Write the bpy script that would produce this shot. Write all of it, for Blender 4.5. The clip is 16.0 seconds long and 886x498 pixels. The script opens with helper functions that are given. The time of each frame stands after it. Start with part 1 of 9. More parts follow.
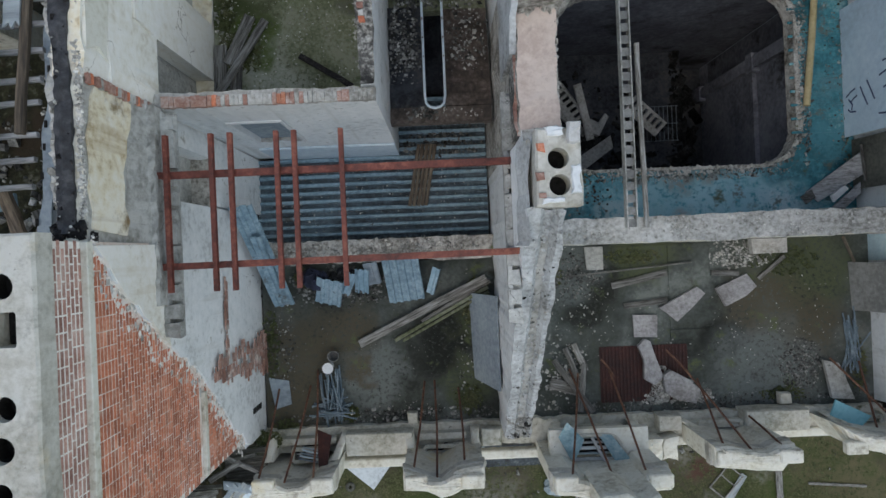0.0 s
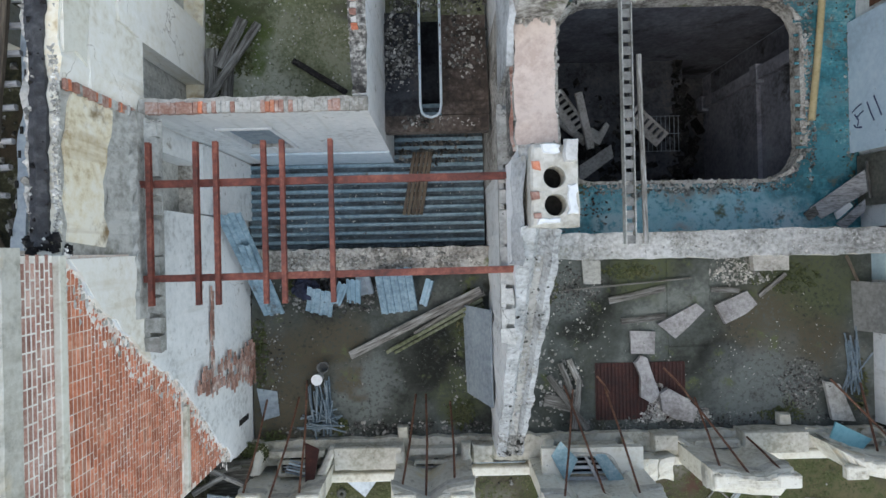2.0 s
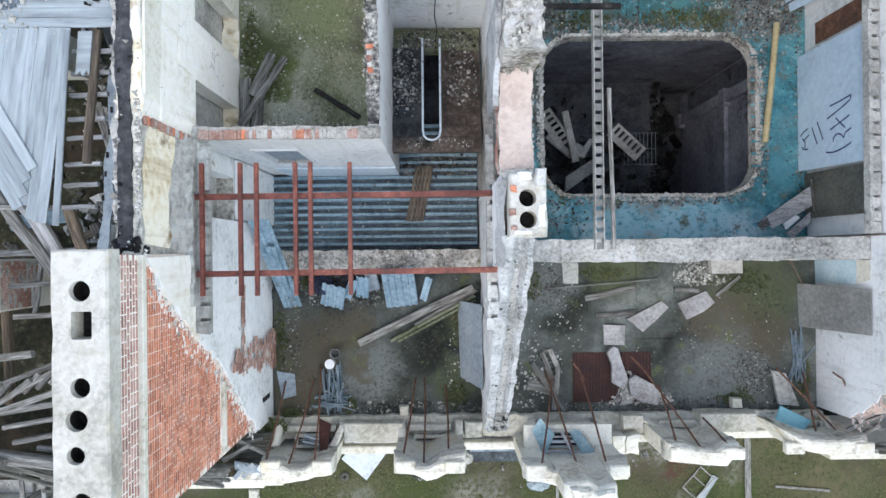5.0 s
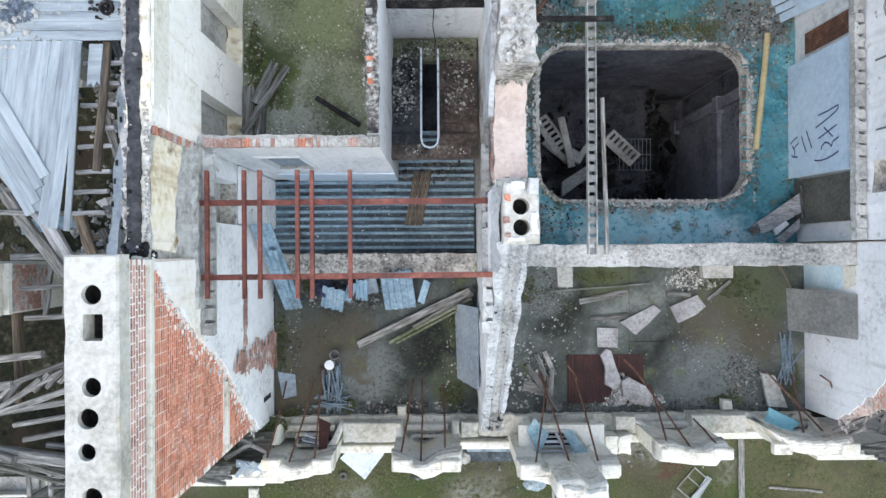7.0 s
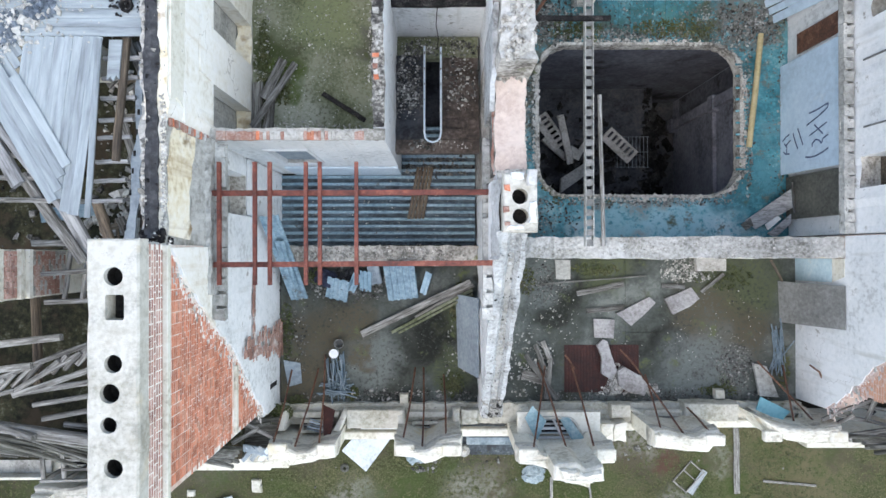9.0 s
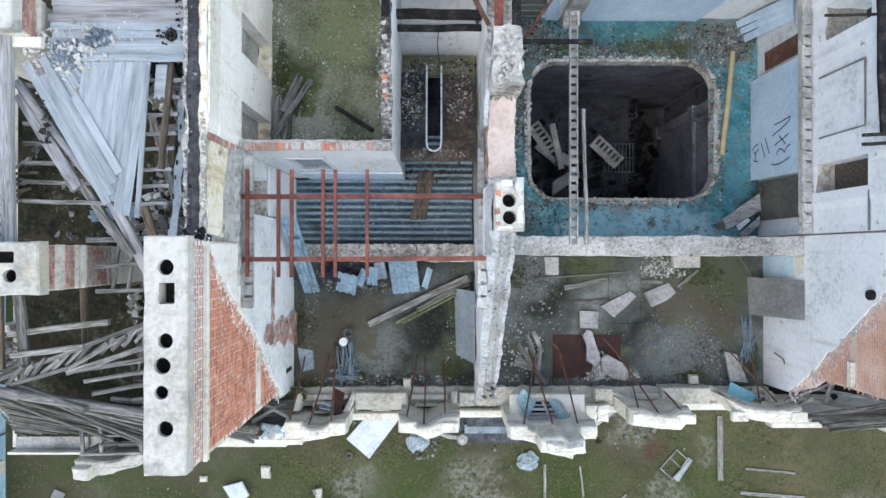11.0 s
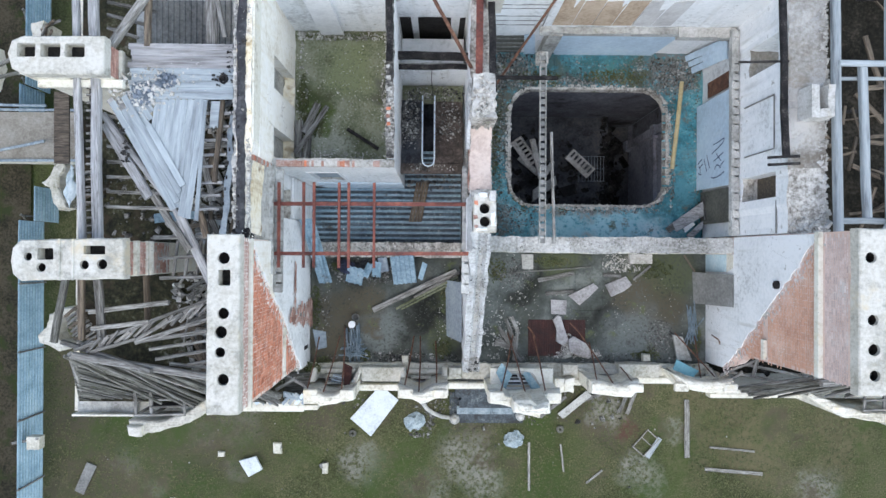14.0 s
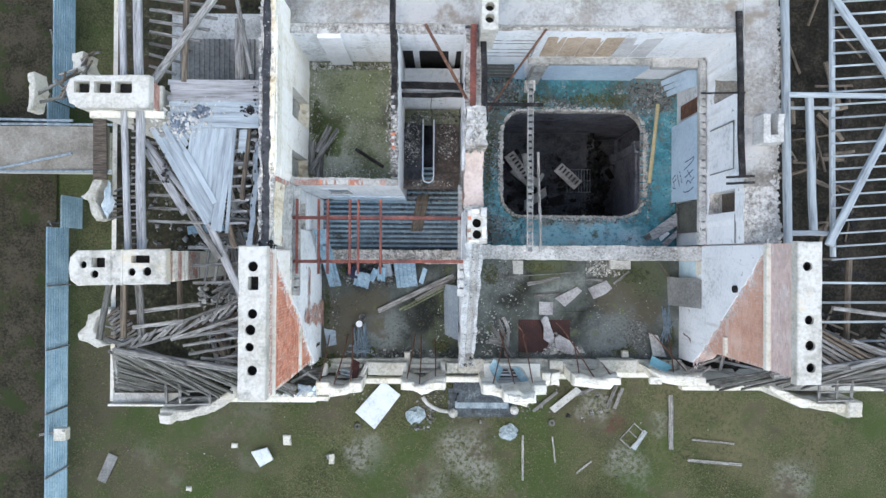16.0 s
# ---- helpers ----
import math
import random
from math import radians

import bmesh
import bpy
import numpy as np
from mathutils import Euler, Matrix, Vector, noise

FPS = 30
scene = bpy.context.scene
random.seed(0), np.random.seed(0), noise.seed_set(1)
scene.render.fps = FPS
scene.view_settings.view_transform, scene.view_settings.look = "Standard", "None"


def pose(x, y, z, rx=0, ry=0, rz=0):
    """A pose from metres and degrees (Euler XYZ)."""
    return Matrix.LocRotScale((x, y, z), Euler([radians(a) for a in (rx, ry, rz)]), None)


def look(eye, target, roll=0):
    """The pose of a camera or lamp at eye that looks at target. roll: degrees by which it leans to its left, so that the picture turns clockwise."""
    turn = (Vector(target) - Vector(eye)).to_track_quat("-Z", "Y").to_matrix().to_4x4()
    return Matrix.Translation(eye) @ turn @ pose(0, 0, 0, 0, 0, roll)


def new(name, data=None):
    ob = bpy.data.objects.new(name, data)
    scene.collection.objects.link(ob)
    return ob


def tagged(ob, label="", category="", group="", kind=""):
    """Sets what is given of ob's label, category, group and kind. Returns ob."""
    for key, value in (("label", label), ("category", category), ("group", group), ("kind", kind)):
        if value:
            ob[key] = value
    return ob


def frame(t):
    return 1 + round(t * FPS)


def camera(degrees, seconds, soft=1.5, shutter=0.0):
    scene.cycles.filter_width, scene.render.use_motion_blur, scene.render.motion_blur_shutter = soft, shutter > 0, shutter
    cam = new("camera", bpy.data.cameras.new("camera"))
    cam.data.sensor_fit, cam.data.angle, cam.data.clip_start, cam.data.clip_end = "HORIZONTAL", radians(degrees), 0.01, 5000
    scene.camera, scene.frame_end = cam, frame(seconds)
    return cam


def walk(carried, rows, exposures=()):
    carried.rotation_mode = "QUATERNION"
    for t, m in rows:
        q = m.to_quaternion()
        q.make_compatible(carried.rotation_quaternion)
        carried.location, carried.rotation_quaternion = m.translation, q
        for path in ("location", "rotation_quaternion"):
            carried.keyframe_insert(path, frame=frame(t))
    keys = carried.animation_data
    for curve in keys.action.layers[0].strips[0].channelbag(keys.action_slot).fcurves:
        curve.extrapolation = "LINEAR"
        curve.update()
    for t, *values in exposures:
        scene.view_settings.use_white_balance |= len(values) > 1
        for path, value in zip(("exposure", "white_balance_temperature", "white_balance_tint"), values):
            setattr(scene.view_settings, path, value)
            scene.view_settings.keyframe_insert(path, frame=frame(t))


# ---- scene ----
cam = camera(71.5, 16.0)
PATH = [
    (0, 0.274, 0.318, 15.708, 0.078, -0.119, -2.388),
    (0.5, 0.226, 0.380, 15.593, 0.051, -0.144, -2.122),
    (1, 0.238, 0.439, 15.511, 0.125, -0.188, -1.899),
    (1.5, 0.323, 0.530, 15.423, 0.138, -0.178, -1.654),
    (2, 0.415, 0.578, 15.360, 0.095, -0.152, -1.298),
    (2.5, 0.432, 0.593, 15.795, 0.013, -0.160, -1.037),
    (3, 0.424, 0.560, 16.723, 0.065, -0.150, -0.878),
    (3.5, 0.369, 0.510, 17.470, 0.085, -0.207, -0.807),
    (6, 0.513, 0.740, 17.690, 0.126, -0.215, -0.465),
    (6.5, 0.520, 0.750, 17.890, 0.197, -0.260, -0.390),
    (7, 0.504, 0.731, 17.993, 0.171, -0.257, -0.375),
    (7.5, 0.484, 0.672, 18.150, 0.169, -0.231, -0.303),
    (8, 0.464, 0.590, 18.263, 0.215, -0.267, -0.240),
    (8.5, 0.461, 0.521, 18.369, 0.246, -0.237, -0.183),
    (9, 0.453, 0.497, 18.519, 0.207, -0.260, -0.109),
    (11.5, 0.437, 0.391, 20.916, 0.301, -0.296, 0.072),
    (12, 0.482, 0.411, 21.388, 0.311, -0.290, 0.117),
    (12.5, 0.539, 0.404, 21.781, 0.302, -0.271, 0.159),
    (13, 0.568, 0.367, 22.573, 0.299, -0.326, 0.275),
    (13.5, 0.631, 0.330, 23.330, 0.314, -0.307, 0.367),
    (14, 0.659, 0.280, 24.155, 0.328, -0.376, 0.350),
    (14.5, 0.739, 0.286, 24.993, 0.389, -0.299, 0.366),
    (15, 0.769, 0.364, 25.787, 0.402, -0.288, 0.395),
    (15.5, 0.754, 0.449, 26.466, 0.413, -0.295, 0.398),
    (16, 0.731, 0.539, 26.726, 0.373, -0.321, 0.385),
]
EXPOSURE = [(0.0, -0.22, 6200, 2), (1.0, 0.06, 6200, 2), (2.5, 0.35, 6180, 3), (3.5, 0.58, 6130, 4), (6.0, 0.84, 6140, 5), (9.0, 0.86, 6140, 5), (11.5, 0.73, 6080, 5), (13.5, 0.73, 6040, 5), (16.0, 0.79, 6000, 5)]
walk(cam, [(t, pose(x, y, z, rx, ry, rz)) for t, x, y, z, rx, ry, rz in PATH], EXPOSURE)
# ---- light ----
from mathutils import geometry

# ---- world and sun: an even, bright overcast day ----
wd = bpy.data.worlds.new("overcast")
scene.world = wd
wd.use_nodes = True
sky = wd.node_tree.nodes.new("ShaderNodeTexSky")
sky.sky_type, sky.sun_disc = "NISHITA", False
sky.sun_elevation, sky.sun_rotation = radians(58), radians(220)
sky.dust_density, sky.ozone_density = 3.0, 1.0
wd.node_tree.links.new(sky.outputs[0], wd.node_tree.nodes["Background"].inputs[0])
wd.node_tree.nodes["Background"].inputs[1].default_value = 0.15
sun = new("sun", bpy.data.lights.new("sun", "SUN"))
sun.data.energy, sun.data.angle, sun.data.color = 1.4, radians(72), (1.0, 0.97, 0.92)
sun.matrix_world = look((25, -8, 20), (0, 0, 0))


# ---- materials ----
def weathered(name, cols, scale=0.8, fine=9.0, mix=0.45, rough=0.85, bump=0.35, metal=0.0, vary="", amount=0.3,
              stain=None, stretch=None, stain2=None, speck=None, crack=None, streak=None, spots=(), gate=None):
    """A worn surface: a ramp over coarse and fine noise, optional stains, relief, and piece-to-piece variation."""
    m = bpy.data.materials.new(name)
    m.use_nodes = True
    t = m.node_tree
    n, l = t.nodes, t.links.new
    b = n["Principled BSDF"]
    b.inputs["Roughness"].default_value, b.inputs["Metallic"].default_value = rough, metal
    if stretch:
        c = n.new("ShaderNodeTexCoord").outputs["Object"]
        mp = n.new("ShaderNodeMapping")
        mp.inputs["Scale"].default_value = stretch
        l(c, mp.inputs["Vector"])
        at = mp.outputs[0]
        shift = n.new("ShaderNodeObjectInfo").outputs["Random"]
        mul = n.new("ShaderNodeMath")
        mul.operation, mul.inputs[1].default_value = "MULTIPLY", 60.0
        l(shift, mul.inputs[0])
        comb = n.new("ShaderNodeCombineXYZ")
        l(mul.outputs[0], comb.inputs[0]), l(mul.outputs[0], comb.inputs[2])
        l(comb.outputs[0], mp.inputs["Location"])
    else:
        at = n.new("ShaderNodeNewGeometry").outputs["Position"]

    def cloud(s, detail=6.0, r=0.6):
        x = n.new("ShaderNodeTexNoise")
        x.inputs["Scale"].default_value, x.inputs["Detail"].default_value, x.inputs["Roughness"].default_value = s, detail, r
        l(at, x.inputs["Vector"])
        return x.outputs["Fac"]
    big, small = cloud(scale), cloud(fine, 5.0, 0.65)
    mx = n.new("ShaderNodeMix")
    mx.inputs["Factor"].default_value = mix
    l(big, mx.inputs["A"]), l(small, mx.inputs["B"])
    ramp = n.new("ShaderNodeValToRGB")
    while len(ramp.color_ramp.elements) < len(cols):
        ramp.color_ramp.elements.new(0.5)
    for e, (p, c) in zip(ramp.color_ramp.elements, cols):
        e.position, e.color = 0.5 + 0.62 * (p - 0.5), (*c, 1)
    l(mx.outputs["Result"], ramp.inputs[0])
    out = ramp.outputs[0]
    if spots:
        grain = cloud(gate[2], 4.0, 0.7) if gate else None
        wp = n.new("ShaderNodeTexNoise")
        wp.inputs["Scale"].default_value, wp.inputs["Detail"].default_value = 1.1, 6.0
        l(at, wp.inputs["Vector"])
        moved = n.new("ShaderNodeVectorMath")
        moved.operation, moved.inputs[1].default_value = "MULTIPLY_ADD", (1.7, 1.7, 0)
        l(wp.outputs["Color"], moved.inputs[0]), l(at, moved.inputs[2])
        for sx, sy, sr, col in spots:
            sb = n.new("ShaderNodeVectorMath")
            sb.operation, sb.inputs[1].default_value = "SUBTRACT", (sx + 0.85, sy + 0.85, 0)
            l(moved.outputs[0], sb.inputs[0])
            fl = n.new("ShaderNodeVectorMath")
            fl.operation, fl.inputs[1].default_value = "MULTIPLY", (1, 1, 0)
            l(sb.outputs[0], fl.inputs[0])
            ln = n.new("ShaderNodeVectorMath")
            ln.operation = "LENGTH"
            l(fl.outputs[0], ln.inputs[0])
            mr = n.new("ShaderNodeMapRange")
            mr.interpolation_type = "SMOOTHSTEP"
            mr.inputs["From Min"].default_value, mr.inputs["From Max"].default_value, mr.inputs["To Max"].default_value = sr * 1.25, sr * 0.45, 0.9
            l(ln.outputs["Value"], mr.inputs["Value"])
            rough_edge = n.new("ShaderNodeMath")
            rough_edge.operation = "MULTIPLY"
            gr = n.new("ShaderNodeMapRange")
            gr.inputs["From Min"].default_value, gr.inputs["From Max"].default_value = gate[:2] if gate else (0.34, 0.5)
            l(grain if gate else small, gr.inputs["Value"]), l(mr.outputs[0], rough_edge.inputs[0]), l(gr.outputs[0], rough_edge.inputs[1])
            q = n.new("ShaderNodeMix")
            q.data_type = "RGBA"
            q.inputs["B"].default_value = (*col, 1)
            l(rough_edge.outputs[0], q.inputs["Factor"]), l(out, q.inputs["A"])
            out = q.outputs["Result"]
    for k in (stain, stain2, speck):
        if k:
            col, s, lo, hi = k
            mr = n.new("ShaderNodeMapRange")
            mr.interpolation_type = "SMOOTHSTEP"
            mr.inputs["From Min"].default_value, mr.inputs["From Max"].default_value = lo, hi
            l(cloud(s, 8.0, 0.7), mr.inputs["Value"])
            q = n.new("ShaderNodeMix")
            q.data_type = "RGBA"
            q.inputs["B"].default_value = (*col, 1)
            l(mr.outputs[0], q.inputs["Factor"]), l(out, q.inputs["A"])
            out = q.outputs["Result"]
    if streak:
        col, lo, hi = streak
        tall = n.new("ShaderNodeVectorMath")
        tall.operation, tall.inputs[1].default_value = "MULTIPLY", (2.2, 2.2, 0.22)
        l(at, tall.inputs[0])
        x = n.new("ShaderNodeTexNoise")
        x.inputs["Scale"].default_value, x.inputs["Detail"].default_value = 1.6, 5.0
        l(tall.outputs[0], x.inputs["Vector"])
        mr = n.new("ShaderNodeMapRange")
        mr.inputs["From Min"].default_value, mr.inputs["From Max"].default_value, mr.inputs["To Max"].default_value = lo, hi, 0.7
        l(x.outputs["Fac"], mr.inputs["Value"])
        q = n.new("ShaderNodeMix")
        q.data_type = "RGBA"
        q.inputs["B"].default_value = (*col, 1)
        l(mr.outputs[0], q.inputs["Factor"]), l(out, q.inputs["A"])
        out = q.outputs["Result"]
    if crack:
        col, s, wide = crack
        warp = n.new("ShaderNodeTexNoise")
        warp.inputs["Scale"].default_value, warp.inputs["Detail"].default_value = 2.5, 4.0
        l(at, warp.inputs["Vector"])
        add = n.new("ShaderNodeVectorMath")
        add.operation, add.inputs[2].default_value = "MULTIPLY_ADD", (0, 0, 0)
        add.inputs[1].default_value = (0.55, 0.55, 0.55)
        l(warp.outputs["Color"], add.inputs[0]), l(at, add.inputs[2])
        v = n.new("ShaderNodeTexVoronoi")
        v.feature, v.inputs["Scale"].default_value = "DISTANCE_TO_EDGE", s
        l(add.outputs[0], v.inputs["Vector"])
        mr = n.new("ShaderNodeMapRange")
        mr.inputs["From Min"].default_value, mr.inputs["From Max"].default_value = wide, 0.0
        l(v.outputs["Distance"], mr.inputs["Value"])
        gate = n.new("ShaderNodeMapRange")
        gate.inputs["From Min"].default_value, gate.inputs["From Max"].default_value = 0.52, 0.6
        l(big, gate.inputs["Value"])
        both = n.new("ShaderNodeMath")
        both.operation = "MULTIPLY"
        l(mr.outputs[0], both.inputs[0]), l(gate.outputs[0], both.inputs[1])
        q = n.new("ShaderNodeMix")
        q.data_type = "RGBA"
        q.inputs["B"].default_value = (*col, 1)
        l(both.outputs[0], q.inputs["Factor"]), l(out, q.inputs["A"])
        out = q.outputs["Result"]
    if vary:
        src = n.new("ShaderNodeObjectInfo").outputs["Random"] if vary == "object" else n.new("ShaderNodeNewGeometry").outputs["Random Per Island"]
        mr = n.new("ShaderNodeMapRange")
        mr.inputs["To Min"].default_value, mr.inputs["To Max"].default_value = 1 - amount, 1 + amount
        l(src, mr.inputs["Value"])
        hs = n.new("ShaderNodeHueSaturation")
        l(mr.outputs[0], hs.inputs["Value"]), l(out, hs.inputs["Color"])
        out = hs.outputs[0]
    l(out, b.inputs["Base Color"])
    bp = n.new("ShaderNodeBump")
    bp.inputs["Strength"].default_value, bp.inputs["Distance"].default_value = bump, 0.03
    l(small, bp.inputs["Height"]), l(bp.outputs[0], b.inputs["Normal"])
    return m


PLASTER = weathered("white_plaster", [(0.3, (0.54, 0.55, 0.55)), (0.42, (0.74, 0.76, 0.765)), (0.6, (0.84, 0.85, 0.855))], 0.6, 7,
                    stain=((0.36, 0.35, 0.32), 2.4, 0.6, 0.7), stain2=((0.4, 0.41, 0.34), 0.7, 0.62, 0.76), speck=((0.3, 0.29, 0.27), 9, 0.66, 0.72), bump=0.25, streak=((0.5, 0.5, 0.46), 0.6, 0.78), crack=((0.3, 0.29, 0.27), 0.5, 0.0025))
CREAM = weathered("cream_render", [(0.3, (0.48, 0.44, 0.345)), (0.44, (0.67, 0.64, 0.545)), (0.6, (0.76, 0.74, 0.66))], 1.0, 9, mix=0.5,
                  stain=((0.33, 0.3, 0.235), 1.8, 0.57, 0.7), stain2=((0.68, 0.6, 0.4), 0.7, 0.56, 0.72), speck=((0.18, 0.175, 0.145), 9, 0.63, 0.7), bump=0.5)
LEDGE = weathered("beige_cement_ledge", [(0.3, (0.29, 0.275, 0.215)), (0.46, (0.47, 0.45, 0.375)), (0.62, (0.6, 0.585, 0.52))], 0.9, 9, mix=0.5,
                  stain=((0.14, 0.14, 0.08), 1.1, 0.56, 0.7), stain2=((0.6, 0.59, 0.55), 1.6, 0.6, 0.72), speck=((0.1, 0.1, 0.08), 10, 0.63, 0.7), bump=0.6)
CAPWHITE = weathered("whitewashed_cap_cement", [(0.3, (0.35, 0.33, 0.275)), (0.45, (0.51, 0.49, 0.43)), (0.6, (0.62, 0.603, 0.55))], 0.8, 10, mix=0.42,
                     stain=((0.31, 0.3, 0.26), 1.3, 0.51, 0.66), stain2=((0.6, 0.52, 0.37), 0.6, 0.54, 0.68), speck=((0.22, 0.21, 0.175), 13, 0.64, 0.71), bump=0.5, streak=((0.4, 0.37, 0.3), 0.58, 0.74))
YELLOW = weathered("stained_yellow_render", [(0.3, (0.5, 0.39, 0.23)), (0.45, (0.78, 0.7, 0.52)), (0.6, (0.86, 0.81, 0.69))], 0.7, 7,
                   stain=((0.2, 0.14, 0.07), 0.75, 0.55, 0.68), stain2=((0.88, 0.85, 0.78), 0.8, 0.54, 0.68), bump=0.3, streak=((0.36, 0.25, 0.12), 0.54, 0.7))
BROKEN = weathered("broken_masonry", [(0.3, (0.1, 0.09, 0.075)), (0.44, (0.3, 0.28, 0.25)), (0.56, (0.5, 0.48, 0.44)), (0.68, (0.66, 0.64, 0.6))], 1.8, 11, mix=0.5,
                   stain=((0.12, 0.11, 0.09), 2.6, 0.58, 0.7), stain2=((0.16, 0.18, 0.08), 1.1, 0.6, 0.72), speck=((0.07, 0.066, 0.055), 13, 0.62, 0.69), bump=1.0)
ROUGHGREY = weathered("rough_grey_render", [(0.3, (0.2, 0.195, 0.175)), (0.46, (0.34, 0.335, 0.31)), (0.62, (0.48, 0.475, 0.45))], 1.3, 8, mix=0.5, stain=((0.16, 0.17, 0.1), 1.2, 0.6, 0.74), speck=((0.1, 0.1, 0.085), 9, 0.64, 0.7), bump=1.0)
FELT = weathered("torn_black_roofing_felt", [(0.3, (0.012, 0.012, 0.014)), (0.5, (0.035, 0.035, 0.04)), (0.7, (0.09, 0.09, 0.095))], 1.6, 9, rough=0.7, stain=((0.5, 0.49, 0.46), 3.2, 0.68, 0.72), bump=0.7)
CONCRETE = weathered("old_concrete", [(0.3, (0.22, 0.22, 0.2)), (0.5, (0.4, 0.4, 0.38)), (0.68, (0.58, 0.58, 0.55))], 1.0, 10,
                     stain=((0.13, 0.13, 0.11), 1.9, 0.57, 0.72), bump=0.4, speck=((0.08, 0.08, 0.07), 10, 0.6, 0.68), crack=((0.08, 0.08, 0.07), 0.6, 0.006))
CAPSTONE = weathered("weathered_cap_stone", [(0.3, (0.24, 0.228, 0.2)), (0.43, (0.42, 0.408, 0.375)), (0.56, (0.54, 0.53, 0.505)), (0.7, (0.64, 0.63, 0.61))], 0.9, 12, mix=0.45,
                     stain=((0.33, 0.31, 0.26), 1.1, 0.56, 0.72), stain2=((0.42, 0.36, 0.25), 0.7, 0.58, 0.74), speck=((0.17, 0.165, 0.14), 15, 0.63, 0.7), bump=0.8)
SPINETOP = weathered("bluish_white_wall_top", [(0.3, (0.2, 0.2, 0.195)), (0.43, (0.37, 0.38, 0.38)), (0.56, (0.5, 0.515, 0.52)), (0.7, (0.62, 0.64, 0.645))], 1.1, 12, mix=0.45, stain=((0.24, 0.225, 0.19), 1.8, 0.56, 0.68), stain2=((0.42, 0.37, 0.29), 0.9, 0.58, 0.7), speck=((0.1, 0.095, 0.085), 13, 0.61, 0.68), bump=0.9)
CROSSTOP = weathered("mottled_cross_wall_top", [(0.3, (0.16, 0.155, 0.135)), (0.43, (0.33, 0.325, 0.3)), (0.56, (0.46, 0.455, 0.43)), (0.7, (0.6, 0.595, 0.575))], 1.0, 11, mix=0.5, stain=((0.2, 0.2, 0.13), 1.3, 0.58, 0.72), stain2=((0.62, 0.62, 0.6), 0.9, 0.58, 0.7), speck=((0.12, 0.115, 0.1), 13, 0.63, 0.69), bump=0.9)
PINK = weathered("pink_plaster", [(0.35, (0.48, 0.38, 0.33)), (0.6, (0.62, 0.52, 0.46))], 2.0, 12,
                 stain=((0.35, 0.28, 0.22), 3.0, 0.6, 0.75))
MOSS = weathered("mossy_screed", [(0.32, (0.09, 0.098, 0.055)), (0.46, (0.165, 0.178, 0.11)), (0.6, (0.25, 0.26, 0.19))], 0.8, 13, mix=0.45, spots=[(-3.3, 4.2, 0.8, (0.34, 0.35, 0.29)), (-4.1, 5.6, 0.7, (0.05, 0.065, 0.02)), (-1.3, 5.9, 0.5, (0.1, 0.1, 0.085)), (-2.5, 6.8, 1.0, (0.2, 0.225, 0.12)), (-3.5, 5.0, 0.4, (0.07, 0.1, 0.02))],
                 stain=((0.36, 0.36, 0.31), 8.0, 0.62, 0.68), stain2=((0.08, 0.1, 0.03), 1.3, 0.58, 0.7), rough=0.75, bump=0.6)
DAMP, MOSSY, SILTY, BROWNED = (0.018, 0.019, 0.016), (0.088, 0.102, 0.055), (0.15, 0.165, 0.158), (0.09, 0.078, 0.053)
MUD = weathered("wet_muddy_floor", [(0.3, (0.032, 0.035, 0.03)), (0.44, (0.064, 0.071, 0.062)), (0.57, (0.098, 0.109, 0.1)), (0.7, (0.18, 0.194, 0.18))], 0.5, 10, mix=0.22,
                spots=[(-3.6, -2.2, 1.4, BROWNED), (-4.0, -3.6, 0.9, BROWNED), (-1.5, -2.9, 0.8, SILTY), (-2.3, -1.7, 0.9, BROWNED), (0.35, -1.65, 1.0, DAMP), (0.2, -2.1, 0.95, DAMP), (0.55, -1.85, 0.8, DAMP), (1.0, -1.5, 0.6, MOSSY), (0.8, -3.0, 0.6, MOSSY), (-1.9, -2.75, 0.3, BROWNED),
                       (5.4, -0.1, 0.9, MOSSY), (9.4, -0.6, 1.5, MOSSY), (8.5, -1.6, 1.3, BROWNED), (9.9, -2.1, 0.8, BROWNED), (7.3, -2.4, 0.6, DAMP), (8.4, -3.0, 1.3, SILTY), (4.1, -1.25, 0.8, DAMP), (3.5, -0.5, 0.8, SILTY)],
                stain=((0.11, 0.13, 0.06), 1.3, 0.57, 0.7), stain2=((0.05, 0.048, 0.038), 0.9, 0.56, 0.72), speck=((0.32, 0.31, 0.28), 11, 0.7, 0.74), rough=0.8, bump=0.4)
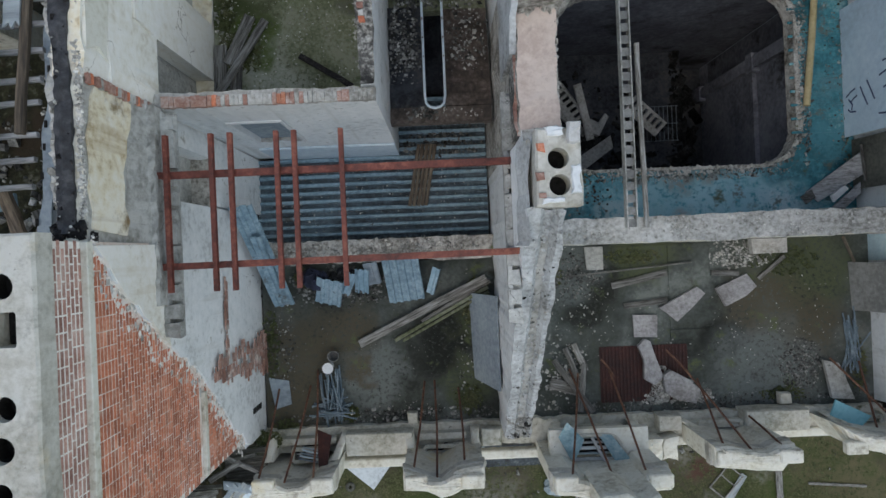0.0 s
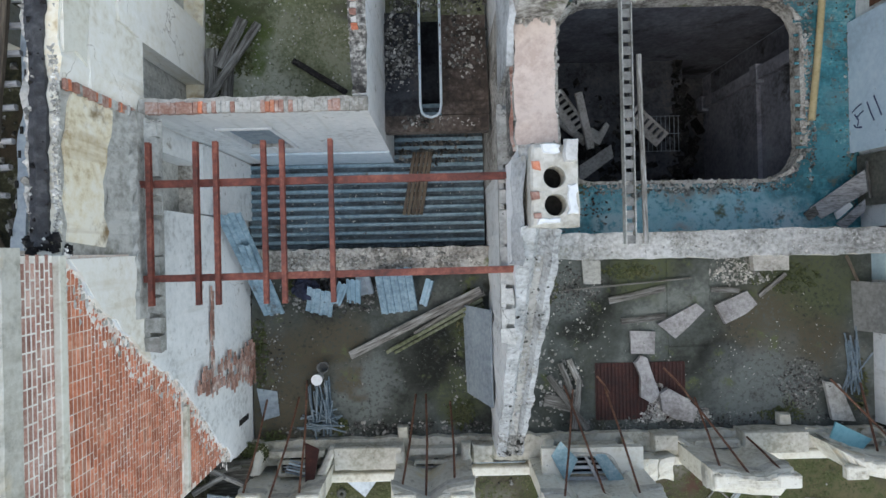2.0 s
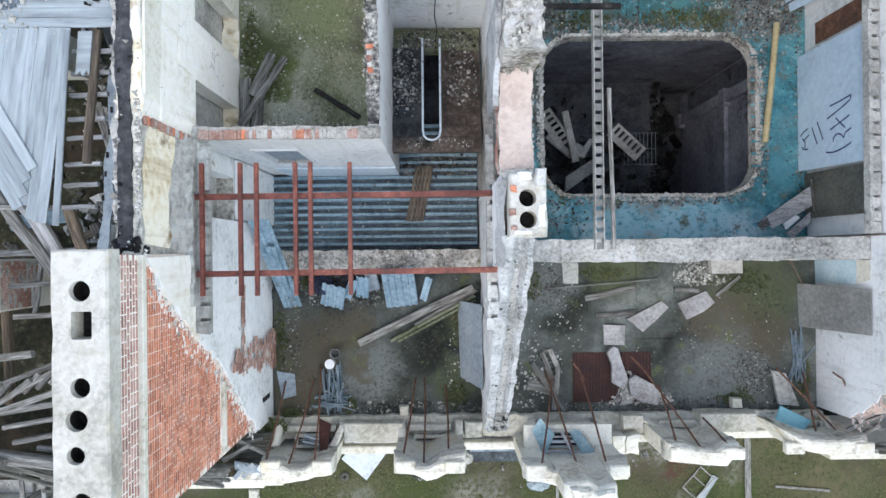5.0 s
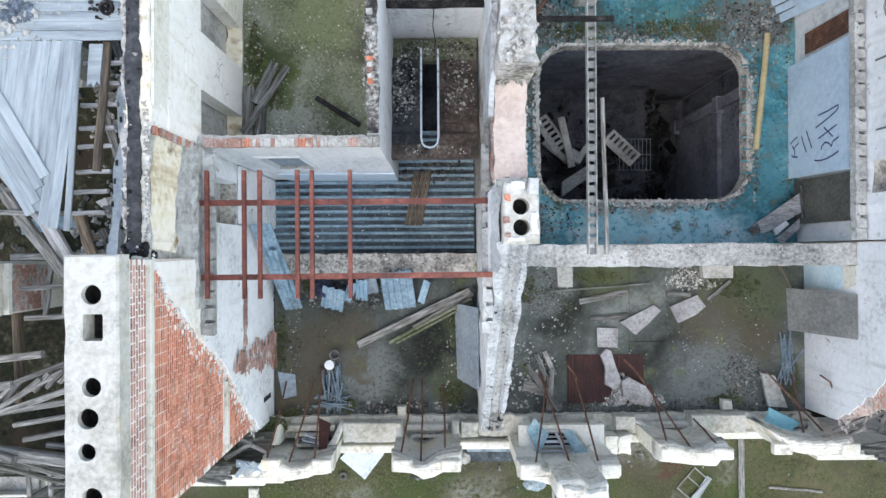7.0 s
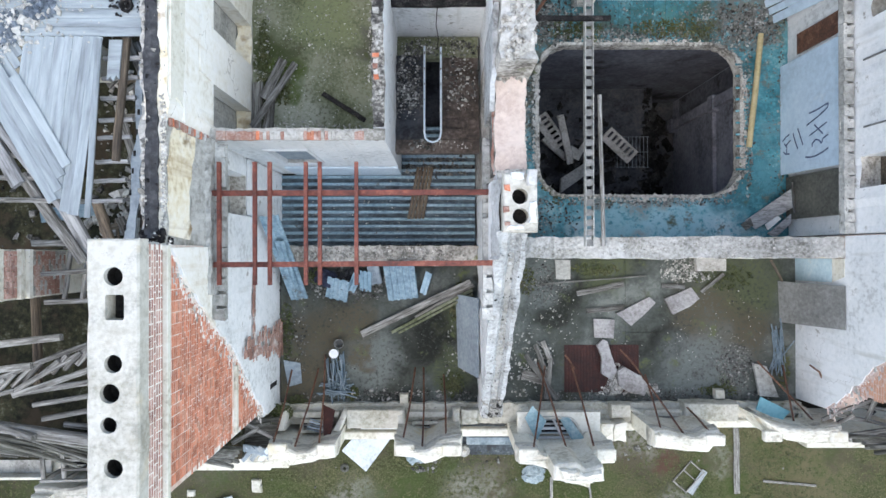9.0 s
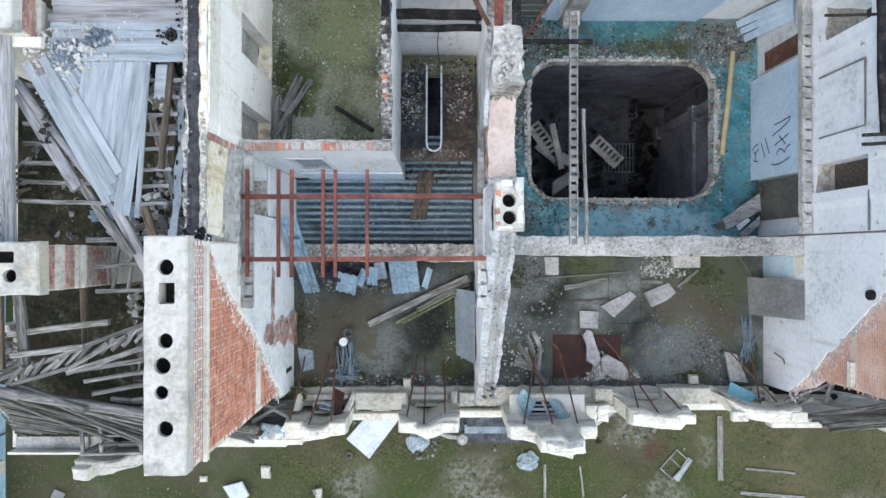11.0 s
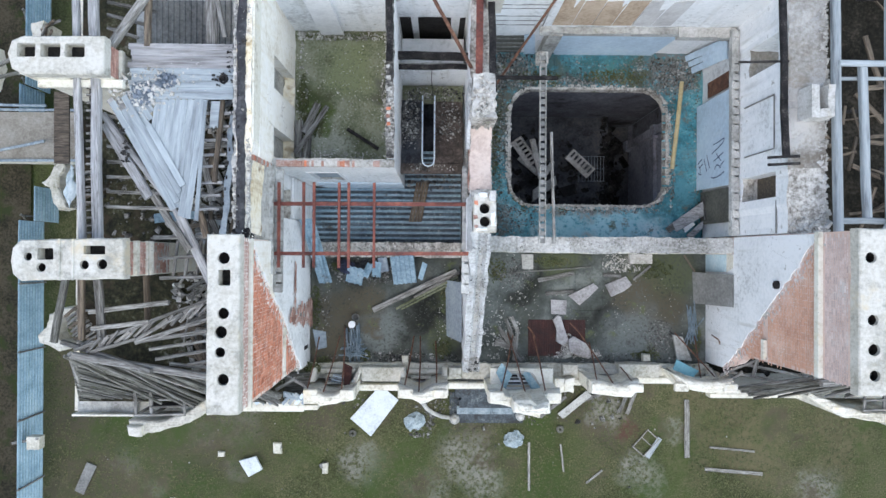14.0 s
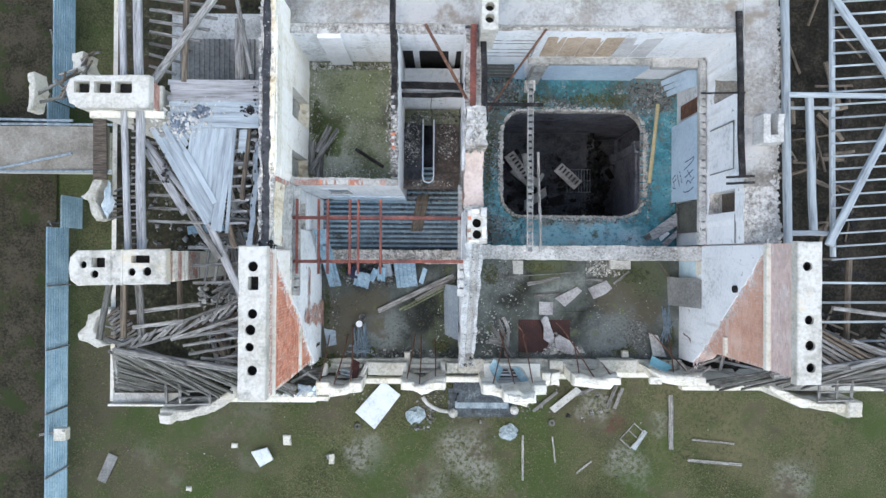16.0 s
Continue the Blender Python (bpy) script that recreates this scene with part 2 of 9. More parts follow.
TEAL = weathered("worn_teal_paint", [(0.3, (0.022, 0.095, 0.115)), (0.44, (0.045, 0.185, 0.23)), (0.56, (0.09, 0.285, 0.34)), (0.68, (0.25, 0.42, 0.46))], 1.0, 9, mix=0.36,
                 spots=[(2.9, 5.0, 1.4, (0.1, 0.1, 0.085)), (3.2, 7.4, 1.5, (0.08, 0.085, 0.07)), (6.5, 7.3, 0.6, (0.07, 0.085, 0.06)), (9.9, 7.6, 1.1, (0.11, 0.11, 0.1)), (3.0, 1.5, 1.0, (0.1, 0.105, 0.095)), (8.3, 1.35, 1.3, (0.27, 0.46, 0.53)), (6.2, 1.3, 1.4, (0.25, 0.44, 0.5)), (9.3, 0.95, 0.7, (0.42, 0.54, 0.58)), (5.0, 1.0, 0.7, (0.34, 0.46, 0.49)), (7.3, 1.2, 0.8, (0.3, 0.49, 0.55)), (9.2, 2.0, 0.5, (0.03, 0.13, 0.16)), (10.4, 2.9, 0.7, (0.03, 0.14, 0.17)), (7.4, 1.95, 0.35, (0.26, 0.28, 0.26)), (5.4, 2.0, 0.3, (0.24, 0.25, 0.22)), (6.6, 0.95, 0.3, (0.26, 0.28, 0.27)), (10.5, 4.2, 0.5, (0.1, 0.22, 0.26)), (6.5, 2.0, 0.5, (0.2, 0.2, 0.18)), (10.2, 7.9, 1.0, (0.16, 0.17, 0.165)), (8.6, 7.5, 0.8, (0.075, 0.08, 0.045)), (5.6, 7.5, 0.7, (0.085, 0.09, 0.055)), (6.6, 7.7, 0.9, (0.03, 0.115, 0.12)), (5.0, 7.8, 0.7, (0.04, 0.1, 0.1)), (8.0, 7.9, 0.7, (0.04, 0.13, 0.13)), (7.4, 7.7, 0.3, (0.07, 0.2, 0.19)), (2.7, 3.3, 0.6, (0.05, 0.15, 0.14)), (10.6, 2.7, 0.6, (0.08, 0.24, 0.3)), (3.0, 6.2, 1.2, (0.085, 0.085, 0.06))], gate=(0.38, 0.52, 5.0),
                 stain=((0.13, 0.145, 0.13), 1.5, 0.58, 0.68), stain2=((0.07, 0.085, 0.045), 0.8, 0.59, 0.7), speck=((0.26, 0.27, 0.26), 10, 0.63, 0.7), rough=0.5, bump=0.5)
PALESOIL, BROWNSOIL, DEEPGRASS, REDSOIL, DRYGRASS = (0.215, 0.21, 0.18), (0.075, 0.064, 0.045), (0.042, 0.066, 0.018), (0.085, 0.045, 0.033), (0.115, 0.103, 0.058)
GROUND_SPOTS = [(-14.1, -11.1, 1.0, PALESOIL), (-18.6, -12.8, 0.9, PALESOIL), (-11.8, -13.2, 0.8, PALESOIL), (-3.9, -13.0, 1.6, PALESOIL), (-0.2, -14.7, 1.6, PALESOIL), (-16.9, -14.4, 0.7, PALESOIL), (-11.7, -10.4, 1.5, PALESOIL), (-12.4, -11.6, 3.2, BROWNSOIL), (-21.5, -10.9, 2.5, BROWNSOIL), (-20.5, -7.5, 3.5, BROWNSOIL), (-20.5, -13.5, 3.0, BROWNSOIL), (-15.7, -12.6, 2.2, BROWNSOIL), (-6.8, -9.8, 1.8, BROWNSOIL), (-1.7, -13.9, 2.6, DEEPGRASS), (-15.0, -14.6, 2.6, DEEPGRASS), (11.4, -10.2, 2.2, BROWNSOIL), (12.4, -10.5, 0.8, REDSOIL), (14.5, -10.6, 0.8, DEEPGRASS), (15.6, -10.9, 0.9, PALESOIL), (13.2, -13.2, 1.4, PALESOIL), (2.6, -12.3, 2.0, PALESOIL), (3.7, -13.8, 1.6, PALESOIL), (24.5, -14.3, 1.5, PALESOIL), (11.1, -9.6, 1.2, PALESOIL), (19.0, -10.3, 2.6, DRYGRASS), (25.5, -11.2, 2.6, DRYGRASS), (7.1, -14.9, 2.4, DEEPGRASS), (2.8, -10.0, 1.8, BROWNSOIL), (-6.8, -9.5, 1.3, BROWNSOIL), (-3.4, -9.4, 1.5, BROWNSOIL), (-0.4, -9.3, 1.4, BROWNSOIL), (5.6, -9.2, 1.6, BROWNSOIL), (8.6, -9.1, 1.5, BROWNSOIL), (16.4, -8.9, 1.5, DRYGRASS), (20.5, -12.2, 2.2, DRYGRASS), (16.5, -12.6, 1.6, DRYGRASS), (14.1, -14.5, 1.0, PALESOIL)]
GRASS = weathered("rough_grass", [(0.32, (0.03, 0.035, 0.015)), (0.44, (0.057, 0.062, 0.027)), (0.56, (0.088, 0.09, 0.042)), (0.68, (0.145, 0.138, 0.083))], 0.3, 11.0, mix=0.62, spots=GROUND_SPOTS, gate=(0.38, 0.56, 4.0),
                  stain=((0.082, 0.07, 0.046), 0.3, 0.52, 0.66), stain2=((0.045, 0.07, 0.018), 0.2, 0.44, 0.7), speck=((0.19, 0.185, 0.15), 6, 0.66, 0.73), bump=1.0)
BRICK = weathered("red_brick", [(0.3, (0.36, 0.115, 0.06)), (0.5, (0.53, 0.185, 0.1)), (0.7, (0.66, 0.35, 0.24))], 2.5, 30, vary="object", amount=0.3,
                  stain=((0.6, 0.5, 0.43), 1.4, 0.56, 0.78), bump=0.2)
BRICKS = weathered("red_brickwork", [(0.3, (0.36, 0.115, 0.06)), (0.5, (0.53, 0.185, 0.1)), (0.7, (0.66, 0.35, 0.24))], 2.5, 30, vary="island", amount=0.3,
                   stain=((0.6, 0.5, 0.43), 1.4, 0.56, 0.78), bump=0.2)
OLDMORTAR = weathered("smeared_orange_mortar", [(0.32, (0.5, 0.33, 0.25)), (0.48, (0.7, 0.56, 0.47)), (0.66, (0.82, 0.74, 0.67))], 1.1, 12, stain=((0.88, 0.83, 0.78), 1.4, 0.5, 0.62))
MAUVEBRICK = weathered("faded_mauve_brick", [(0.3, (0.3, 0.15, 0.12)), (0.5, (0.45, 0.26, 0.21)), (0.7, (0.6, 0.44, 0.38))], 2.5, 30, vary="object", amount=0.25, stain=((0.6, 0.53, 0.48), 1.6, 0.58, 0.76), bump=0.2)
MORTAR = weathered("lime_mortar", [(0.35, (0.76, 0.7, 0.64)), (0.6, (0.9, 0.865, 0.82))], 2.0, 20)
TIMBER = weathered("silvered_timber", [(0.3, (0.05, 0.046, 0.041)), (0.45, (0.15, 0.143, 0.13)), (0.6, (0.27, 0.265, 0.25)), (0.72, (0.38, 0.378, 0.37))], 1.0, 2.4, mix=0.55,
                   vary="object", amount=0.4, stretch=(1.2, 14, 14), bump=0.6)
PALEWOOD = weathered("pale_blue_painted_boards", [(0.3, (0.15, 0.165, 0.18)), (0.41, (0.28, 0.31, 0.325)), (0.54, (0.355, 0.392, 0.41)), (0.7, (0.44, 0.475, 0.49))], 1.0, 2.6, mix=0.45,
                     vary="object", amount=0.25, stretch=(0.5, 5, 5), bump=0.6)
ROOFBOARD = weathered("pale_blue_roof_boards", [(0.3, (0.2, 0.225, 0.245)), (0.42, (0.29, 0.325, 0.348)), (0.56, (0.36, 0.405, 0.432)), (0.7, (0.44, 0.485, 0.508))], 1.0, 2.6, mix=0.4,
                      vary="object", amount=0.09, stretch=(0.5, 4, 4), stain=((0.2, 0.21, 0.215), 0.8, 0.62, 0.7), speck=((0.13, 0.13, 0.135), 5, 0.66, 0.72), bump=0.5)
PLATEWOOD = weathered("bleached_wall_plate_timber", [(0.3, (0.12, 0.118, 0.115)), (0.45, (0.27, 0.27, 0.272)), (0.6, (0.38, 0.382, 0.39)), (0.72, (0.46, 0.465, 0.475))], 1.0, 3.0, mix=0.55, vary="object", amount=0.2, stretch=(0.8, 9, 9), bump=0.6)
GREYROOF = weathered("weathered_grey_roof_boards", [(0.3, (0.16, 0.155, 0.15)), (0.45, (0.27, 0.265, 0.265)), (0.6, (0.37, 0.365, 0.37))], 1.0, 2.6, mix=0.5, vary="object", amount=0.15, stretch=(0.5, 6, 6), stain=((0.15, 0.12, 0.09), 0.8, 0.6, 0.7), bump=0.6)
MOSSWOOD = weathered("mossy_rotten_timber", [(0.3, (0.035, 0.034, 0.028)), (0.45, (0.095, 0.093, 0.08)), (0.6, (0.17, 0.168, 0.15)), (0.72, (0.26, 0.26, 0.245))], 1.0, 2.4, mix=0.55, vary="object", amount=0.4, stretch=(1.2, 14, 14), stain=((0.07, 0.08, 0.035), 0.8, 0.55, 0.68), bump=0.6)
DARKWOOD = weathered("damp_brown_timber", [(0.3, (0.04, 0.032, 0.025)), (0.5, (0.12, 0.095, 0.07)), (0.68, (0.22, 0.18, 0.13))], 1.0, 2.2,
                     vary="object", amount=0.3, stretch=(1.2, 14, 14), bump=0.5)
CHAR = weathered("charred_timber", [(0.3, (0.008, 0.008, 0.009)), (0.55, (0.03, 0.028, 0.028)), (0.75, (0.12, 0.11, 0.1))], 3, 20, bump=0.9)
RUSTRED = weathered("red_oxide_steel", [(0.3, (0.08, 0.026, 0.02)), (0.55, (0.19, 0.055, 0.038)), (0.7, (0.28, 0.1, 0.065))], 1.5, 12, rough=0.6)
RUST = weathered("rusty_steel", [(0.3, (0.05, 0.025, 0.018)), (0.55, (0.13, 0.06, 0.035)), (0.72, (0.24, 0.13, 0.08))], 4, 20, rough=0.75)
RUSTMAT = weathered("dark_red_rusty_sheet", [(0.3, (0.02, 0.006, 0.005)), (0.6, (0.05, 0.013, 0.009)), (0.75, (0.09, 0.03, 0.02))], 2, 14, rough=0.7)
GALV = weathered("galvanised_steel", [(0.3, (0.14, 0.17, 0.19)), (0.55, (0.28, 0.33, 0.36)), (0.72, (0.42, 0.46, 0.48))], 3, 18, rough=0.45, metal=0.4)
BLUESHEET = weathered("blue_painted_corrugated_steel", [(0.3, (0.13, 0.2, 0.25)), (0.46, (0.22, 0.32, 0.39)), (0.62, (0.34, 0.45, 0.52))], 0.9, 9, rough=0.5, mix=0.5,
                      stain=((0.1, 0.1, 0.09), 1.3, 0.58, 0.7), speck=((0.06, 0.06, 0.05), 8, 0.62, 0.68))
# darker steel for the flat strips between the ribs
VALLEYDARK = weathered("dark_valley_steel", [(0.3, (0.04, 0.045, 0.05)), (0.48, (0.085, 0.105, 0.12)), (0.66, (0.16, 0.2, 0.23))], 1.1, 12, mix=0.5, speck=((0.3, 0.3, 0.28), 11, 0.66, 0.71), bump=0.7)
TUBESTEEL = weathered("grey_blue_tube_paint", [(0.3, (0.08, 0.115, 0.14)), (0.55, (0.16, 0.21, 0.25)), (0.72, (0.26, 0.31, 0.35))], 3, 18, rough=0.5)
BAREBRICK = weathered("bare_mortared_brick", [(0.3, (0.22, 0.11, 0.085)), (0.5, (0.35, 0.2, 0.155)), (0.7, (0.52, 0.41, 0.36))], 1.5, 20, vary="island", amount=0.35, stain=((0.58, 0.52, 0.48), 1.6, 0.5, 0.66))
PINKMORTAR = weathered("pinkish_mortar", [(0.35, (0.56, 0.4, 0.33)), (0.6, (0.68, 0.53, 0.46))], 1.0, 20, stain=((0.72, 0.66, 0.62), 0.9, 0.5, 0.66))
PALEPINK = weathered("faded_pink_brick", [(0.3, (0.46, 0.34, 0.31)), (0.5, (0.58, 0.47, 0.44)), (0.7, (0.7, 0.61, 0.58))], 1.2, 24, vary="island", amount=0.14, stain=((0.7, 0.66, 0.64), 1.2, 0.52, 0.7), bump=0.2)
FARBRICK = weathered("pale_orange_brickwork", [(0.3, (0.5, 0.26, 0.17)), (0.5, (0.6, 0.34, 0.235)), (0.7, (0.68, 0.45, 0.34))], 0.9, 30, vary="island", amount=0.1,
                     stain=((0.68, 0.5, 0.42), 0.8, 0.52, 0.74), bump=0.2)
FENCEBLUE = weathered("light_blue_fence_steel", [(0.3, (0.2, 0.31, 0.39)), (0.5, (0.3, 0.43, 0.52)), (0.68, (0.4, 0.53, 0.61))], 0.8, 8, rough=0.5)
PALEBOARD = weathered("pale_blue_board", [(0.3, (0.52, 0.61, 0.68)), (0.5, (0.64, 0.73, 0.8)), (0.7, (0.74, 0.81, 0.86))], 0.6, 6, bump=0.1, rough=0.6, speck=((0.3, 0.32, 0.33), 7, 0.65, 0.72))
BLUEBOARD = weathered("light_blue_board", [(0.3, (0.42, 0.53, 0.63)), (0.5, (0.52, 0.645, 0.76)), (0.7, (0.62, 0.735, 0.83))], 0.5, 6, bump=0.1, rough=0.6, stain=((0.62, 0.68, 0.72), 0.7, 0.58, 0.72), speck=((0.3, 0.33, 0.36), 7, 0.68, 0.73))
PALEBLUE = weathered("washed_light_blue_paint", [(0.3, (0.42, 0.56, 0.64)), (0.5, (0.54, 0.69, 0.77)), (0.7, (0.68, 0.78, 0.83))], 0.9, 8, bump=0.15, stain=((0.66, 0.64, 0.58), 1.4, 0.56, 0.7))
GREYLINING = weathered("pale_grey_lining", [(0.3, (0.38, 0.37, 0.36)), (0.5, (0.5, 0.49, 0.48)), (0.7, (0.6, 0.6, 0.59))], 0.9, 8, bump=0.2)
OLIVE = weathered("dark_olive", [(0.3, (0.05, 0.05, 0.04)), (0.5, (0.1, 0.1, 0.085)), (0.7, (0.16, 0.155, 0.13))], 0.8, 9)
GREYBOARD = weathered("grey_board", [(0.3, (0.12, 0.12, 0.115)), (0.5, (0.2, 0.2, 0.19)), (0.7, (0.3, 0.3, 0.29))], 0.8, 9, bump=0.2)
BROWNBOARD = weathered("bare_brown_board", [(0.3, (0.3, 0.22, 0.15)), (0.5, (0.46, 0.36, 0.26)), (0.7, (0.55, 0.45, 0.35))], 1.0, 9, bump=0.2)
GREYDOOR = weathered("grey_blue_door_paint", [(0.3, (0.17, 0.2, 0.23)), (0.5, (0.27, 0.315, 0.355)), (0.7, (0.36, 0.41, 0.44))], 0.9, 9, bump=0.2)
PINKSLAB = weathered("pinkish_concrete_slab", [(0.3, (0.2, 0.19, 0.185)), (0.5, (0.32, 0.31, 0.31)), (0.7, (0.45, 0.44, 0.44))], 1.5, 12, speck=((0.14, 0.13, 0.12), 9, 0.62, 0.69), bump=0.6)
RUBBLE = weathered("grey_rubble", [(0.3, (0.2, 0.19, 0.17)), (0.5, (0.4, 0.39, 0.36)), (0.7, (0.62, 0.61, 0.58))], 3, 14, vary="island", amount=0.5)
DAMPRUBBLE = weathered("damp_mossy_rubble", [(0.3, (0.1, 0.102, 0.095)), (0.5, (0.21, 0.215, 0.205)), (0.7, (0.4, 0.41, 0.4))], 2, 14, vary="island", amount=0.6, stain=((0.1, 0.11, 0.05), 1.2, 0.52, 0.62))
DARKRUBBLE = weathered("dirty_rubble", [(0.3, (0.05, 0.049, 0.045)), (0.5, (0.12, 0.118, 0.11)), (0.7, (0.3, 0.297, 0.28))], 3, 14, vary="island", amount=0.7)
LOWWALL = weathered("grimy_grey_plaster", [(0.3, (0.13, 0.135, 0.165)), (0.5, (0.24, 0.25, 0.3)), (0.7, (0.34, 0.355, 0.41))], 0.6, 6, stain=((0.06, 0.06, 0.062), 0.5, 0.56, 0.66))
# LOWWALL's plaster in a darker copy: shade of the north side put into colour
SHADEDWALL = weathered("shaded_sooty_plaster", [(0.3, (0.05, 0.052, 0.064)), (0.5, (0.095, 0.1, 0.122)), (0.7, (0.16, 0.168, 0.2))], 0.7, 6, stain=((0.02, 0.02, 0.022), 0.6, 0.55, 0.66))
# dark floor: the shade of pit and stairwell put into its colour
LOWFLOOR = weathered("shaded_dark_floor", [(0.3, (0.03, 0.032, 0.037)), (0.52, (0.068, 0.072, 0.082)), (0.7, (0.11, 0.105, 0.1))], 1.0, 9, stain=((0.02, 0.02, 0.022), 0.6, 0.52, 0.66))
PAINTWHITE = weathered("white_paint", [(0.3, (0.66, 0.67, 0.68)), (0.6, (0.8, 0.81, 0.82))], 1.5, 10, rough=0.5, bump=0.1)
CYAN = weathered("bright_cyan_board", [(0.3, (0.16, 0.42, 0.5)), (0.6, (0.28, 0.56, 0.64))], 1.5, 10, rough=0.5, bump=0.1)
INK = weathered("blue_black_spray_paint", [(0.3, (0.03, 0.045, 0.11)), (0.7, (0.08, 0.11, 0.23))], 3, 15)
YELLOWPIPE = weathered("yellowed_pipe", [(0.3, (0.36, 0.29, 0.14)), (0.6, (0.5, 0.42, 0.24))], 2, 12, rough=0.5)
# near-black brown puts the shade of the far wing's void into colour
DARKROOM = weathered("shaded_debris_floor", [(0.3, (0.008, 0.008, 0.006)), (0.5, (0.022, 0.02, 0.015)), (0.7, (0.06, 0.052, 0.04))], 1.2, 8, mix=0.5, bump=0.8)
# moss and debris tones, darkened in colour for the shade under the roof
DARKMOSS = weathered("shaded_overgrown_floor", [(0.3, (0.01, 0.01, 0.007)), (0.46, (0.025, 0.025, 0.015)), (0.6, (0.05, 0.05, 0.026)), (0.72, (0.14, 0.135, 0.11))], 1.2, 8, mix=0.5, stain=((0.05, 0.038, 0.025), 0.7, 0.5, 0.62), bump=0.8)
SOIL = weathered("dark_brown_soil", [(0.3, (0.014, 0.013, 0.008)), (0.46, (0.036, 0.032, 0.02)), (0.6, (0.065, 0.055, 0.036))], 0.6, 7, mix=0.55, stain=((0.03, 0.04, 0.013), 0.5, 0.5, 0.62), bump=1.0)
WARMWHITE = weathered("warm_white_limewash", [(0.3, (0.66, 0.61, 0.51)), (0.44, (0.81, 0.78, 0.7)), (0.6, (0.87, 0.85, 0.8))], 0.7, 7, stain=((0.55, 0.48, 0.36), 1.2, 0.61, 0.74), speck=((0.35, 0.31, 0.25), 8, 0.67, 0.72), bump=0.3, streak=((0.62, 0.54, 0.4), 0.58, 0.76), crack=((0.25, 0.21, 0.16), 0.5, 0.004))
# soot in flues; also black sheets for the shade inside openings
SOOTSHADE = weathered("soot_and_shade_black", [(0.3, (0.01, 0.01, 0.01)), (0.6, (0.03, 0.028, 0.026))], 3, 14)
# rubble darkened in its colour for the shade of the room below
PIT = weathered("shaded_dark_rubble", [(0.3, (0.01, 0.01, 0.01)), (0.55, (0.025, 0.025, 0.024)), (0.75, (0.07, 0.068, 0.064))], 3, 14, vary="island", amount=0.6)
PALETARP = weathered("pale_blue_tarpaulin", [(0.3, (0.36, 0.43, 0.46)), (0.5, (0.48, 0.55, 0.58)), (0.7, (0.58, 0.64, 0.66))], 1.5, 8, rough=0.5, bump=0.4)
TARP = weathered("crumpled_pale_plastic", [(0.3, (0.16, 0.21, 0.23)), (0.6, (0.36, 0.42, 0.45))], 3, 12, rough=0.5, bump=0.8)

for m in (MUD, GRASS, SOIL, LOWFLOOR, DARKROOM, DARKMOSS, CHAR, SOOTSHADE, PIT, MOSS, DARKRUBBLE, VALLEYDARK):
    m.node_tree.nodes["Principled BSDF"].inputs["Specular IOR Level"].default_value = 0.15


# ---- mesh helpers ----
def mesh(name, verts, faces, mats, slots=None, smooth=False):
    me = bpy.data.meshes.new(name)
    me.from_pydata(verts, [], faces)
    for m in (mats if isinstance(mats, (list, tuple)) else [mats]):
        me.materials.append(m)
    if slots:
        me.polygons.foreach_set("material_index", slots)
    if smooth:
        me.polygons.foreach_set("use_smooth", [True] * len(me.polygons))
    me.update()
    return me


def put(name, me, parent=None, at=None, label=""):
    ob = new(name, me)
    if at is not None:
        ob.matrix_world = at
    if parent is not None:
        ob.parent = parent
        if at is not None:
            ob.matrix_parent_inverse = parent.matrix_basis.inverted()
    if label:
        ob["label"] = label
    return ob


def empty(name, x, y, z, label, category, group="", kind=""):
    ob = new(name)
    ob.matrix_basis = Matrix.Translation((x, y, z))
    ob.empty_display_size = 0.1
    return tagged(ob, label, category, group, kind)


BOXF = [(0, 3, 2, 1), (4, 5, 6, 7), (0, 1, 5, 4), (1, 2, 6, 5), (2, 3, 7, 6), (3, 0, 4, 7)]


def boxverts(x0, x1, y0, y1, z0, z1, j=0.0, rng=random):
    v = [(x0, y0, z0), (x1, y0, z0), (x1, y1, z0), (x0, y1, z0), (x0, y0, z1), (x1, y0, z1), (x1, y1, z1), (x0, y1, z1)]
    return [(a + rng.uniform(-j, j), b + rng.uniform(-j, j), c + rng.uniform(-j, j)) for a, b, c in v] if j else v


def joined(parts):
    """Several vertex and face lists as one."""
    vs, fs = [], []
    for v, f in parts:
        k = len(vs)
        vs += v
        fs += [tuple(i + k for i in q) for q in f]
    return vs, fs


def worn_bar(length, w, h, seed=0, segs=4, wear=0.06):
    """A bar along local x, its section slightly uneven and its ends broken, with chamfered long edges."""
    r = random.Random(seed)
    vs, fs = [], []
    c = 0.16
    sec = [(-0.5 + c, -0.5), (0.5 - c, -0.5), (0.5, -0.5 + c), (0.5, 0.5 - c), (0.5 - c, 0.5), (-0.5 + c, 0.5), (-0.5, 0.5 - c), (-0.5, -0.5 + c)]
    for i in range(segs + 1):
        x = length * (i / segs - 0.5)
        dy, dz = r.uniform(-wear, wear) * w, r.uniform(-wear, wear) * h
        for a, b in sec:
            e = r.uniform(-0.5, 0.5) * wear * w if i in (0, segs) else 0
            vs.append((x + e, a * w + dy, b * h + dz))
    for i in range(segs):
        for k in range(8):
            fs.append((i * 8 + k, i * 8 + (k + 1) % 8, i * 8 + 8 + (k + 1) % 8, i * 8 + 8 + k))
    fs += [tuple(range(7, -1, -1)), tuple(range(segs * 8, segs * 8 + 8))]
    return vs, [f[::-1] for f in fs]


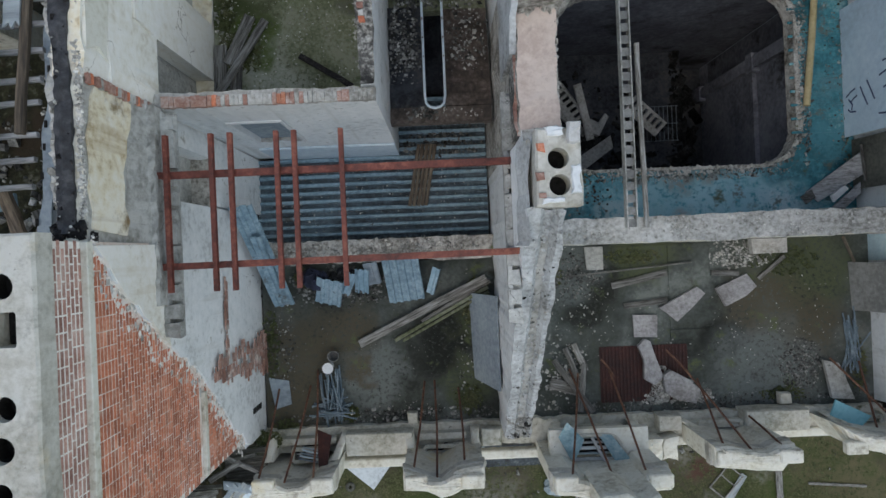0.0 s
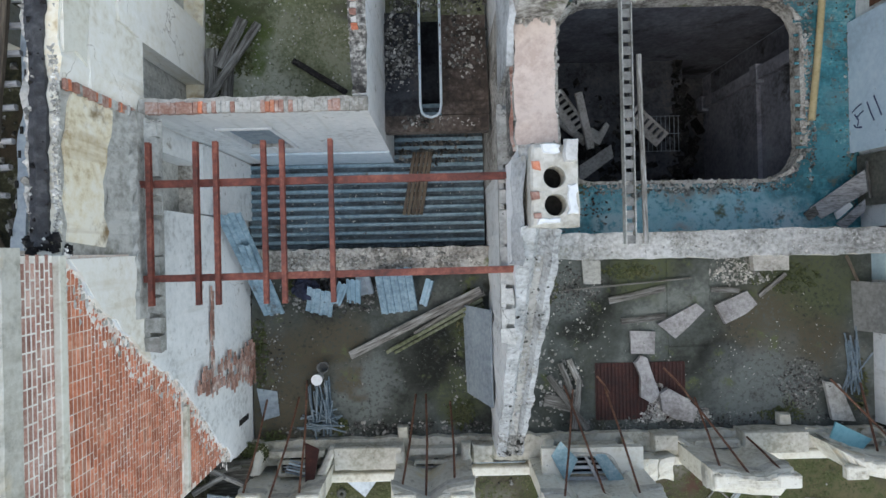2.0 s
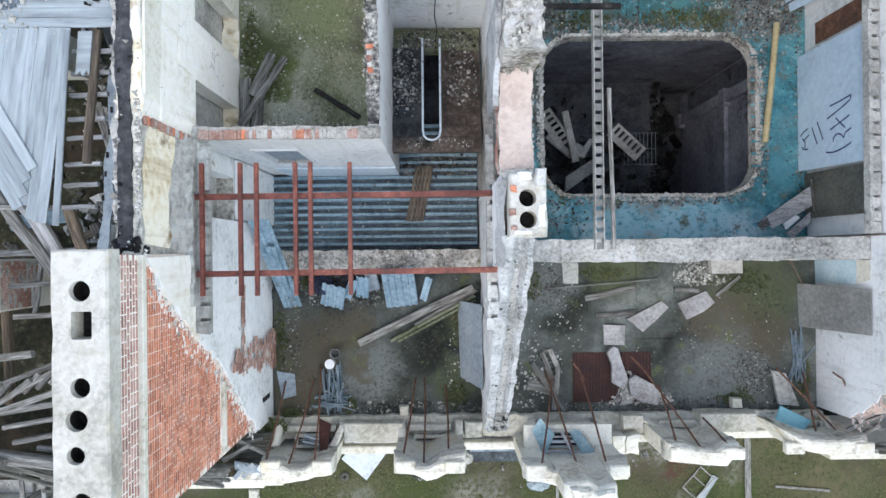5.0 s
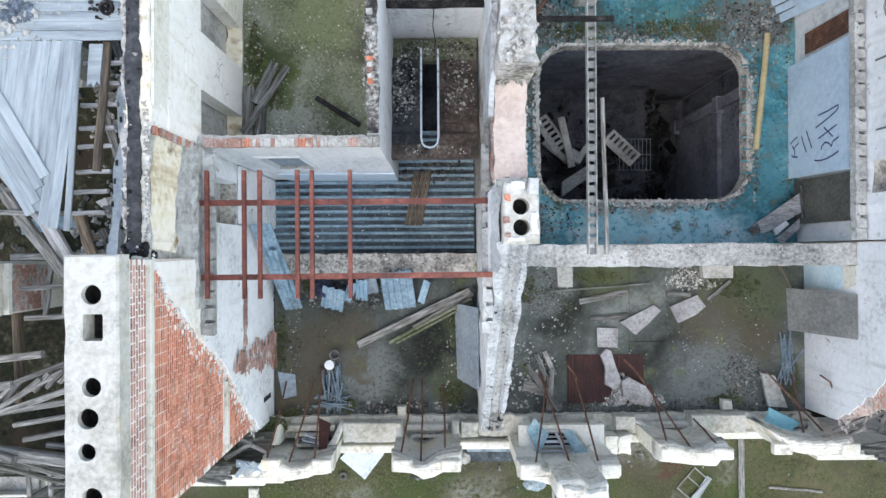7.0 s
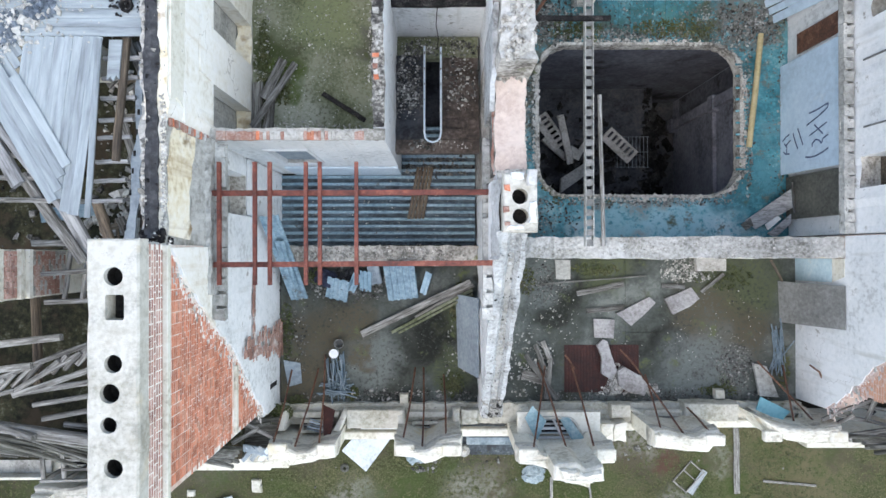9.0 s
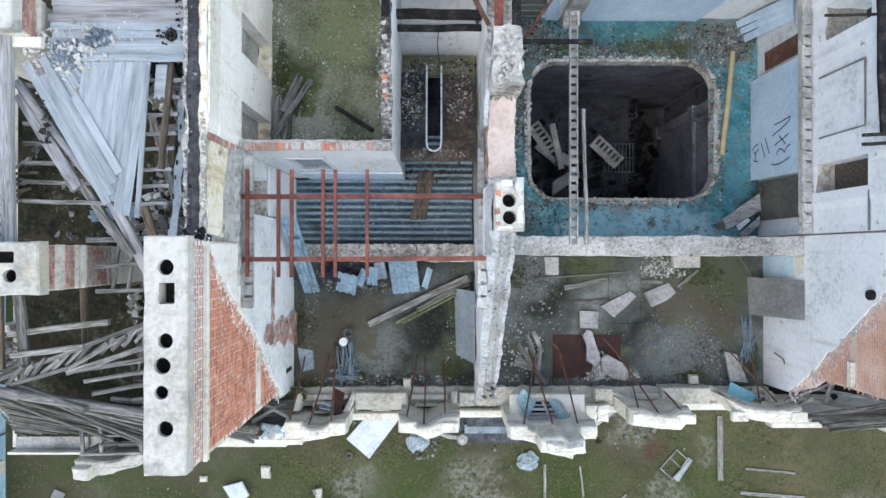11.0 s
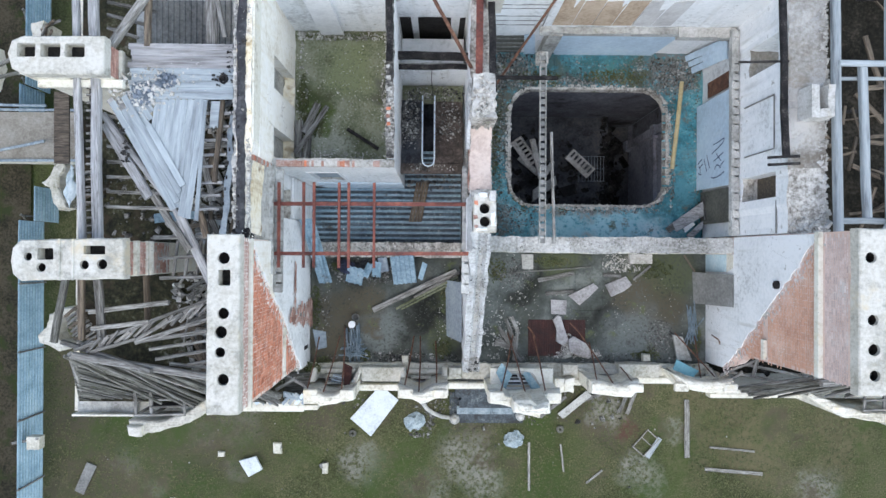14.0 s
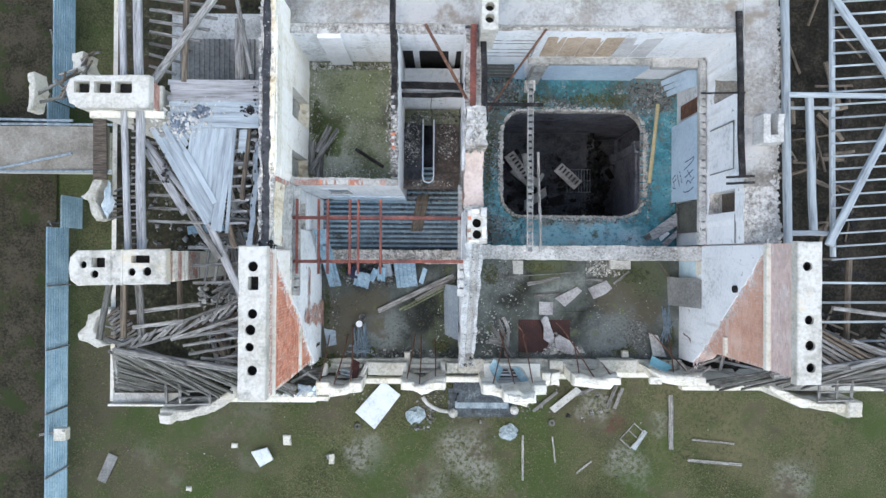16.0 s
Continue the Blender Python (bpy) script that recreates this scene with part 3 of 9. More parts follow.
def along(p, q, roll=0.0):
    """The pose of a bar from p to q: local x along it, local z as upright as may be."""
    p, q = Vector(p), Vector(q)
    x = (q - p).normalized()
    up = Vector((0, 0, 1)) if abs(x.z) < 0.95 else Vector((0, 1, 0))
    y = up.cross(x).normalized()
    z = x.cross(y)
    m = Matrix((x, y, z)).transposed().to_4x4()
    return Matrix.Translation((p + q) / 2) @ m @ pose(0, 0, 0, roll)


def bar(name, p, q, w, h, mat, parent=None, roll=0.0, label="", wear=0.06, segs=4):
    L = (Vector(q) - Vector(p)).length
    vs, fs = worn_bar(L, w, h, hash((round(p[0] * 100), round(p[1] * 100), round(q[0] * 100))) % 9999, segs, wear)
    return put(name, mesh(name, vs, fs, mat), parent, along(p, q, roll), label)


def rod(name, pts, r, mat, parent=None, sides=8, label=""):
    """A round rod or pipe through the points."""
    cu = [Vector(p) for p in pts]
    vs, fs = [], []
    for i, p in enumerate(cu):
        d = (cu[min(i + 1, len(cu) - 1)] - cu[max(i - 1, 0)]).normalized()
        a = d.orthogonal().normalized() if abs(d.z) > 0.99 else d.cross(Vector((0, 0, 1))).normalized()
        b = d.cross(a)
        for k in range(sides):
            w = 2 * math.pi * k / sides
            vs.append(tuple(p + r * (math.cos(w) * a + math.sin(w) * b)))
    for i in range(len(cu) - 1):
        for k in range(sides):
            fs.append((i * sides + k, i * sides + sides + k, i * sides + sides + (k + 1) % sides, i * sides + (k + 1) % sides))
    fs += [tuple(range(sides - 1, -1, -1))[::-1], tuple(range(len(vs) - sides, len(vs)))[::-1]]
    ob = put(name, mesh(name, vs, fs, mat, smooth=False), parent, Matrix.Identity(4) if parent is not None else None, label)
    return ob


def block(name, x0, x1, y0, y1, z0, top, mats, parent=None, step=0.22, amp=0.05, edge=0.035, seed=1.0, label="", layers=1):
    """Masonry with a broken, uneven top: top is a height or a function of x and y. mats: sides, top."""
    f = top if callable(top) else (lambda x, y: top)
    nx, ny = max(1, round((x1 - x0) / step)), max(1, round((y1 - y0) / step))
    vs, fs, sl = [], [], []
    for j in range(ny + 1):
        for i in range(nx + 1):
            x, y = x0 + (x1 - x0) * i / nx, y0 + (y1 - y0) * j / ny
            n3 = noise.noise_vector(Vector((x * 2.3 + seed, y * 2.3, seed * 3.1)))
            n4 = noise.noise_vector(Vector((x * 7 + seed, y * 7, seed)))
            ex = edge if i in (0, nx) else edge * 0.4
            ey = edge if j in (0, ny) else edge * 0.4
            vs.append((x + ex * (n3.x + n4.x), y + ey * (n3.y + n4.y), f(x, y) + amp * (n3.z + 0.7 * n4.z)))
    w = nx + 1
    for j in range(ny):
        for i in range(nx):
            a = j * w + i
            fs.append((a, a + 1, a + w + 1, a + w)), sl.append(1)
    ring = [i for i in range(nx + 1)] + [j * w + nx for j in range(1, ny + 1)] + [ny * w + i for i in range(nx - 1, -1, -1)] + [j * w for j in range(ny - 1, 0, -1)]
    base = len(vs)
    for k in ring:
        i, j = k % w, k // w
        vs.append((x0 + (x1 - x0) * i / nx, y0 + (y1 - y0) * j / ny, z0))
    L = len(ring)
    for k in range(L):
        fs.append((ring[k], base + k, base + (k + 1) % L, ring[(k + 1) % L])), sl.append(0)
    fs.append(tuple(base + k for k in range(L))[::-1]), sl.append(0)
    return put(name, mesh(name, vs, fs, mats if isinstance(mats, (list, tuple)) else [mats, mats], sl), parent, None if parent is None else Matrix.Identity(4), label)


def slab(name, x0, x1, y0, y1, z0, z1, mat, parent=None, label="", bev=0.012):
    """A box with slightly softened edges."""
    bm = bmesh.new()
    v = [bm.verts.new(c) for c in boxverts(x0, x1, y0, y1, z0, z1)]
    for q in BOXF:
        bm.faces.new([v[i] for i in q])
    if bev:
        bmesh.ops.bevel(bm, geom=bm.edges[:], offset=min(bev, 0.3 * min(x1 - x0, y1 - y0, z1 - z0)), segments=1, affect="EDGES")
    me = bpy.data.meshes.new(name)
    bm.to_mesh(me), bm.free()
    me.materials.append(mat)
    return put(name, me, parent, None if parent is None else Matrix.Identity(4), label)


def prism(name, poly, z0, z1, mat, parent=None, jit=0.0, seed=3, at=None, label=""):
    """An upright prism on a plan outline."""
    r = random.Random(seed)
    p = [(x + r.uniform(-jit, jit), y + r.uniform(-jit, jit)) for x, y in poly]
    a = sum(p[i - 1][0] * p[i][1] - p[i][0] * p[i - 1][1] for i in range(len(p)))
    if a < 0:
        p = p[::-1]
    n = len(p)
    vs = [(x, y, z0) for x, y in p] + [(x, y, z1 + r.uniform(-jit, jit) * 0.3) for x, y in p]
    fs = [tuple(range(n - 1, -1, -1)), tuple(range(n, 2 * n))] + [(i, (i + 1) % n, n + (i + 1) % n, n + i) for i in range(n)]
    return put(name, mesh(name, vs, fs, mat), parent, at if at is not None else (None if parent is None else Matrix.Identity(4)), label)


def chunks(name, spots, mat, seed=5):
    """Loose broken pieces: spots of (x, y, z, spread x, spread y, count, smallest, largest); one mesh."""
    r = random.Random(seed)
    vs, fs = [], []
    for x, y, z, sx, sy, n, lo, hi in spots:
        for _ in range(n):
            s = lo + (hi - lo) * r.random() ** 2.5
            px, py = r.uniform(-sx, sx), r.uniform(-sy, sy)
            if min(sx, sy) > 0.12:
                # heaps thin out towards a round, lobed edge
                a, d = r.uniform(0, 2 * math.pi), r.random() ** 0.62
                d *= 1.12 + 0.3 * noise.noise(Vector((1.7 * math.cos(a), 1.7 * math.sin(a), x + 3 * y)))
                px, py = sx * d * math.cos(a), sy * d * math.sin(a)
            px, py = x + px, y + py
            m = Matrix.Translation((px, py, z + s * 0.22)) @ pose(0, 0, 0, r.uniform(-25, 25), r.uniform(-25, 25), r.uniform(0, 360))
            k = len(vs)
            e = [s * r.uniform(0.35, 0.75), s * r.uniform(0.3, 0.6), s * r.uniform(0.15, 0.35)]
            t = r.uniform(0.45, 0.9)
            for c, q in enumerate(boxverts(-e[0], e[0], -e[1], e[1], -e[2], e[2], 0.24 * s, r)):
                vs.append(tuple(m @ Vector((q[0] * t, q[1] * t, q[2]) if c > 3 else q)))
            fs += [tuple(i + k for i in q) for q in BOXF]
    return put(name, mesh(name, vs, fs, mat))


def sheet(name, w, l, mat, at, pitch=0.2, depth=0.035, parent=None, bend=0.0, label="", seed=1, valley_mat=None):
    """A trapezoid-ribbed steel sheet, ribs along local y, 3 mm thick, slightly buckled."""
    r = random.Random(seed)
    xs, zs = [], []
    n = max(1, round(w / pitch))
    for i in range(n):
        for f, z in ((0, 0), (0.5, 0), (0.6, 1), (0.9, 1)):
            xs.append((i + f) * w / n - w / 2), zs.append(z * depth)
    xs.append(w / 2), zs.append(0)
    ny = 6
    vs, fs = [], []
    ph = r.uniform(0, 6)
    for lay in (0, 1):
        for j in range(ny + 1):
            y = l * (j / ny - 0.5)
            for x, z in zip(xs, zs):
                b = bend * math.sin(j / ny * 3.1 + ph) * 0.5 + bend * 0.4 * math.sin(x * 2.5 + ph + j)
                vs.append((x, y, z + b + (0.004 if lay else 0)))
    m, s = len(xs), len(xs) * (ny + 1)
    sl = []
    for j in range(ny):
        for i in range(m - 1):
            a = j * m + i
            fs.append((a, a + m, a + m + 1, a + 1))
            fs.append((s + a, s + a + 1, s + a + m + 1, s + a + m))
            sl += [0, 1 if i % 4 == 0 and valley_mat else 0]
    for j in range(ny):
        for i in (0, m - 1):
            a = j * m + i
            fs.append((a, s + a, s + a + m, a + m))
    for i in range(m - 1):
        for j in (0, ny):
            a = j * m + i
            fs.append((a, a + 1, s + a + 1, s + a))
    sl += [0] * (len(fs) - len(sl))
    return put(name, mesh(name, vs, fs, [mat, valley_mat] if valley_mat else mat, sl if valley_mat else None), parent, at, label)


def rough_prism(name, poly, z0, z1, mats, parent=None, jit=0.03, seed=1, step=0.16, label="", inset=0.05, tilt=None):
    """Worn masonry on a plan outline: a jittered edge, a rounded-off arris and an uneven top."""
    r = random.Random(seed)
    a = sum(poly[i - 1][0] * poly[i][1] - poly[i][0] * poly[i - 1][1] for i in range(len(poly)))
    poly = list(poly) if a > 0 else list(poly)[::-1]
    ring = []
    for (ax, ay), (bx, by) in zip(poly, poly[1:] + poly[:1]):
        k = max(1, round(math.hypot(bx - ax, by - ay) / step))
        ring += [(ax + (bx - ax) * i / k + r.uniform(-jit, jit), ay + (by - ay) * i / k + r.uniform(-jit, jit)) for i in range(k)]
    n = len(ring)
    inner = []
    for i in range(n):
        (px, py), (qx, qy) = ring[i - 1], ring[(i + 1) % n]
        d = math.hypot(qx - px, qy - py) or 1.0
        inner.append((ring[i][0] - inset * (qy - py) / d, ring[i][1] + inset * (qx - px) / d))
    f = tilt or (lambda x, y: 0.0)
    vs = [(x, y, z0) for x, y in ring] + [(x, y, z1 - 0.06 + f(x, y) + r.uniform(-jit, jit)) for x, y in ring] + [(x, y, z1 + f(x, y) + r.uniform(-jit, jit) * 0.6) for x, y in inner]
    fs = [tuple(range(n - 1, -1, -1))]
    for i in range(n):
        j = (i + 1) % n
        fs += [(i, j, n + j, n + i), (n + i, n + j, 2 * n + j, 2 * n + i)]
    fs += [tuple(2 * n + k for k in t) for t in geometry.tessellate_polygon([[Vector((x, y, 0)) for x, y in inner]])]
    sl = [0] + [0, 1] * n + [1] * (len(fs) - 1 - 2 * n)
    me = mesh(name, vs, fs, mats if isinstance(mats, (list, tuple)) else [mats, mats], sl)
    bm = bmesh.new()
    bm.from_mesh(me)
    bmesh.ops.recalc_face_normals(bm, faces=bm.faces[:])
    bm.to_mesh(me), bm.free()
    return put(name, me, parent, None if parent is None else Matrix.Identity(4), label)


def wall(ob, label, cat="wall"):
    return tagged(ob, label, cat, "", "structure")


# ---- ground ----
GZ = -14.2


def ground():
    vs, fs = [], []
    xs = [-900, -300, -110] + [-60 + 3 * i for i in range(41)] + [110, 300, 900]
    ys = [-900, -300, -110] + [-50 + 3 * i for i in range(34)] + [110, 300, 900]
    for y in ys:
        for x in xs:
            vs.append((x, y, GZ + 0.12 * noise.noise(Vector((x * 0.2, y * 0.2, 0)))))
    w = len(xs)
    for j in range(len(ys) - 1):
        for i in range(w - 1):
            fs.append((j * w + i, j * w + i + 1, j * w + w + i + 1, j * w + w + i))
    return tagged(put("ground", mesh("ground", vs, fs, GRASS, smooth=True)), "rough mossy grass with pale bare patches round the ruin", "ground", "", "structure")


ground()


def soil():
    """The bare dark strip beyond the fence, 4 cm over the grass, with a wandering edge."""
    pts = [(-24.6 + 0.5 * noise.noise(Vector((0, y * 0.5, 3))), y) for y in range(-40, 41)]
    vs = [(x, y, GZ + 0.16) for x, y in pts] + [(-60, y, GZ + 0.16) for x, y in pts]
    n = len(pts)
    fs = [(i + 1, i, n + i, n + i + 1)[::-1] for i in range(n - 1)]
    tagged(put("soil_strip", mesh("soil_strip", vs, [f[::-1] for f in fs], SOIL)), "dark brown bare soil beyond the fence", "soil", "", "structure")


soil()

SCORCHED = weathered("scorched_masonry", [(0.3, (0.03, 0.028, 0.026)), (0.46, (0.12, 0.115, 0.105)), (0.58, (0.36, 0.35, 0.32)), (0.7, (0.6, 0.59, 0.56))], 1.2, 12, mix=0.6, stain=((0.02, 0.019, 0.018), 1.0, 0.5, 0.62), bump=1.0)
ROOFGRIT = weathered("gritty_roof_cement", [(0.3, (0.17, 0.15, 0.125)), (0.45, (0.31, 0.295, 0.265)), (0.6, (0.45, 0.44, 0.42))], 0.5, 9, mix=0.35, stain=((0.25, 0.215, 0.17), 0.6, 0.52, 0.66), stain2=((0.52, 0.51, 0.48), 0.7, 0.58, 0.7), speck=((0.2, 0.19, 0.16), 12, 0.66, 0.72), bump=0.7)
# ---- main block: floors ----
wall(slab("floor", -4.35, 1.62, -4.1, 0.08, -0.35, 0.0, MUD), "wet muddy concrete floor littered with debris", "floor")
wall(slab("floor", 2.16, 11.2, -4.1, 0.3, -0.35, 0.0, MUD), "wet grey floor with moss and broken slabs", "floor")
wall(block("floor", -4.45, -0.95, 3.12, 8.1, 2.1, 2.4, [CONCRETE, MOSS], step=0.3, amp=0.03), "green mossy screed floor scattered with crumbs", "floor")
wall(slab("floor", -0.72, 1.5, 2.95, 8.3, -0.75, -0.4, LOWFLOOR), "floor under the stairwell, coloured dark for the shade there", "floor")
wall(slab("floor", -12.6, -5.1, -5.3, 15.0, 1.0, 1.3, DARKMOSS), "overgrown floor under the ruined wing roof, coloured dark for shade", "floor")
wall(slab("floor", -8.6, -5.1, 6.3, 8.8, 5.0, 5.38, CONCRETE), "grey upper floor inside the ruined wing", "floor")
wall(slab("floor", 11.9, 24.6, -4.8, 15.0, -2.4, -2.1, DARKROOM), "floor under the bare roof laths, coloured dark for shade", "floor")


def holed_deck():
    """The worn deck round a large opening with rounded corners, and the raised rim of the opening."""
    x0, x1, y0, y1 = 2.16, 11.2, 0.86, 8.32
    hx0, hx1, hy0, hy1, r = 3.48, 9.72, 2.2, 6.85, 0.95
    hole, outer = [], []
    n = 13
    for cx, cy, a0, ox, oy in ((hx1 - r, hy1 - r, 0, x1, y1), (hx0 + r, hy1 - r, 90, x0, y1), (hx0 + r, hy0 + r, 180, x0, y0), (hx1 - r, hy0 + r, 270, x1, y0)):
        for k in range(n + 1):
            a = radians(a0 + 90 * k / n)
            jx = 0.05 * noise.noise(Vector((cx + k, cy, 1.0)))
            hole.append((cx + (r + jx) * math.cos(a), cy + (r + jx) * math.sin(a)))
            f = math.tan(radians(90 * k / n)) if k <= n / 2 else 1 / max(1e-6, math.tan(radians(90 * k / n)))
            ca, sa = math.cos(a), math.sin(a)
            sgx, sgy = (1 if ox == x1 else -1), (1 if oy == y1 else -1)
            if a0 in (0, 180):
                px, py = (ox, cy + sgy * r * f) if k <= n / 2 else (cx + sgx * r * f, oy)
            else:
                px, py = (cx + sgx * r * f, oy) if k <= n / 2 else (ox, cy + sgy * r * f)
            if k == n // 2:
                px, py = px, py
            outer.append((px, py))
        # the plan corner is closed by a corner vertex
    vs, fs = [], []
    N = len(hole)
    zt, zb = -0.41, -0.76
    for z in (zt, zb):
        vs += [(x, y, z) for x, y in hole] + [(x, y, z) for x, y in outer]
    for i in range(N):
        j = (i + 1) % N
        fs.append((i, N + i, N + j, j))
        fs.append((2 * N + i, 2 * N + j, 3 * N + j, 3 * N + i))
        fs.append((i, j, 2 * N + j, 2 * N + i))
    for c, (ox, oy) in enumerate(((x1, y1), (x0, y1), (x0, y0), (x1, y0))):
        i = c * (n + 1) + n // 2
        k = len(vs)
        vs += [(ox, oy, zt), (ox, oy, zb)]
        fs += [(N + i, k, N + i + 1), (3 * N + i, 3 * N + i + 1, k + 1)]
    deck = wall(put("deck_floor", mesh("deck_floor", vs, fs, TEAL)), "worn teal painted deck round a large rounded opening", "floor")
    rib = mesh("deck_rib", boxverts(-0.03, 0.03, 0, 1.35, 0, 0.035), BOXF, TEAL)
    for i in range(16):
        put("deck_rib", rib, deck, pose(10.92, 1.2 + 0.36 * i, -0.413, 0, 0, 90))
    for i in range(15):
        put("deck_rib", rib, deck, pose(4.2 + 0.36 * i, 6.95, -0.413))
    # broken plaster rim along the opening
    vs, fs = [], []
    rr = random.Random(8)
    for i in range(N):
        x, y = hole[i]
        cx, cy = 6.5, 4.5
        d = Vector((x - cx, y - cy)).normalized()
        w = 0.09 + rr.uniform(-0.06, 0.07)
        h = 0.04 + rr.uniform(-0.03, 0.06)
        vs += [(x - d.x * 0.03, y - d.y * 0.03, zb - 0.05), (x - d.x * 0.03, y - d.y * 0.03, zt + h), (x + d.x * w, y + d.y * w, zt + h * 0.8), (x + d.x * (w + 0.05), y + d.y * (w + 0.05), zt - 0.02)]
    for i in range(N):
        j = (i + 1) % N
        for k in range(3):
            fs.append((i * 4 + k, i * 4 + k + 1, j * 4 + k + 1, j * 4 + k))
    near = [(x + 0.06 * (x - 6.5) / 3, y + 0.06 * (y - 4.5) / 2.3, zt + 0.01, 0.1, 0.1, 9, 0.02, 0.08) for x, y in hole]
    tagged(chunks("rubble", near, DAMPRUBBLE, 88), "broken plaster along the edge of the opening", "rubble", "", "stuff")
    put("rim", mesh("rim", vs, fs, BROKEN), deck, Matrix.Identity(4), "crumbling plaster rim")


holed_deck()

tagged(chunks("rubble", [(6.5, 2.12, -0.37, 2.0, 0.1, 260, 0.02, 0.09), (6.5, 6.92, -0.37, 2.0, 0.1, 200, 0.02, 0.09), (3.4, 4.5, -0.37, 0.1, 1.4, 220, 0.02, 0.1), (9.8, 4.5, -0.37, 0.1, 1.4, 200, 0.02, 0.09)], CAPSTONE, 89), "pale plaster bits along the edge of the opening", "rubble", "", "stuff")
# room below the opening; floor and rubble colours darkened for its shade
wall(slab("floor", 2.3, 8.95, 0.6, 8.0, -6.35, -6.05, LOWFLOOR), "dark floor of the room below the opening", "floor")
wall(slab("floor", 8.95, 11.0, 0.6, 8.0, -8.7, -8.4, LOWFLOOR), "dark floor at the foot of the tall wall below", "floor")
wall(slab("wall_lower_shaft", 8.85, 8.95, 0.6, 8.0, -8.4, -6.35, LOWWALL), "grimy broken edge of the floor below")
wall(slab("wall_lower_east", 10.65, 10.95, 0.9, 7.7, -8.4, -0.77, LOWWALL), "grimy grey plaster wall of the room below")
wall(slab("wall_lower_north", 2.6, 10.65, 6.98, 7.3, -8.4, -0.77, SHADEDWALL), "sooty plaster wall of the room below, coloured darker for shade")
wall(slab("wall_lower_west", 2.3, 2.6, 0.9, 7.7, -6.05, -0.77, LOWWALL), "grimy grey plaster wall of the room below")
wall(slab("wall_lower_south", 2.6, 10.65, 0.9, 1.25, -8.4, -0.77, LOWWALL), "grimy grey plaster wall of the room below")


# ---- west flank wall with its chimney stack ----
PT = [PLASTER, BROKEN]
L1 = "white plastered flank wall with a broken top"
for y0, y1, z0, z1 in ((-4.1, -3.9, GZ, 1.5), (-3.9, 1.4, GZ, 5.45), (1.4, 2.4, GZ, 2.9), (1.4, 2.4, 5.0, 5.45), (2.4, 2.88, GZ, 5.45)):
    wall(block("wall_west", -5.1, -4.47, y0, y1, z0, z1, PT, amp=0.03, seed=2.0), L1)
for y0, y1, z0, z1 in ((2.88, 3.2, GZ, 7.4), (3.2, 4.15, GZ, 2.45), (3.2, 4.15, 5.15, 7.42), (4.15, 5.35, GZ, 7.43), (5.35, 6.4, GZ, 2.45), (5.35, 6.4, 5.15, 7.42), (6.4, 8.9, GZ, 7.4)):
    wall(block("wall_west", -4.86, -4.46, y0, y1, z0, z1, [WARMWHITE, YELLOW], amp=0.05, seed=2.0), L1)
wall(block("wall_west", -4.99, -4.87, 0.75, 8.9, 1.3, lambda x, y: 7.3 + 0.1 * noise.noise(Vector((0, y * 2, 0))), [CONCRETE, CAPSTONE], step=0.1, amp=0.08, edge=0.05, seed=2.9), "ragged outer skin of the flank wall")
wall(block("wall_west", -4.86, -4.5, 0.62, 2.88, 5.45, 7.4, [ROUGHGREY, CREAM], amp=0.05, seed=2.6), "rough grey masonry of the upper flank wall")
wall(block("wall_ledge", -4.5, -4.3, -0.4, 2.86, 5.4, lambda x, y: 6.3 if x < -4.42 else 5.75, [ROUGHGREY, ROUGHGREY], amp=0.1, step=0.12, seed=4.0), "broken rubble ledge along the flank wall")
def flank(name, x, t, poly, mat, label):
    n = len(poly)
    vs = [(x, y, z) for y, z in poly] + [(x + t, y, z) for y, z in poly]
    fs = [tuple(range(n)), tuple(range(2 * n - 1, n - 1, -1))] + [(i, n + i, n + (i + 1) % n, (i + 1) % n) for i in range(n)]
    wall(put(name, mesh(name, vs, fs, mat)), label)


flank("wall_west", -4.42, -0.045, [(0.62, 7.6), (0.62, 8.45), (-3.85, 8.45), (-3.85, 7.6)], MORTAR, "mortar bed of the brick chimney wall")
flank("wall_west", -4.42, -0.045, [(0.62, 1.4), (0.62, 7.6), (-3.85, 7.6), (-3.85, 1.4)], OLDMORTAR, "smeared mortar bed of the brick chimney wall")
wall(slab("wall_west", -5.1, -4.466, -3.85, 0.62, 5.5, 8.45, MORTAR), "brick chimney wall above the old roof line")


def pocket_strip(name, x0, x1, y0, y1, z0, z1, n, label):
    """A strip of joist pockets: rails with short upright blocks between dark sockets."""
    parts = [(boxverts(x0, x1, y0, y1, z0, z0 + 0.05), BOXF)]
    gap = (y1 - y0) / n
    pr = random.Random(n)
    for i in range(n):
        y = y0 + i * gap
        k = 1.0 if pr.random() < 0.3 else pr.uniform(0.7, 0.85)
        parts.append((boxverts(x0, x1, y, y + gap * k, z0 + 0.05, z1, 0.02, pr), BOXF))
        parts.append((boxverts(x0, x0 + (x1 - x0) * 0.35, y + gap * 0.72, y + gap, z0 + 0.05, z1 - 0.01), BOXF))
    wall(put(name, mesh(name, *joined(parts), CONCRETE)), label, "wall ledge")


pocket_strip("joist_ledge", -4.36, -4.1, -0.95, 2.8, 5.3, 5.52, 12, "grey ledge with square joist pockets along the wall")
pocket_strip("joist_ledge", 1.36, 1.57, -0.95, 2.9, 5.3, 5.5, 12, "grey ledge with square joist pockets along the wall")
pocket_strip("joist_ledge", 10.9, 11.16, 0.95, 8.2, 2.45, 2.68, 24, "grey ledge with square joist pockets along the wall")

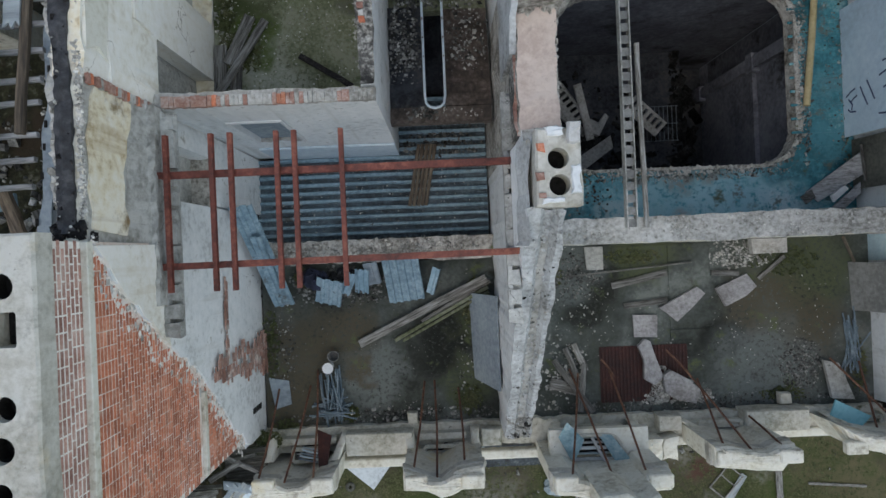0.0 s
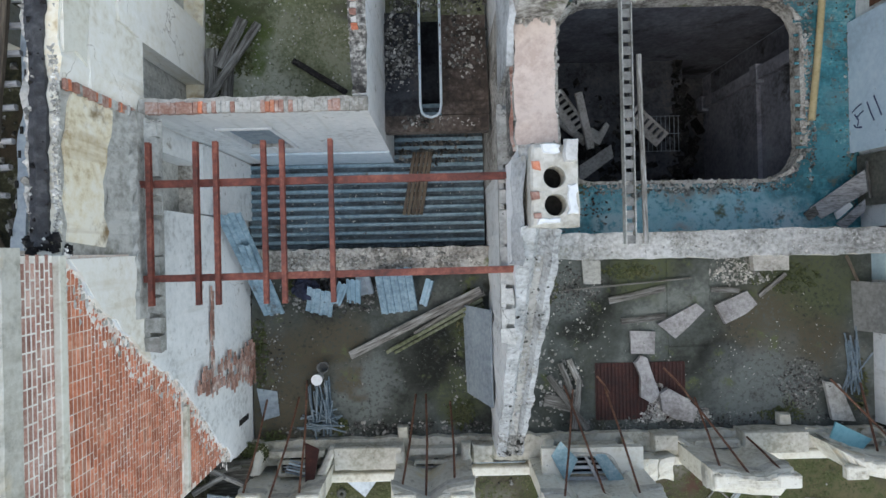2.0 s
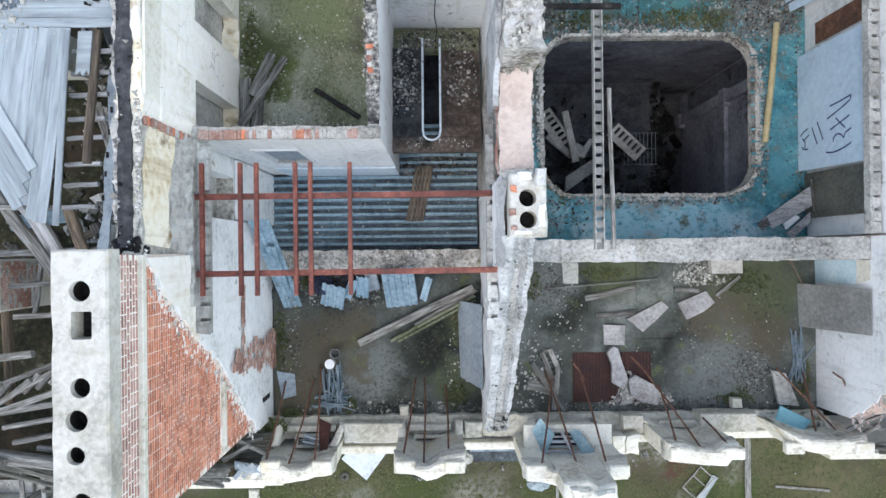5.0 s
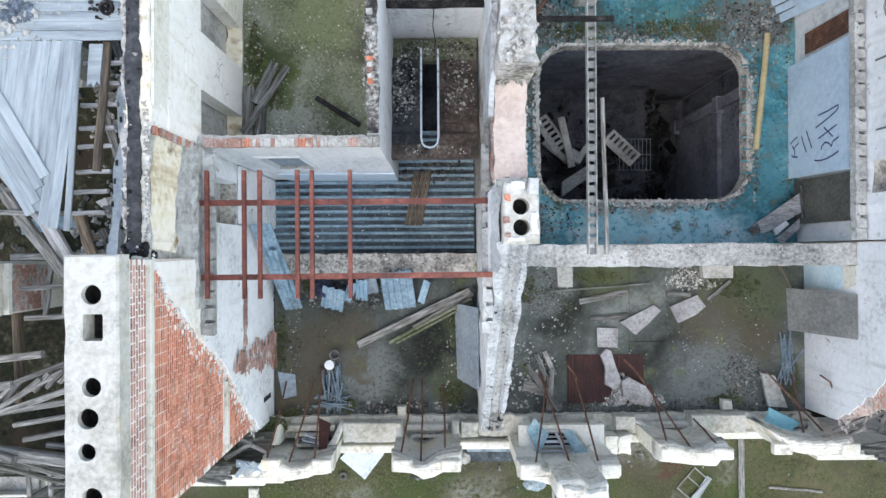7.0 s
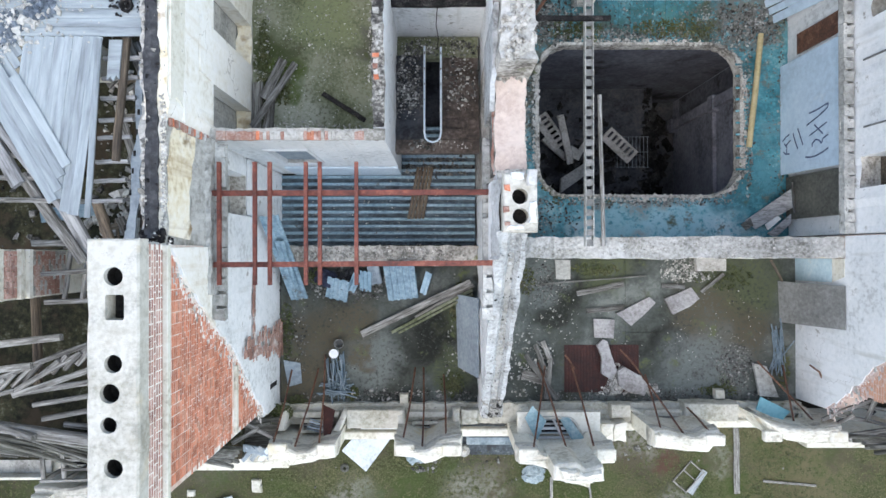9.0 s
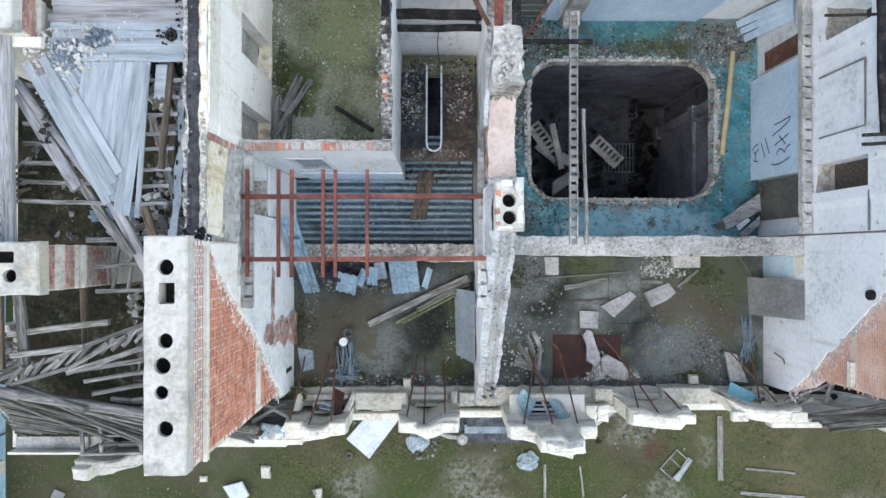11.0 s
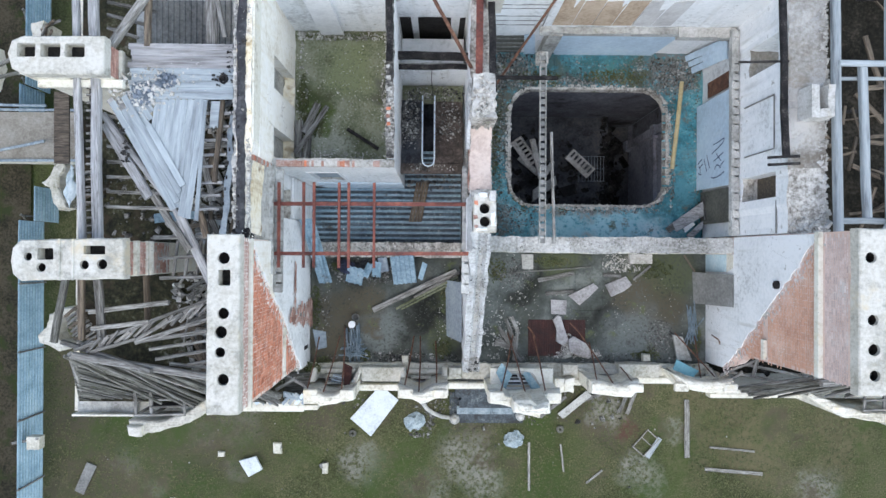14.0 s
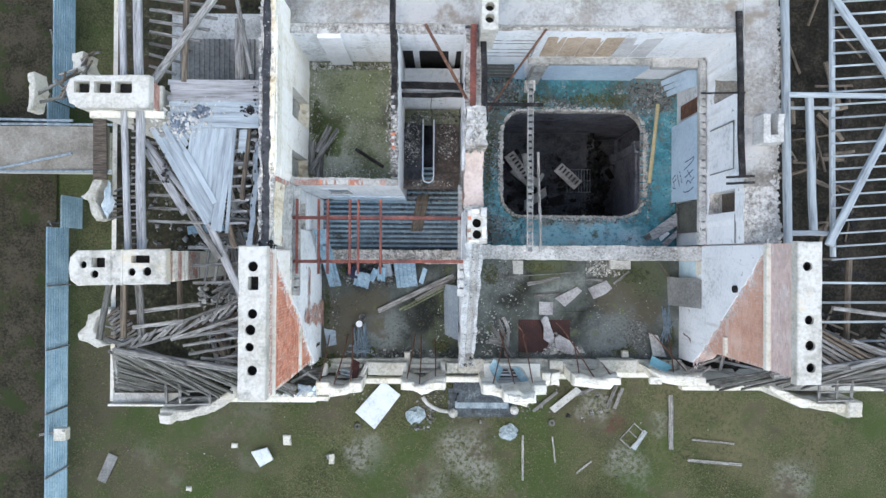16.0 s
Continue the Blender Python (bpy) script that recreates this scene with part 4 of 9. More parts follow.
# ---- central spine wall ----
wall(block("wall_spine", 1.57, 2.16, -4.12, 0.86, GZ, lambda x, y: 1.35 + (y + 4.12) * 1.06 - (0.22 if abs(x - 1.9) < 0.1 else 0.0), [PLASTER, SPINETOP], step=0.1, amp=0.06, edge=0.045, seed=7.0),
     "white plastered gable wall with a sloping broken top")
wall(block("wall_spine", 1.57, 2.16, 0.86, 2.1, GZ, 6.35, [PLASTER, BROKEN], seed=7.5), "white plastered spine wall under the chimney")
wall(block("wall_spine", 1.55, 2.16, 2.1, 3.98, GZ, 6.3, [BROKEN, PINK], step=0.12, amp=0.03, edge=0.035, seed=8.0), "spine wall with a pink plaster top")
wall(block("wall_spine", 1.55, 2.18, 3.98, 5.15, GZ, 7.45, [BROKEN, CAPSTONE], step=0.15, amp=0.09, edge=0.05, seed=9.0), "broken white masonry stub on the spine wall")
wall(block("wall_spine", 1.57, 2.16, 5.15, 8.3, GZ, 5.6, [PLASTER, BROKEN], seed=9.5), "plastered spine wall under charred beams")

# ---- cross walls ----
wall(block("wall_cross", -4.3, 1.57, 0.08, 0.66, GZ, 0.35, [CONCRETE, BROKEN], step=0.14, amp=0.07, edge=0.05, seed=11.0), "low broken cross wall strewn with rubble")
wall(block("wall_cross", 2.16, 11.15, 0.3, 0.86, GZ, 2.28, [CREAM, CROSSTOP], step=0.13, amp=0.045, edge=0.04, seed=12.0), "thick cross wall with a pale broken top")
for x0, x1, z0, z1 in ((-4.42, -3.7, -0.4, 5.4), (-3.7, -2.62, -0.4, 2.02), (-3.7, -2.62, 4.15, 5.4), (-2.62, -0.72, -0.4, 5.4)):
    wall(block("wall_hall", x0, x1, 2.88, 3.12, z0, z1, [PLASTER, CAPSTONE], step=0.13, amp=0.03, seed=13.0), "white plastered hall wall with a broken brick top")
wall(slab("dado", -3.9, -0.72, 2.82, 2.877, -0.3, 1.3, PALEBOARD), "pale blue dado along the hall wall", "trim")
d = empty("door_1", -3.16, 2.95, 2.02, "closed grey door in a white frame in the hall wall", "door", "", "structure")
slab("door_leaf", -3.63, -2.69, 2.96, 3.0, 2.04, 4.08, GREYDOOR, d)
for q in ((-3.7, -3.63, 2.84, 3.04, 2.02, 4.15), (-2.69, -2.62, 2.84, 3.04, 2.02, 4.15), (-3.63, -2.69, 2.84, 3.04, 4.08, 4.15)):
    slab("door_frame", *q, PAINTWHITE, d)
wall(block("wall_room", -0.98, -0.72, 3.12, 8.1, -0.4, lambda x, y: 5.45 + 0.1 * (y - 3.1), [PLASTER, SCORCHED], step=0.13, amp=0.07, seed=14.0), "plastered partition with a ragged brick top")
wall(block("wall_stair", -0.72, 1.57, 6.42, 6.62, 0.5, 3.6, [PLASTER, CONCRETE], amp=0.03), "white wall closing the stairwell")
wall(block("wall_north", -5.1, 1.57, 8.1, 8.45, GZ, 5.5, [PLASTER, BROKEN], amp=0.05, seed=15.0), "tall white plastered wall with pilasters")
wall(block("wall_north", 2.16, 11.6, 8.32, 8.46, GZ, 5.3, [PLASTER, BROKEN], amp=0.06, seed=16.0), "white plastered wall lined with boards")
wall(block("roof_slab", -5.1, 11.8, 8.45, 13.5, 5.0, 5.55, [CONCRETE, ROOFGRIT], step=0.3, amp=0.07, seed=17.0), "flat roof slab covered in lichen and gravel", "roof")
wall(slab("wall_far", -5.1, 11.8, 13.5, 13.9, GZ, 5.0, CONCRETE), "plain rear wall of the ruin")

# ---- east flank wall ----
for y0, y1, z0, z1 in ((0.9, 2.05, GZ, 5.6), (2.05, 2.9, GZ, 2.85), (2.05, 2.9, 4.95, 5.6), (2.9, 6.3, GZ, 5.6), (6.3, 7.2, GZ, 3.3), (6.3, 7.2, 5.1, 5.6), (7.2, 9.4, GZ, 5.6)):
    wall(block("wall_east", 11.2, 12.35, y0, y1, z0, z1, [PLASTER, BROKEN if y0 < 2.9 else ROOFGRIT], amp=0.07, edge=0.05, seed=21.0), "white plastered flank wall with a broad crumbling top")
flank("wall_east", 11.2, 0.7, [(0.9, GZ), (0.9, 8.46), (-3.08, 8.46), (-3.18, 4.2), (-3.21, 2.45), (-3.9, 1.4), (-3.95, GZ)], PINKMORTAR, "brick chimney wall above the old roof line")
# the plaster below the old roof line, a thin coat on each flank wall


def coat(name, x, poly, t, mat, label):
    """A plaster coat of thickness t on a wall plane at x, its outline given in y and z."""
    n = len(poly)
    vs = [(x, y, z) for y, z in poly] + [(x + t, y, z) for y, z in poly]
    fs = [tuple(range(n)), tuple(range(2 * n - 1, n - 1, -1))] + [(i, n + i, n + (i + 1) % n, (i + 1) % n) for i in range(n)]
    return wall(put(name, mesh(name, vs, fs, mat)), label)


def ragged(pts, seed, amp=0.06, step=0.18):
    r = random.Random(seed)
    out = []
    for (a, b), (c, d) in zip(pts, pts[1:]):
        k = max(1, int(math.hypot(c - a, d - b) / step))
        out += [(a + (c - a) * i / k + r.uniform(-amp, amp), b + (d - b) * i / k + r.uniform(-amp, amp)) for i in range(k)]
    return out + [pts[-1]]


DIAG_W = [(0.6, 7.45), (-0.11, 6.75), (-0.9, 5.6), (-1.95, 3.85), (-3.0, 2.75), (-3.9, 1.6)]
DIAG_E = [(0.9, 7.3), (0.74, 7.05), (-0.32, 5.93), (-1.6, 4.37), (-2.45, 3.35), (-3.2, 2.47), (-3.9, 1.4)]
coat("plaster_coat", -4.45, ragged(DIAG_W, 3) + [(-4.05, 1.3), (-4.05, 0.0), (0.08, 0.0), (0.08, 0.36), (1.38, 0.36), (1.38, 5.3), (0.6, 5.3)], 0.08, PLASTER, "white plaster left under the old roof line")
coat("plaster_coat", -4.45, ragged([(0.6, 7.42), (0.2, 7.05), (-0.11, 6.72), (-0.5, 6.15), (-0.9, 5.58), (-1.1, 5.3), (-0.6, 5.5), (0.0, 5.45), (0.6, 5.5)], 14, 0.04), 0.095, WARMWHITE, "stained white render left under the old roof line")
coat("plaster_coat", -4.45, [(1.42, -0.3), (1.42, 2.88), (2.84, 2.88), (2.84, -0.3)], 0.08, PLASTER, "white plaster below a doorway")
coat("plaster_coat", -4.5, ragged([(0.72, 6.4), (0.95, 6.32), (1.3, 6.45), (1.9, 6.36), (2.4, 6.2), (2.84, 6.05), (2.84, 7.1), (2.3, 7.3), (1.6, 7.34), (0.8, 7.3)], 10, 0.05), 0.035, YELLOW, "yellow stained render left on the upper flank wall")
coat("plaster_coat", -4.46, ragged([(3.26, 7.38), (3.34, 7.08), (3.22, 6.85), (3.4, 6.87), (4.2, 6.76), (5.0, 6.8), (5.9, 6.72), (7.9, 6.78), (8.0, 7.36)], 11, 0.03), 0.05, CREAM, "grey cream scratch coat along the top of the flank wall")
coat("plaster_coat", -4.46, ragged([(2.95, 6.75), (3.18, 6.6), (3.2, 5.3), (3.3, 6.05), (4.4, 6.12), (5.2, 6.05), (6.0, 6.15), (8.0, 6.1), (8.0, 6.7), (5.0, 6.74), (3.6, 6.8)], 12, 0.025), 0.046, WARMWHITE, "layer of flaking white limewash on the flank wall")
coat("plaster_coat", -4.46, ragged([(4.2, 5.95), (4.16, 5.35), (4.7, 5.45), (5.3, 5.3), (5.32, 5.9), (4.8, 6.0)], 13, 0.03), 0.045, WARMWHITE, "layer of flaking white limewash on the flank wall")
coat("plaster_coat", 11.2, ragged(DIAG_E, 4) + [(-3.95, 0.0), (0.28, 0.0), (0.28, 2.3), (0.88, 2.3)], -0.04, PLASTER, "white plaster left under the old roof line")


def brick_face(wallname, x, out, outline, bands, seed, singles, name):
    """Bricks laid in courses on a wall plane; the first ones as pieces, the rest joined."""
    r = random.Random(seed)
    host = empty(wallname, x, -1.7, 5.4, "weathered red brickwork of the chimney wall", "brickwork", "", "structure")
    L, H, D = 0.21, 0.088, 0.004

    def inside(y, z):
        c = False
        for (a, b), (p, q) in zip(outline, outline[1:] + outline[:1]):
            if (b > z) != (q > z) and y < (p - a) * (z - b) / (q - b) + a:
                c = not c
        return c
    hw = {}
    for hl in (L, L / 2):
        for high in (True, False):
            g, e = (0.012, 0.015) if high else (0.008, 0.011)
            v = boxverts(0, D * out, -hl / 2 + g, hl / 2 - g, -H / 2 + e, H / 2 - e)
            f = BOXF if out > 0 else [q[::-1] for q in BOXF]
            hw[hl, high] = (v, f, mesh("brick", v, f, MAUVEBRICK if high else BRICK))
    rest, high, k = [], [], 0
    z = 8.35
    row = 0
    while z > 1.4:
        if not any(a <= z <= b for a, b in bands):
            y = 0.75 + (0 if row % 2 else L / 2)
            while y > -4.3:
                hl = L / 2 if r.random() < 0.02 else L
                if inside(y - hl / 2, z):
                    dx = r.uniform(-0.001, 0.001) * out
                    if k < singles:
                        b = put("brick", hw[hl, z > 7.6][2], host, Matrix.Translation((x + dx, y - hl / 2, z)))
                        k += 1
                    else:
                        (high if z > bands[0][1] else rest).append(([(a + x + dx, c + y - hl / 2, d + z) for a, c, d in hw[hl, z > 7.6][0]], hw[hl, z > 7.6][1]))
                y -= hl
        z -= H
        row += 1
    if rest:
        st = put("brick_courses", mesh("brick_courses", *joined(rest), BRICKS if out > 0 else FARBRICK), host, Matrix.Identity(4))
        st["kind"] = "stuff"
    if high:
        st = put("upper_courses", mesh("upper_courses", *joined(high), PALEPINK), host, Matrix.Identity(4), "faded pink upper courses")
        st["kind"] = "stuff"


def chimney_stack(outline, zc, flues, label, drop=0.34, mat=None):
    """A capped stack: a thick cap pierced by round or square flues, its arris worn, with a sooty lining."""
    cx, cy = sum(p[0] for p in outline) / len(outline), sum(p[1] for p in outline) / len(outline)
    st = empty("chimney_stack", cx, cy, zc - drop, label, "chimney", "chimney stacks")
    mat = mat or CAPWHITE
    ring = []
    for (ax, ay), (bx, by) in zip(outline, outline[1:] + outline[:1]):
        k = max(1, round(math.hypot(bx - ax, by - ay) / 0.3))
        for i in range(k):
            x, y = ax + (bx - ax) * i / k, ay + (by - ay) * i / k
            e = noise.noise_vector(Vector((x * 3, y * 3, zc)))
            ring.append((x + 0.025 * e.x, y + 0.025 * e.y))
    loops = [[(cx + (x - cx) * 1.0 + (0.03 if x < cx else -0.03), y + (0.03 if y < cy else -0.03)) for x, y in ring]]
    for hx, hy, rx, ry in flues:
        n = 20
        lp = []
        for q in range(n):
            an = 2 * math.pi * (q + 0.5) / n
            ca, sa = math.cos(an), math.sin(an)
            lp.append((hx + rx * ca, hy + rx * sa))
        if ry:
            lp = [(hx + sx * rx * u, hy + sy * ry * v) for sx, sy, u, v in ((1, 1, 1, 0.85), (1, 1, 0.9, 1), (-1, 1, 0.9, 1), (-1, 1, 1, 0.85), (-1, -1, 1, 0.85), (-1, -1, 0.9, 1), (1, -1, 0.9, 1), (1, -1, 1, 0.85))]
        loops.append(lp)
    flat = [p for lp in loops for p in lp]
    tris = geometry.tessellate_polygon([[Vector((x, y, 0)) for x, y in lp] for lp in loops])
    vs = [(x, y, zc + 0.018 * noise.noise(Vector((x * 2.5, y * 2.5, 1)))) for x, y in flat]
    fs, sl = [tuple(t) for t in tris], [0] * len(tris)
    n0, k = len(ring), len(vs)
    vs += [(x, y, zc - 0.035) for x, y in ring] + [(x, y, zc - drop) for x, y in ring]
    for i in range(n0):
        j = (i + 1) % n0
        fs += [(i, j, k + j, k + i), (k + i, k + j, k + n0 + j, k + n0 + i)]
        sl += [0, 0]
    fs.append(tuple(k + n0 + i for i in range(n0)))
    sl.append(0)
    at = n0
    for lp in loops[1:]:
        m, b = len(lp), len(vs)
        vs += [(x, y, zc - 0.1) for x, y in lp] + [(x, y, zc - drop + 0.02) for x, y in lp]
        for i in range(m):
            j = (i + 1) % m
            fs.append((at + i, at + j, b + j, b + i))
            sl.append(0)
        lv = [(x, y, z) for z in (zc - 0.1, zc - drop + 0.02) for x, y in lp]
        lf = [(i, m + i, m + (i + 1) % m, (i + 1) % m) for i in range(m)] + [tuple(m + i for i in range(m))]
        put("flue", mesh("flue", lv, lf, [LEDGE if len(lp) == 8 or zc < 7.5 else SOOTSHADE, SOOTSHADE], [0] * m + [1]), st, Matrix.Identity(4), "sooty flue lining")
        vs = vs[:b + m]
        at += m
    me = mesh("cap", vs, fs, [mat, SOOTSHADE], sl)
    bm = bmesh.new()
    bm.from_mesh(me)
    bmesh.ops.recalc_face_normals(bm, faces=bm.faces[:])
    bm.to_mesh(me), bm.free()
    put("cap", me, st, Matrix.Identity(4), "pale worn cap pierced by sooty flues")
    return st


def rect(x0, x1, y0, y1):
    return [(x0, y0), (x1, y0), (x1, y1), (x0, y1)]


def stripe_shaft(x, y0, y1, bands, bottom):
    """The inner end of a chimney shaft: brick courses and cream bands down its face."""
    g = empty("shaft_face", x, (y0 + y1) / 2, bottom, "red brick and cream bands on the end of a chimney shaft", "brickwork", "", "structure")
    r = random.Random(7)
    for top, low, kind in bands:
        if kind == "cream":
            put("band", mesh("band", boxverts(x, x + 0.09, y0 - 0.03, y1 + 0.03, low, top), BOXF, CREAM), g, Matrix.Identity(4), "cream stone band")
            continue
        z, row = top, 0
        while z - 0.07 > low:
            y = y0 + (0 if row % 2 else -0.1)
            while y < y1:
                a, b = max(y, y0), min(y + 0.2, y1)
                if b - a > 0.03:
                    put("brick", mesh("brick", boxverts(x, x + 0.03 + r.uniform(0, 0.012), a + 0.005, b - 0.005, z - 0.063, z - 0.004), BOXF, MAUVEBRICK if low > 6.4 else BAREBRICK if r.random() < 0.6 else CAPSTONE), g, Matrix.Identity(4))
                y += 0.205
            z -= 0.07
            row += 1


OUT_W = [(0.55, 8.45), (0.6, 7.5), (-0.11, 6.85), (-0.9, 5.7), (-1.95, 3.95), (-3.0, 2.85), (-3.85, 1.75), (-3.85, 8.45)]
OUT_E = [(0.88, 8.45), (0.85, 7.3), (0.74, 7.15), (-0.32, 6.03), (-1.6, 4.47), (-2.45, 3.45), (-3.15, 2.6), (-3.16, 4.3), (-3.06, 8.45)]
chimney_stack(rect(-5.12, -4.3, -3.8, 0.7), 8.8, [(-4.7, 0.11, 0.15, 0), (-4.68, -0.38, 0.15, 0.2), (-4.7, -1.27, 0.145, 0), (-4.76, -1.74, 0.155, 0), (-4.78, -2.24, 0.13, 0), (-4.7, -2.92, 0.15, 0)],
              "long pale chimney cap with six flues on the brick flank wall")
chimney_stack(rect(11.2, 11.93, -3.25, 0.95), 8.8, [(11.5, 0.22, 0.14, 0), (11.55, -1.35, 0.14, 0), (11.58, -2.1, 0.15, 0), (11.6, -2.75, 0.14, 0)],
              "long pale chimney cap with four flues on the far flank wall")
chimney_stack(rect(1.6, 2.22, 0.84, 1.9), 7.4, [(1.9, 1.49, 0.145, 0), (1.91, 1.13, 0.145, 0)], "squat white chimney with two round flues on the spine wall")
tagged(block("chimney_body", 1.66, 2.16, 0.9, 1.84, 6.3, 7.03, [CAPWHITE, CAPWHITE], amp=0.01), "whitewashed masonry under the squat chimney", "masonry", "", "structure")
for x0, x1, y0, y1, mt, lb in ((1.61, 1.72, 1.58, 1.7, BRICK, "orange brick bedded in the squat chimney top"), (1.6, 1.7, 1.2, 1.3, BAREBRICK, "faded brick bedded in the squat chimney top"), (1.61, 1.71, 0.95, 1.05, BAREBRICK, "faded brick bedded in the squat chimney top"),
                               (2.02, 2.2, 1.68, 1.98, CAPSTONE, "white stone loose on the squat chimney"), (1.74, 1.98, 1.78, 1.92, PLASTER, "white plaster lump on the squat chimney"), (2.06, 2.2, 1.0, 1.4, PLASTER, "white plaster patch on the squat chimney"), (1.66, 1.98, 0.88, 0.97, PLASTER, "white plaster patch on the squat chimney")):
    tagged(rough_prism("chimney_brick", rect(x0, x1, y0, y1), 7.34, 7.44 + 0.06 * (mt is CAPSTONE), [mt, mt], None, 0.018, int(100 * y0), 0.08, inset=0.02), lb, "brick", "chimney bricks")
wall(block("wall_spine", 1.47, 1.6, 0.3, 1.9, 5.52, lambda x, y: 5.9 + 4.0 * (x - 1.47) + 0.25 * (y - 0.3), [PLASTER, SPINETOP], step=0.1, amp=0.05, edge=0.04, seed=71.0), "bulging white plaster beside the squat chimney")
wall(block("wall_spine", 1.5, 1.57, 2.02, 3.35, 5.5, 6.12, [SCORCHED, BAREBRICK], step=0.08, amp=0.06, edge=0.03, seed=72.0), "scorched dark brick edge of the spine wall")
wall(block("wall_spine", 1.46, 1.55, 3.3, 5.1, 4.6, lambda x, y: 6.2 + 0.5 * (y - 3.3), [SPINETOP, SPINETOP], step=0.12, amp=0.06, edge=0.03, seed=73.0), "peeling white plaster on the spine wall")
tagged(bar("gutter", (1.9, -4.08, 1.27), (1.9, 0.8, 6.3), 0.16, 0.05, ROUGHGREY, wear=0.08, segs=20), "grey cement channel along the sloping wall top", "channel")
chimney_stack(rect(2.0, 2.55, 7.6, 8.65), 7.4, [(2.27, 8.32, 0.15, 0), (2.27, 7.95, 0.15, 0)], "white chimney with two round flues by the rear wall")
wall(block("chimney_body", 2.04, 2.5, 7.64, 8.6, 5.3, 7.03, [CAPWHITE, CAPWHITE], amp=0.01), "white masonry under the rear chimney", "masonry")
chimney_stack([(-10.2, -0.52), (-7.53, -0.46), (-7.54, 0.61), (-10.21, 0.54), (-10.42, 0.35), (-10.48, 0.0), (-10.42, -0.35)], 8.1,
              [(-10.02, 0.11, 0.11, 0), (-9.57, 0.18, 0.21, 0.15), (-9.68, -0.17, 0.12, 0), (-8.3, 0.29, 0.28, 0.115), (-8.56, -0.1, 0.12, 0), (-8.1, -0.08, 0.135, 0)],
              "pale chimney cap with round and square flues over the ruined wing")
wall(block("chimney_body", -10.3, -7.65, -0.4, 0.54, 2.3, 7.74, [CREAM, CREAM], amp=0.01), "tall chimney shaft with brick banding", "masonry")
for x in (-9.2, -8.85):
    tagged(slab("cap_rib", x - 0.03, x + 0.03, -0.5, 0.58, 8.08, 8.14, CAPWHITE), "low rounded rib across the chimney cap", "rib", "cap ribs")
stripe_shaft(-7.64, -0.38, 0.52, [(7.74, 7.42, "brick"), (7.4, 7.2, "cream"), (7.18, 6.75, "brick"), (6.73, 6.66, "cream"), (6.64, 6.5, "brick"), (6.48, 6.38, "cream"), (6.36, 5.2, "brick")], 2.3)
chimney_stack([(-10.2, 4.87), (-8.1, 4.87), (-8.1, 5.88), (-10.2, 5.86), (-10.5, 5.75), (-10.62, 5.4), (-10.5, 5.0)], 8.1,
              [(-10.12, 5.49, 0.24, 0.18), (-9.49, 5.49, 0.26, 0.18), (-8.86, 5.49, 0.26, 0.18)], "cream chimney with three square flues over the ruined wing")
wall(block("chimney_body", -10.5, -8.2, 4.95, 5.78, 2.3, 7.74, [CREAM, CREAM], amp=0.01), "tall cream chimney shaft", "masonry")
stripe_shaft(-8.19, 4.97, 5.76, [(7.74, 7.2, "brick"), (7.18, 7.0, "cream")], 2.3)
wall(slab("chimney_plinth", -10.3, -7.98, 4.72, 4.94, 7.2, 7.36, CREAM), "cream stone band along the chimney shaft", "trim")
for x0, x1, y0, y1, z0, z1 in ((-4.42, -4.32, -3.9, 0.62, 7.58, 7.72), (-4.42, -4.34, -3.8, -2.2, 3.86, 4.0)):
    wall(slab("string_course", x0, x1, y0, y1, z0, z1, CREAM), "cream stone band across the brick wall", "trim")
for x0, x1, y0, y1, z0, z1 in ((11.06, 11.2, -3.1, 0.92, 7.15, 7.36), (11.08, 11.2, -3.1, -2.45, 4.3, 4.48)):
    wall(slab("string_course", x0, x1, y0, y1, z0, z1, CREAM), "cream stone band across the brick wall", "trim")

# ---- plain outer walls of the wings and the front ----
wall(slab("wall_wing_west", -13.0, -12.6, -5.3, 15.0, GZ, 0.9, CREAM), "cream rendered outer wall of the ruined wing")
wall(slab("wall_wing_front", -13.0, -4.4, -5.75, -5.3, GZ, 0.9, CREAM), "cream rendered front of the ruined wing")
wall(slab("wall_wing_rear", -13.0, -5.4, 15.0, 15.4, GZ, 4.5, CREAM), "plain rear wall of the ruined wing")
wall(slab("wall_wing_front", 11.2, 24.6, -5.15, -4.8, GZ, 0.9, CREAM), "cream rendered front of the far wing")
wall(slab("wall_wing_east", 24.6, 25.0, -5.15, 15.4, GZ, 0.9, CREAM), "cream rendered outer wall of the far wing")
wall(slab("wall_wing_rear", 11.8, 24.6, 15.0, 15.4, GZ, 4.5, CREAM), "plain rear wall of the far wing")
wall(block("wall_front", -4.4, 11.2, -4.62, -4.02, GZ, 0.22, [CREAM, LEDGE], step=0.15, amp=0.05, edge=0.05, seed=31.0), "cream front wall with a broken parapet")


# ---- red steel grillage over the open bay ----
def steel_beam(name, p, q, w, h, parent=None):
    """A rolled I-section: two flanges and a web, along p to q."""
    L = (Vector(q) - Vector(p)).length
    t = 0.018
    parts = [(boxverts(-L / 2, L / 2, -w / 2, w / 2, h / 2 - t, h / 2), BOXF), (boxverts(-L / 2, L / 2, -w / 2, w / 2, -h / 2, -h / 2 + t), BOXF),
             (boxverts(-L / 2, L / 2, -0.012, 0.012, -h / 2 + t, h / 2 - t), BOXF)]
    return put(name, mesh(name, *joined(parts), RUSTRED), parent, along(p, q))


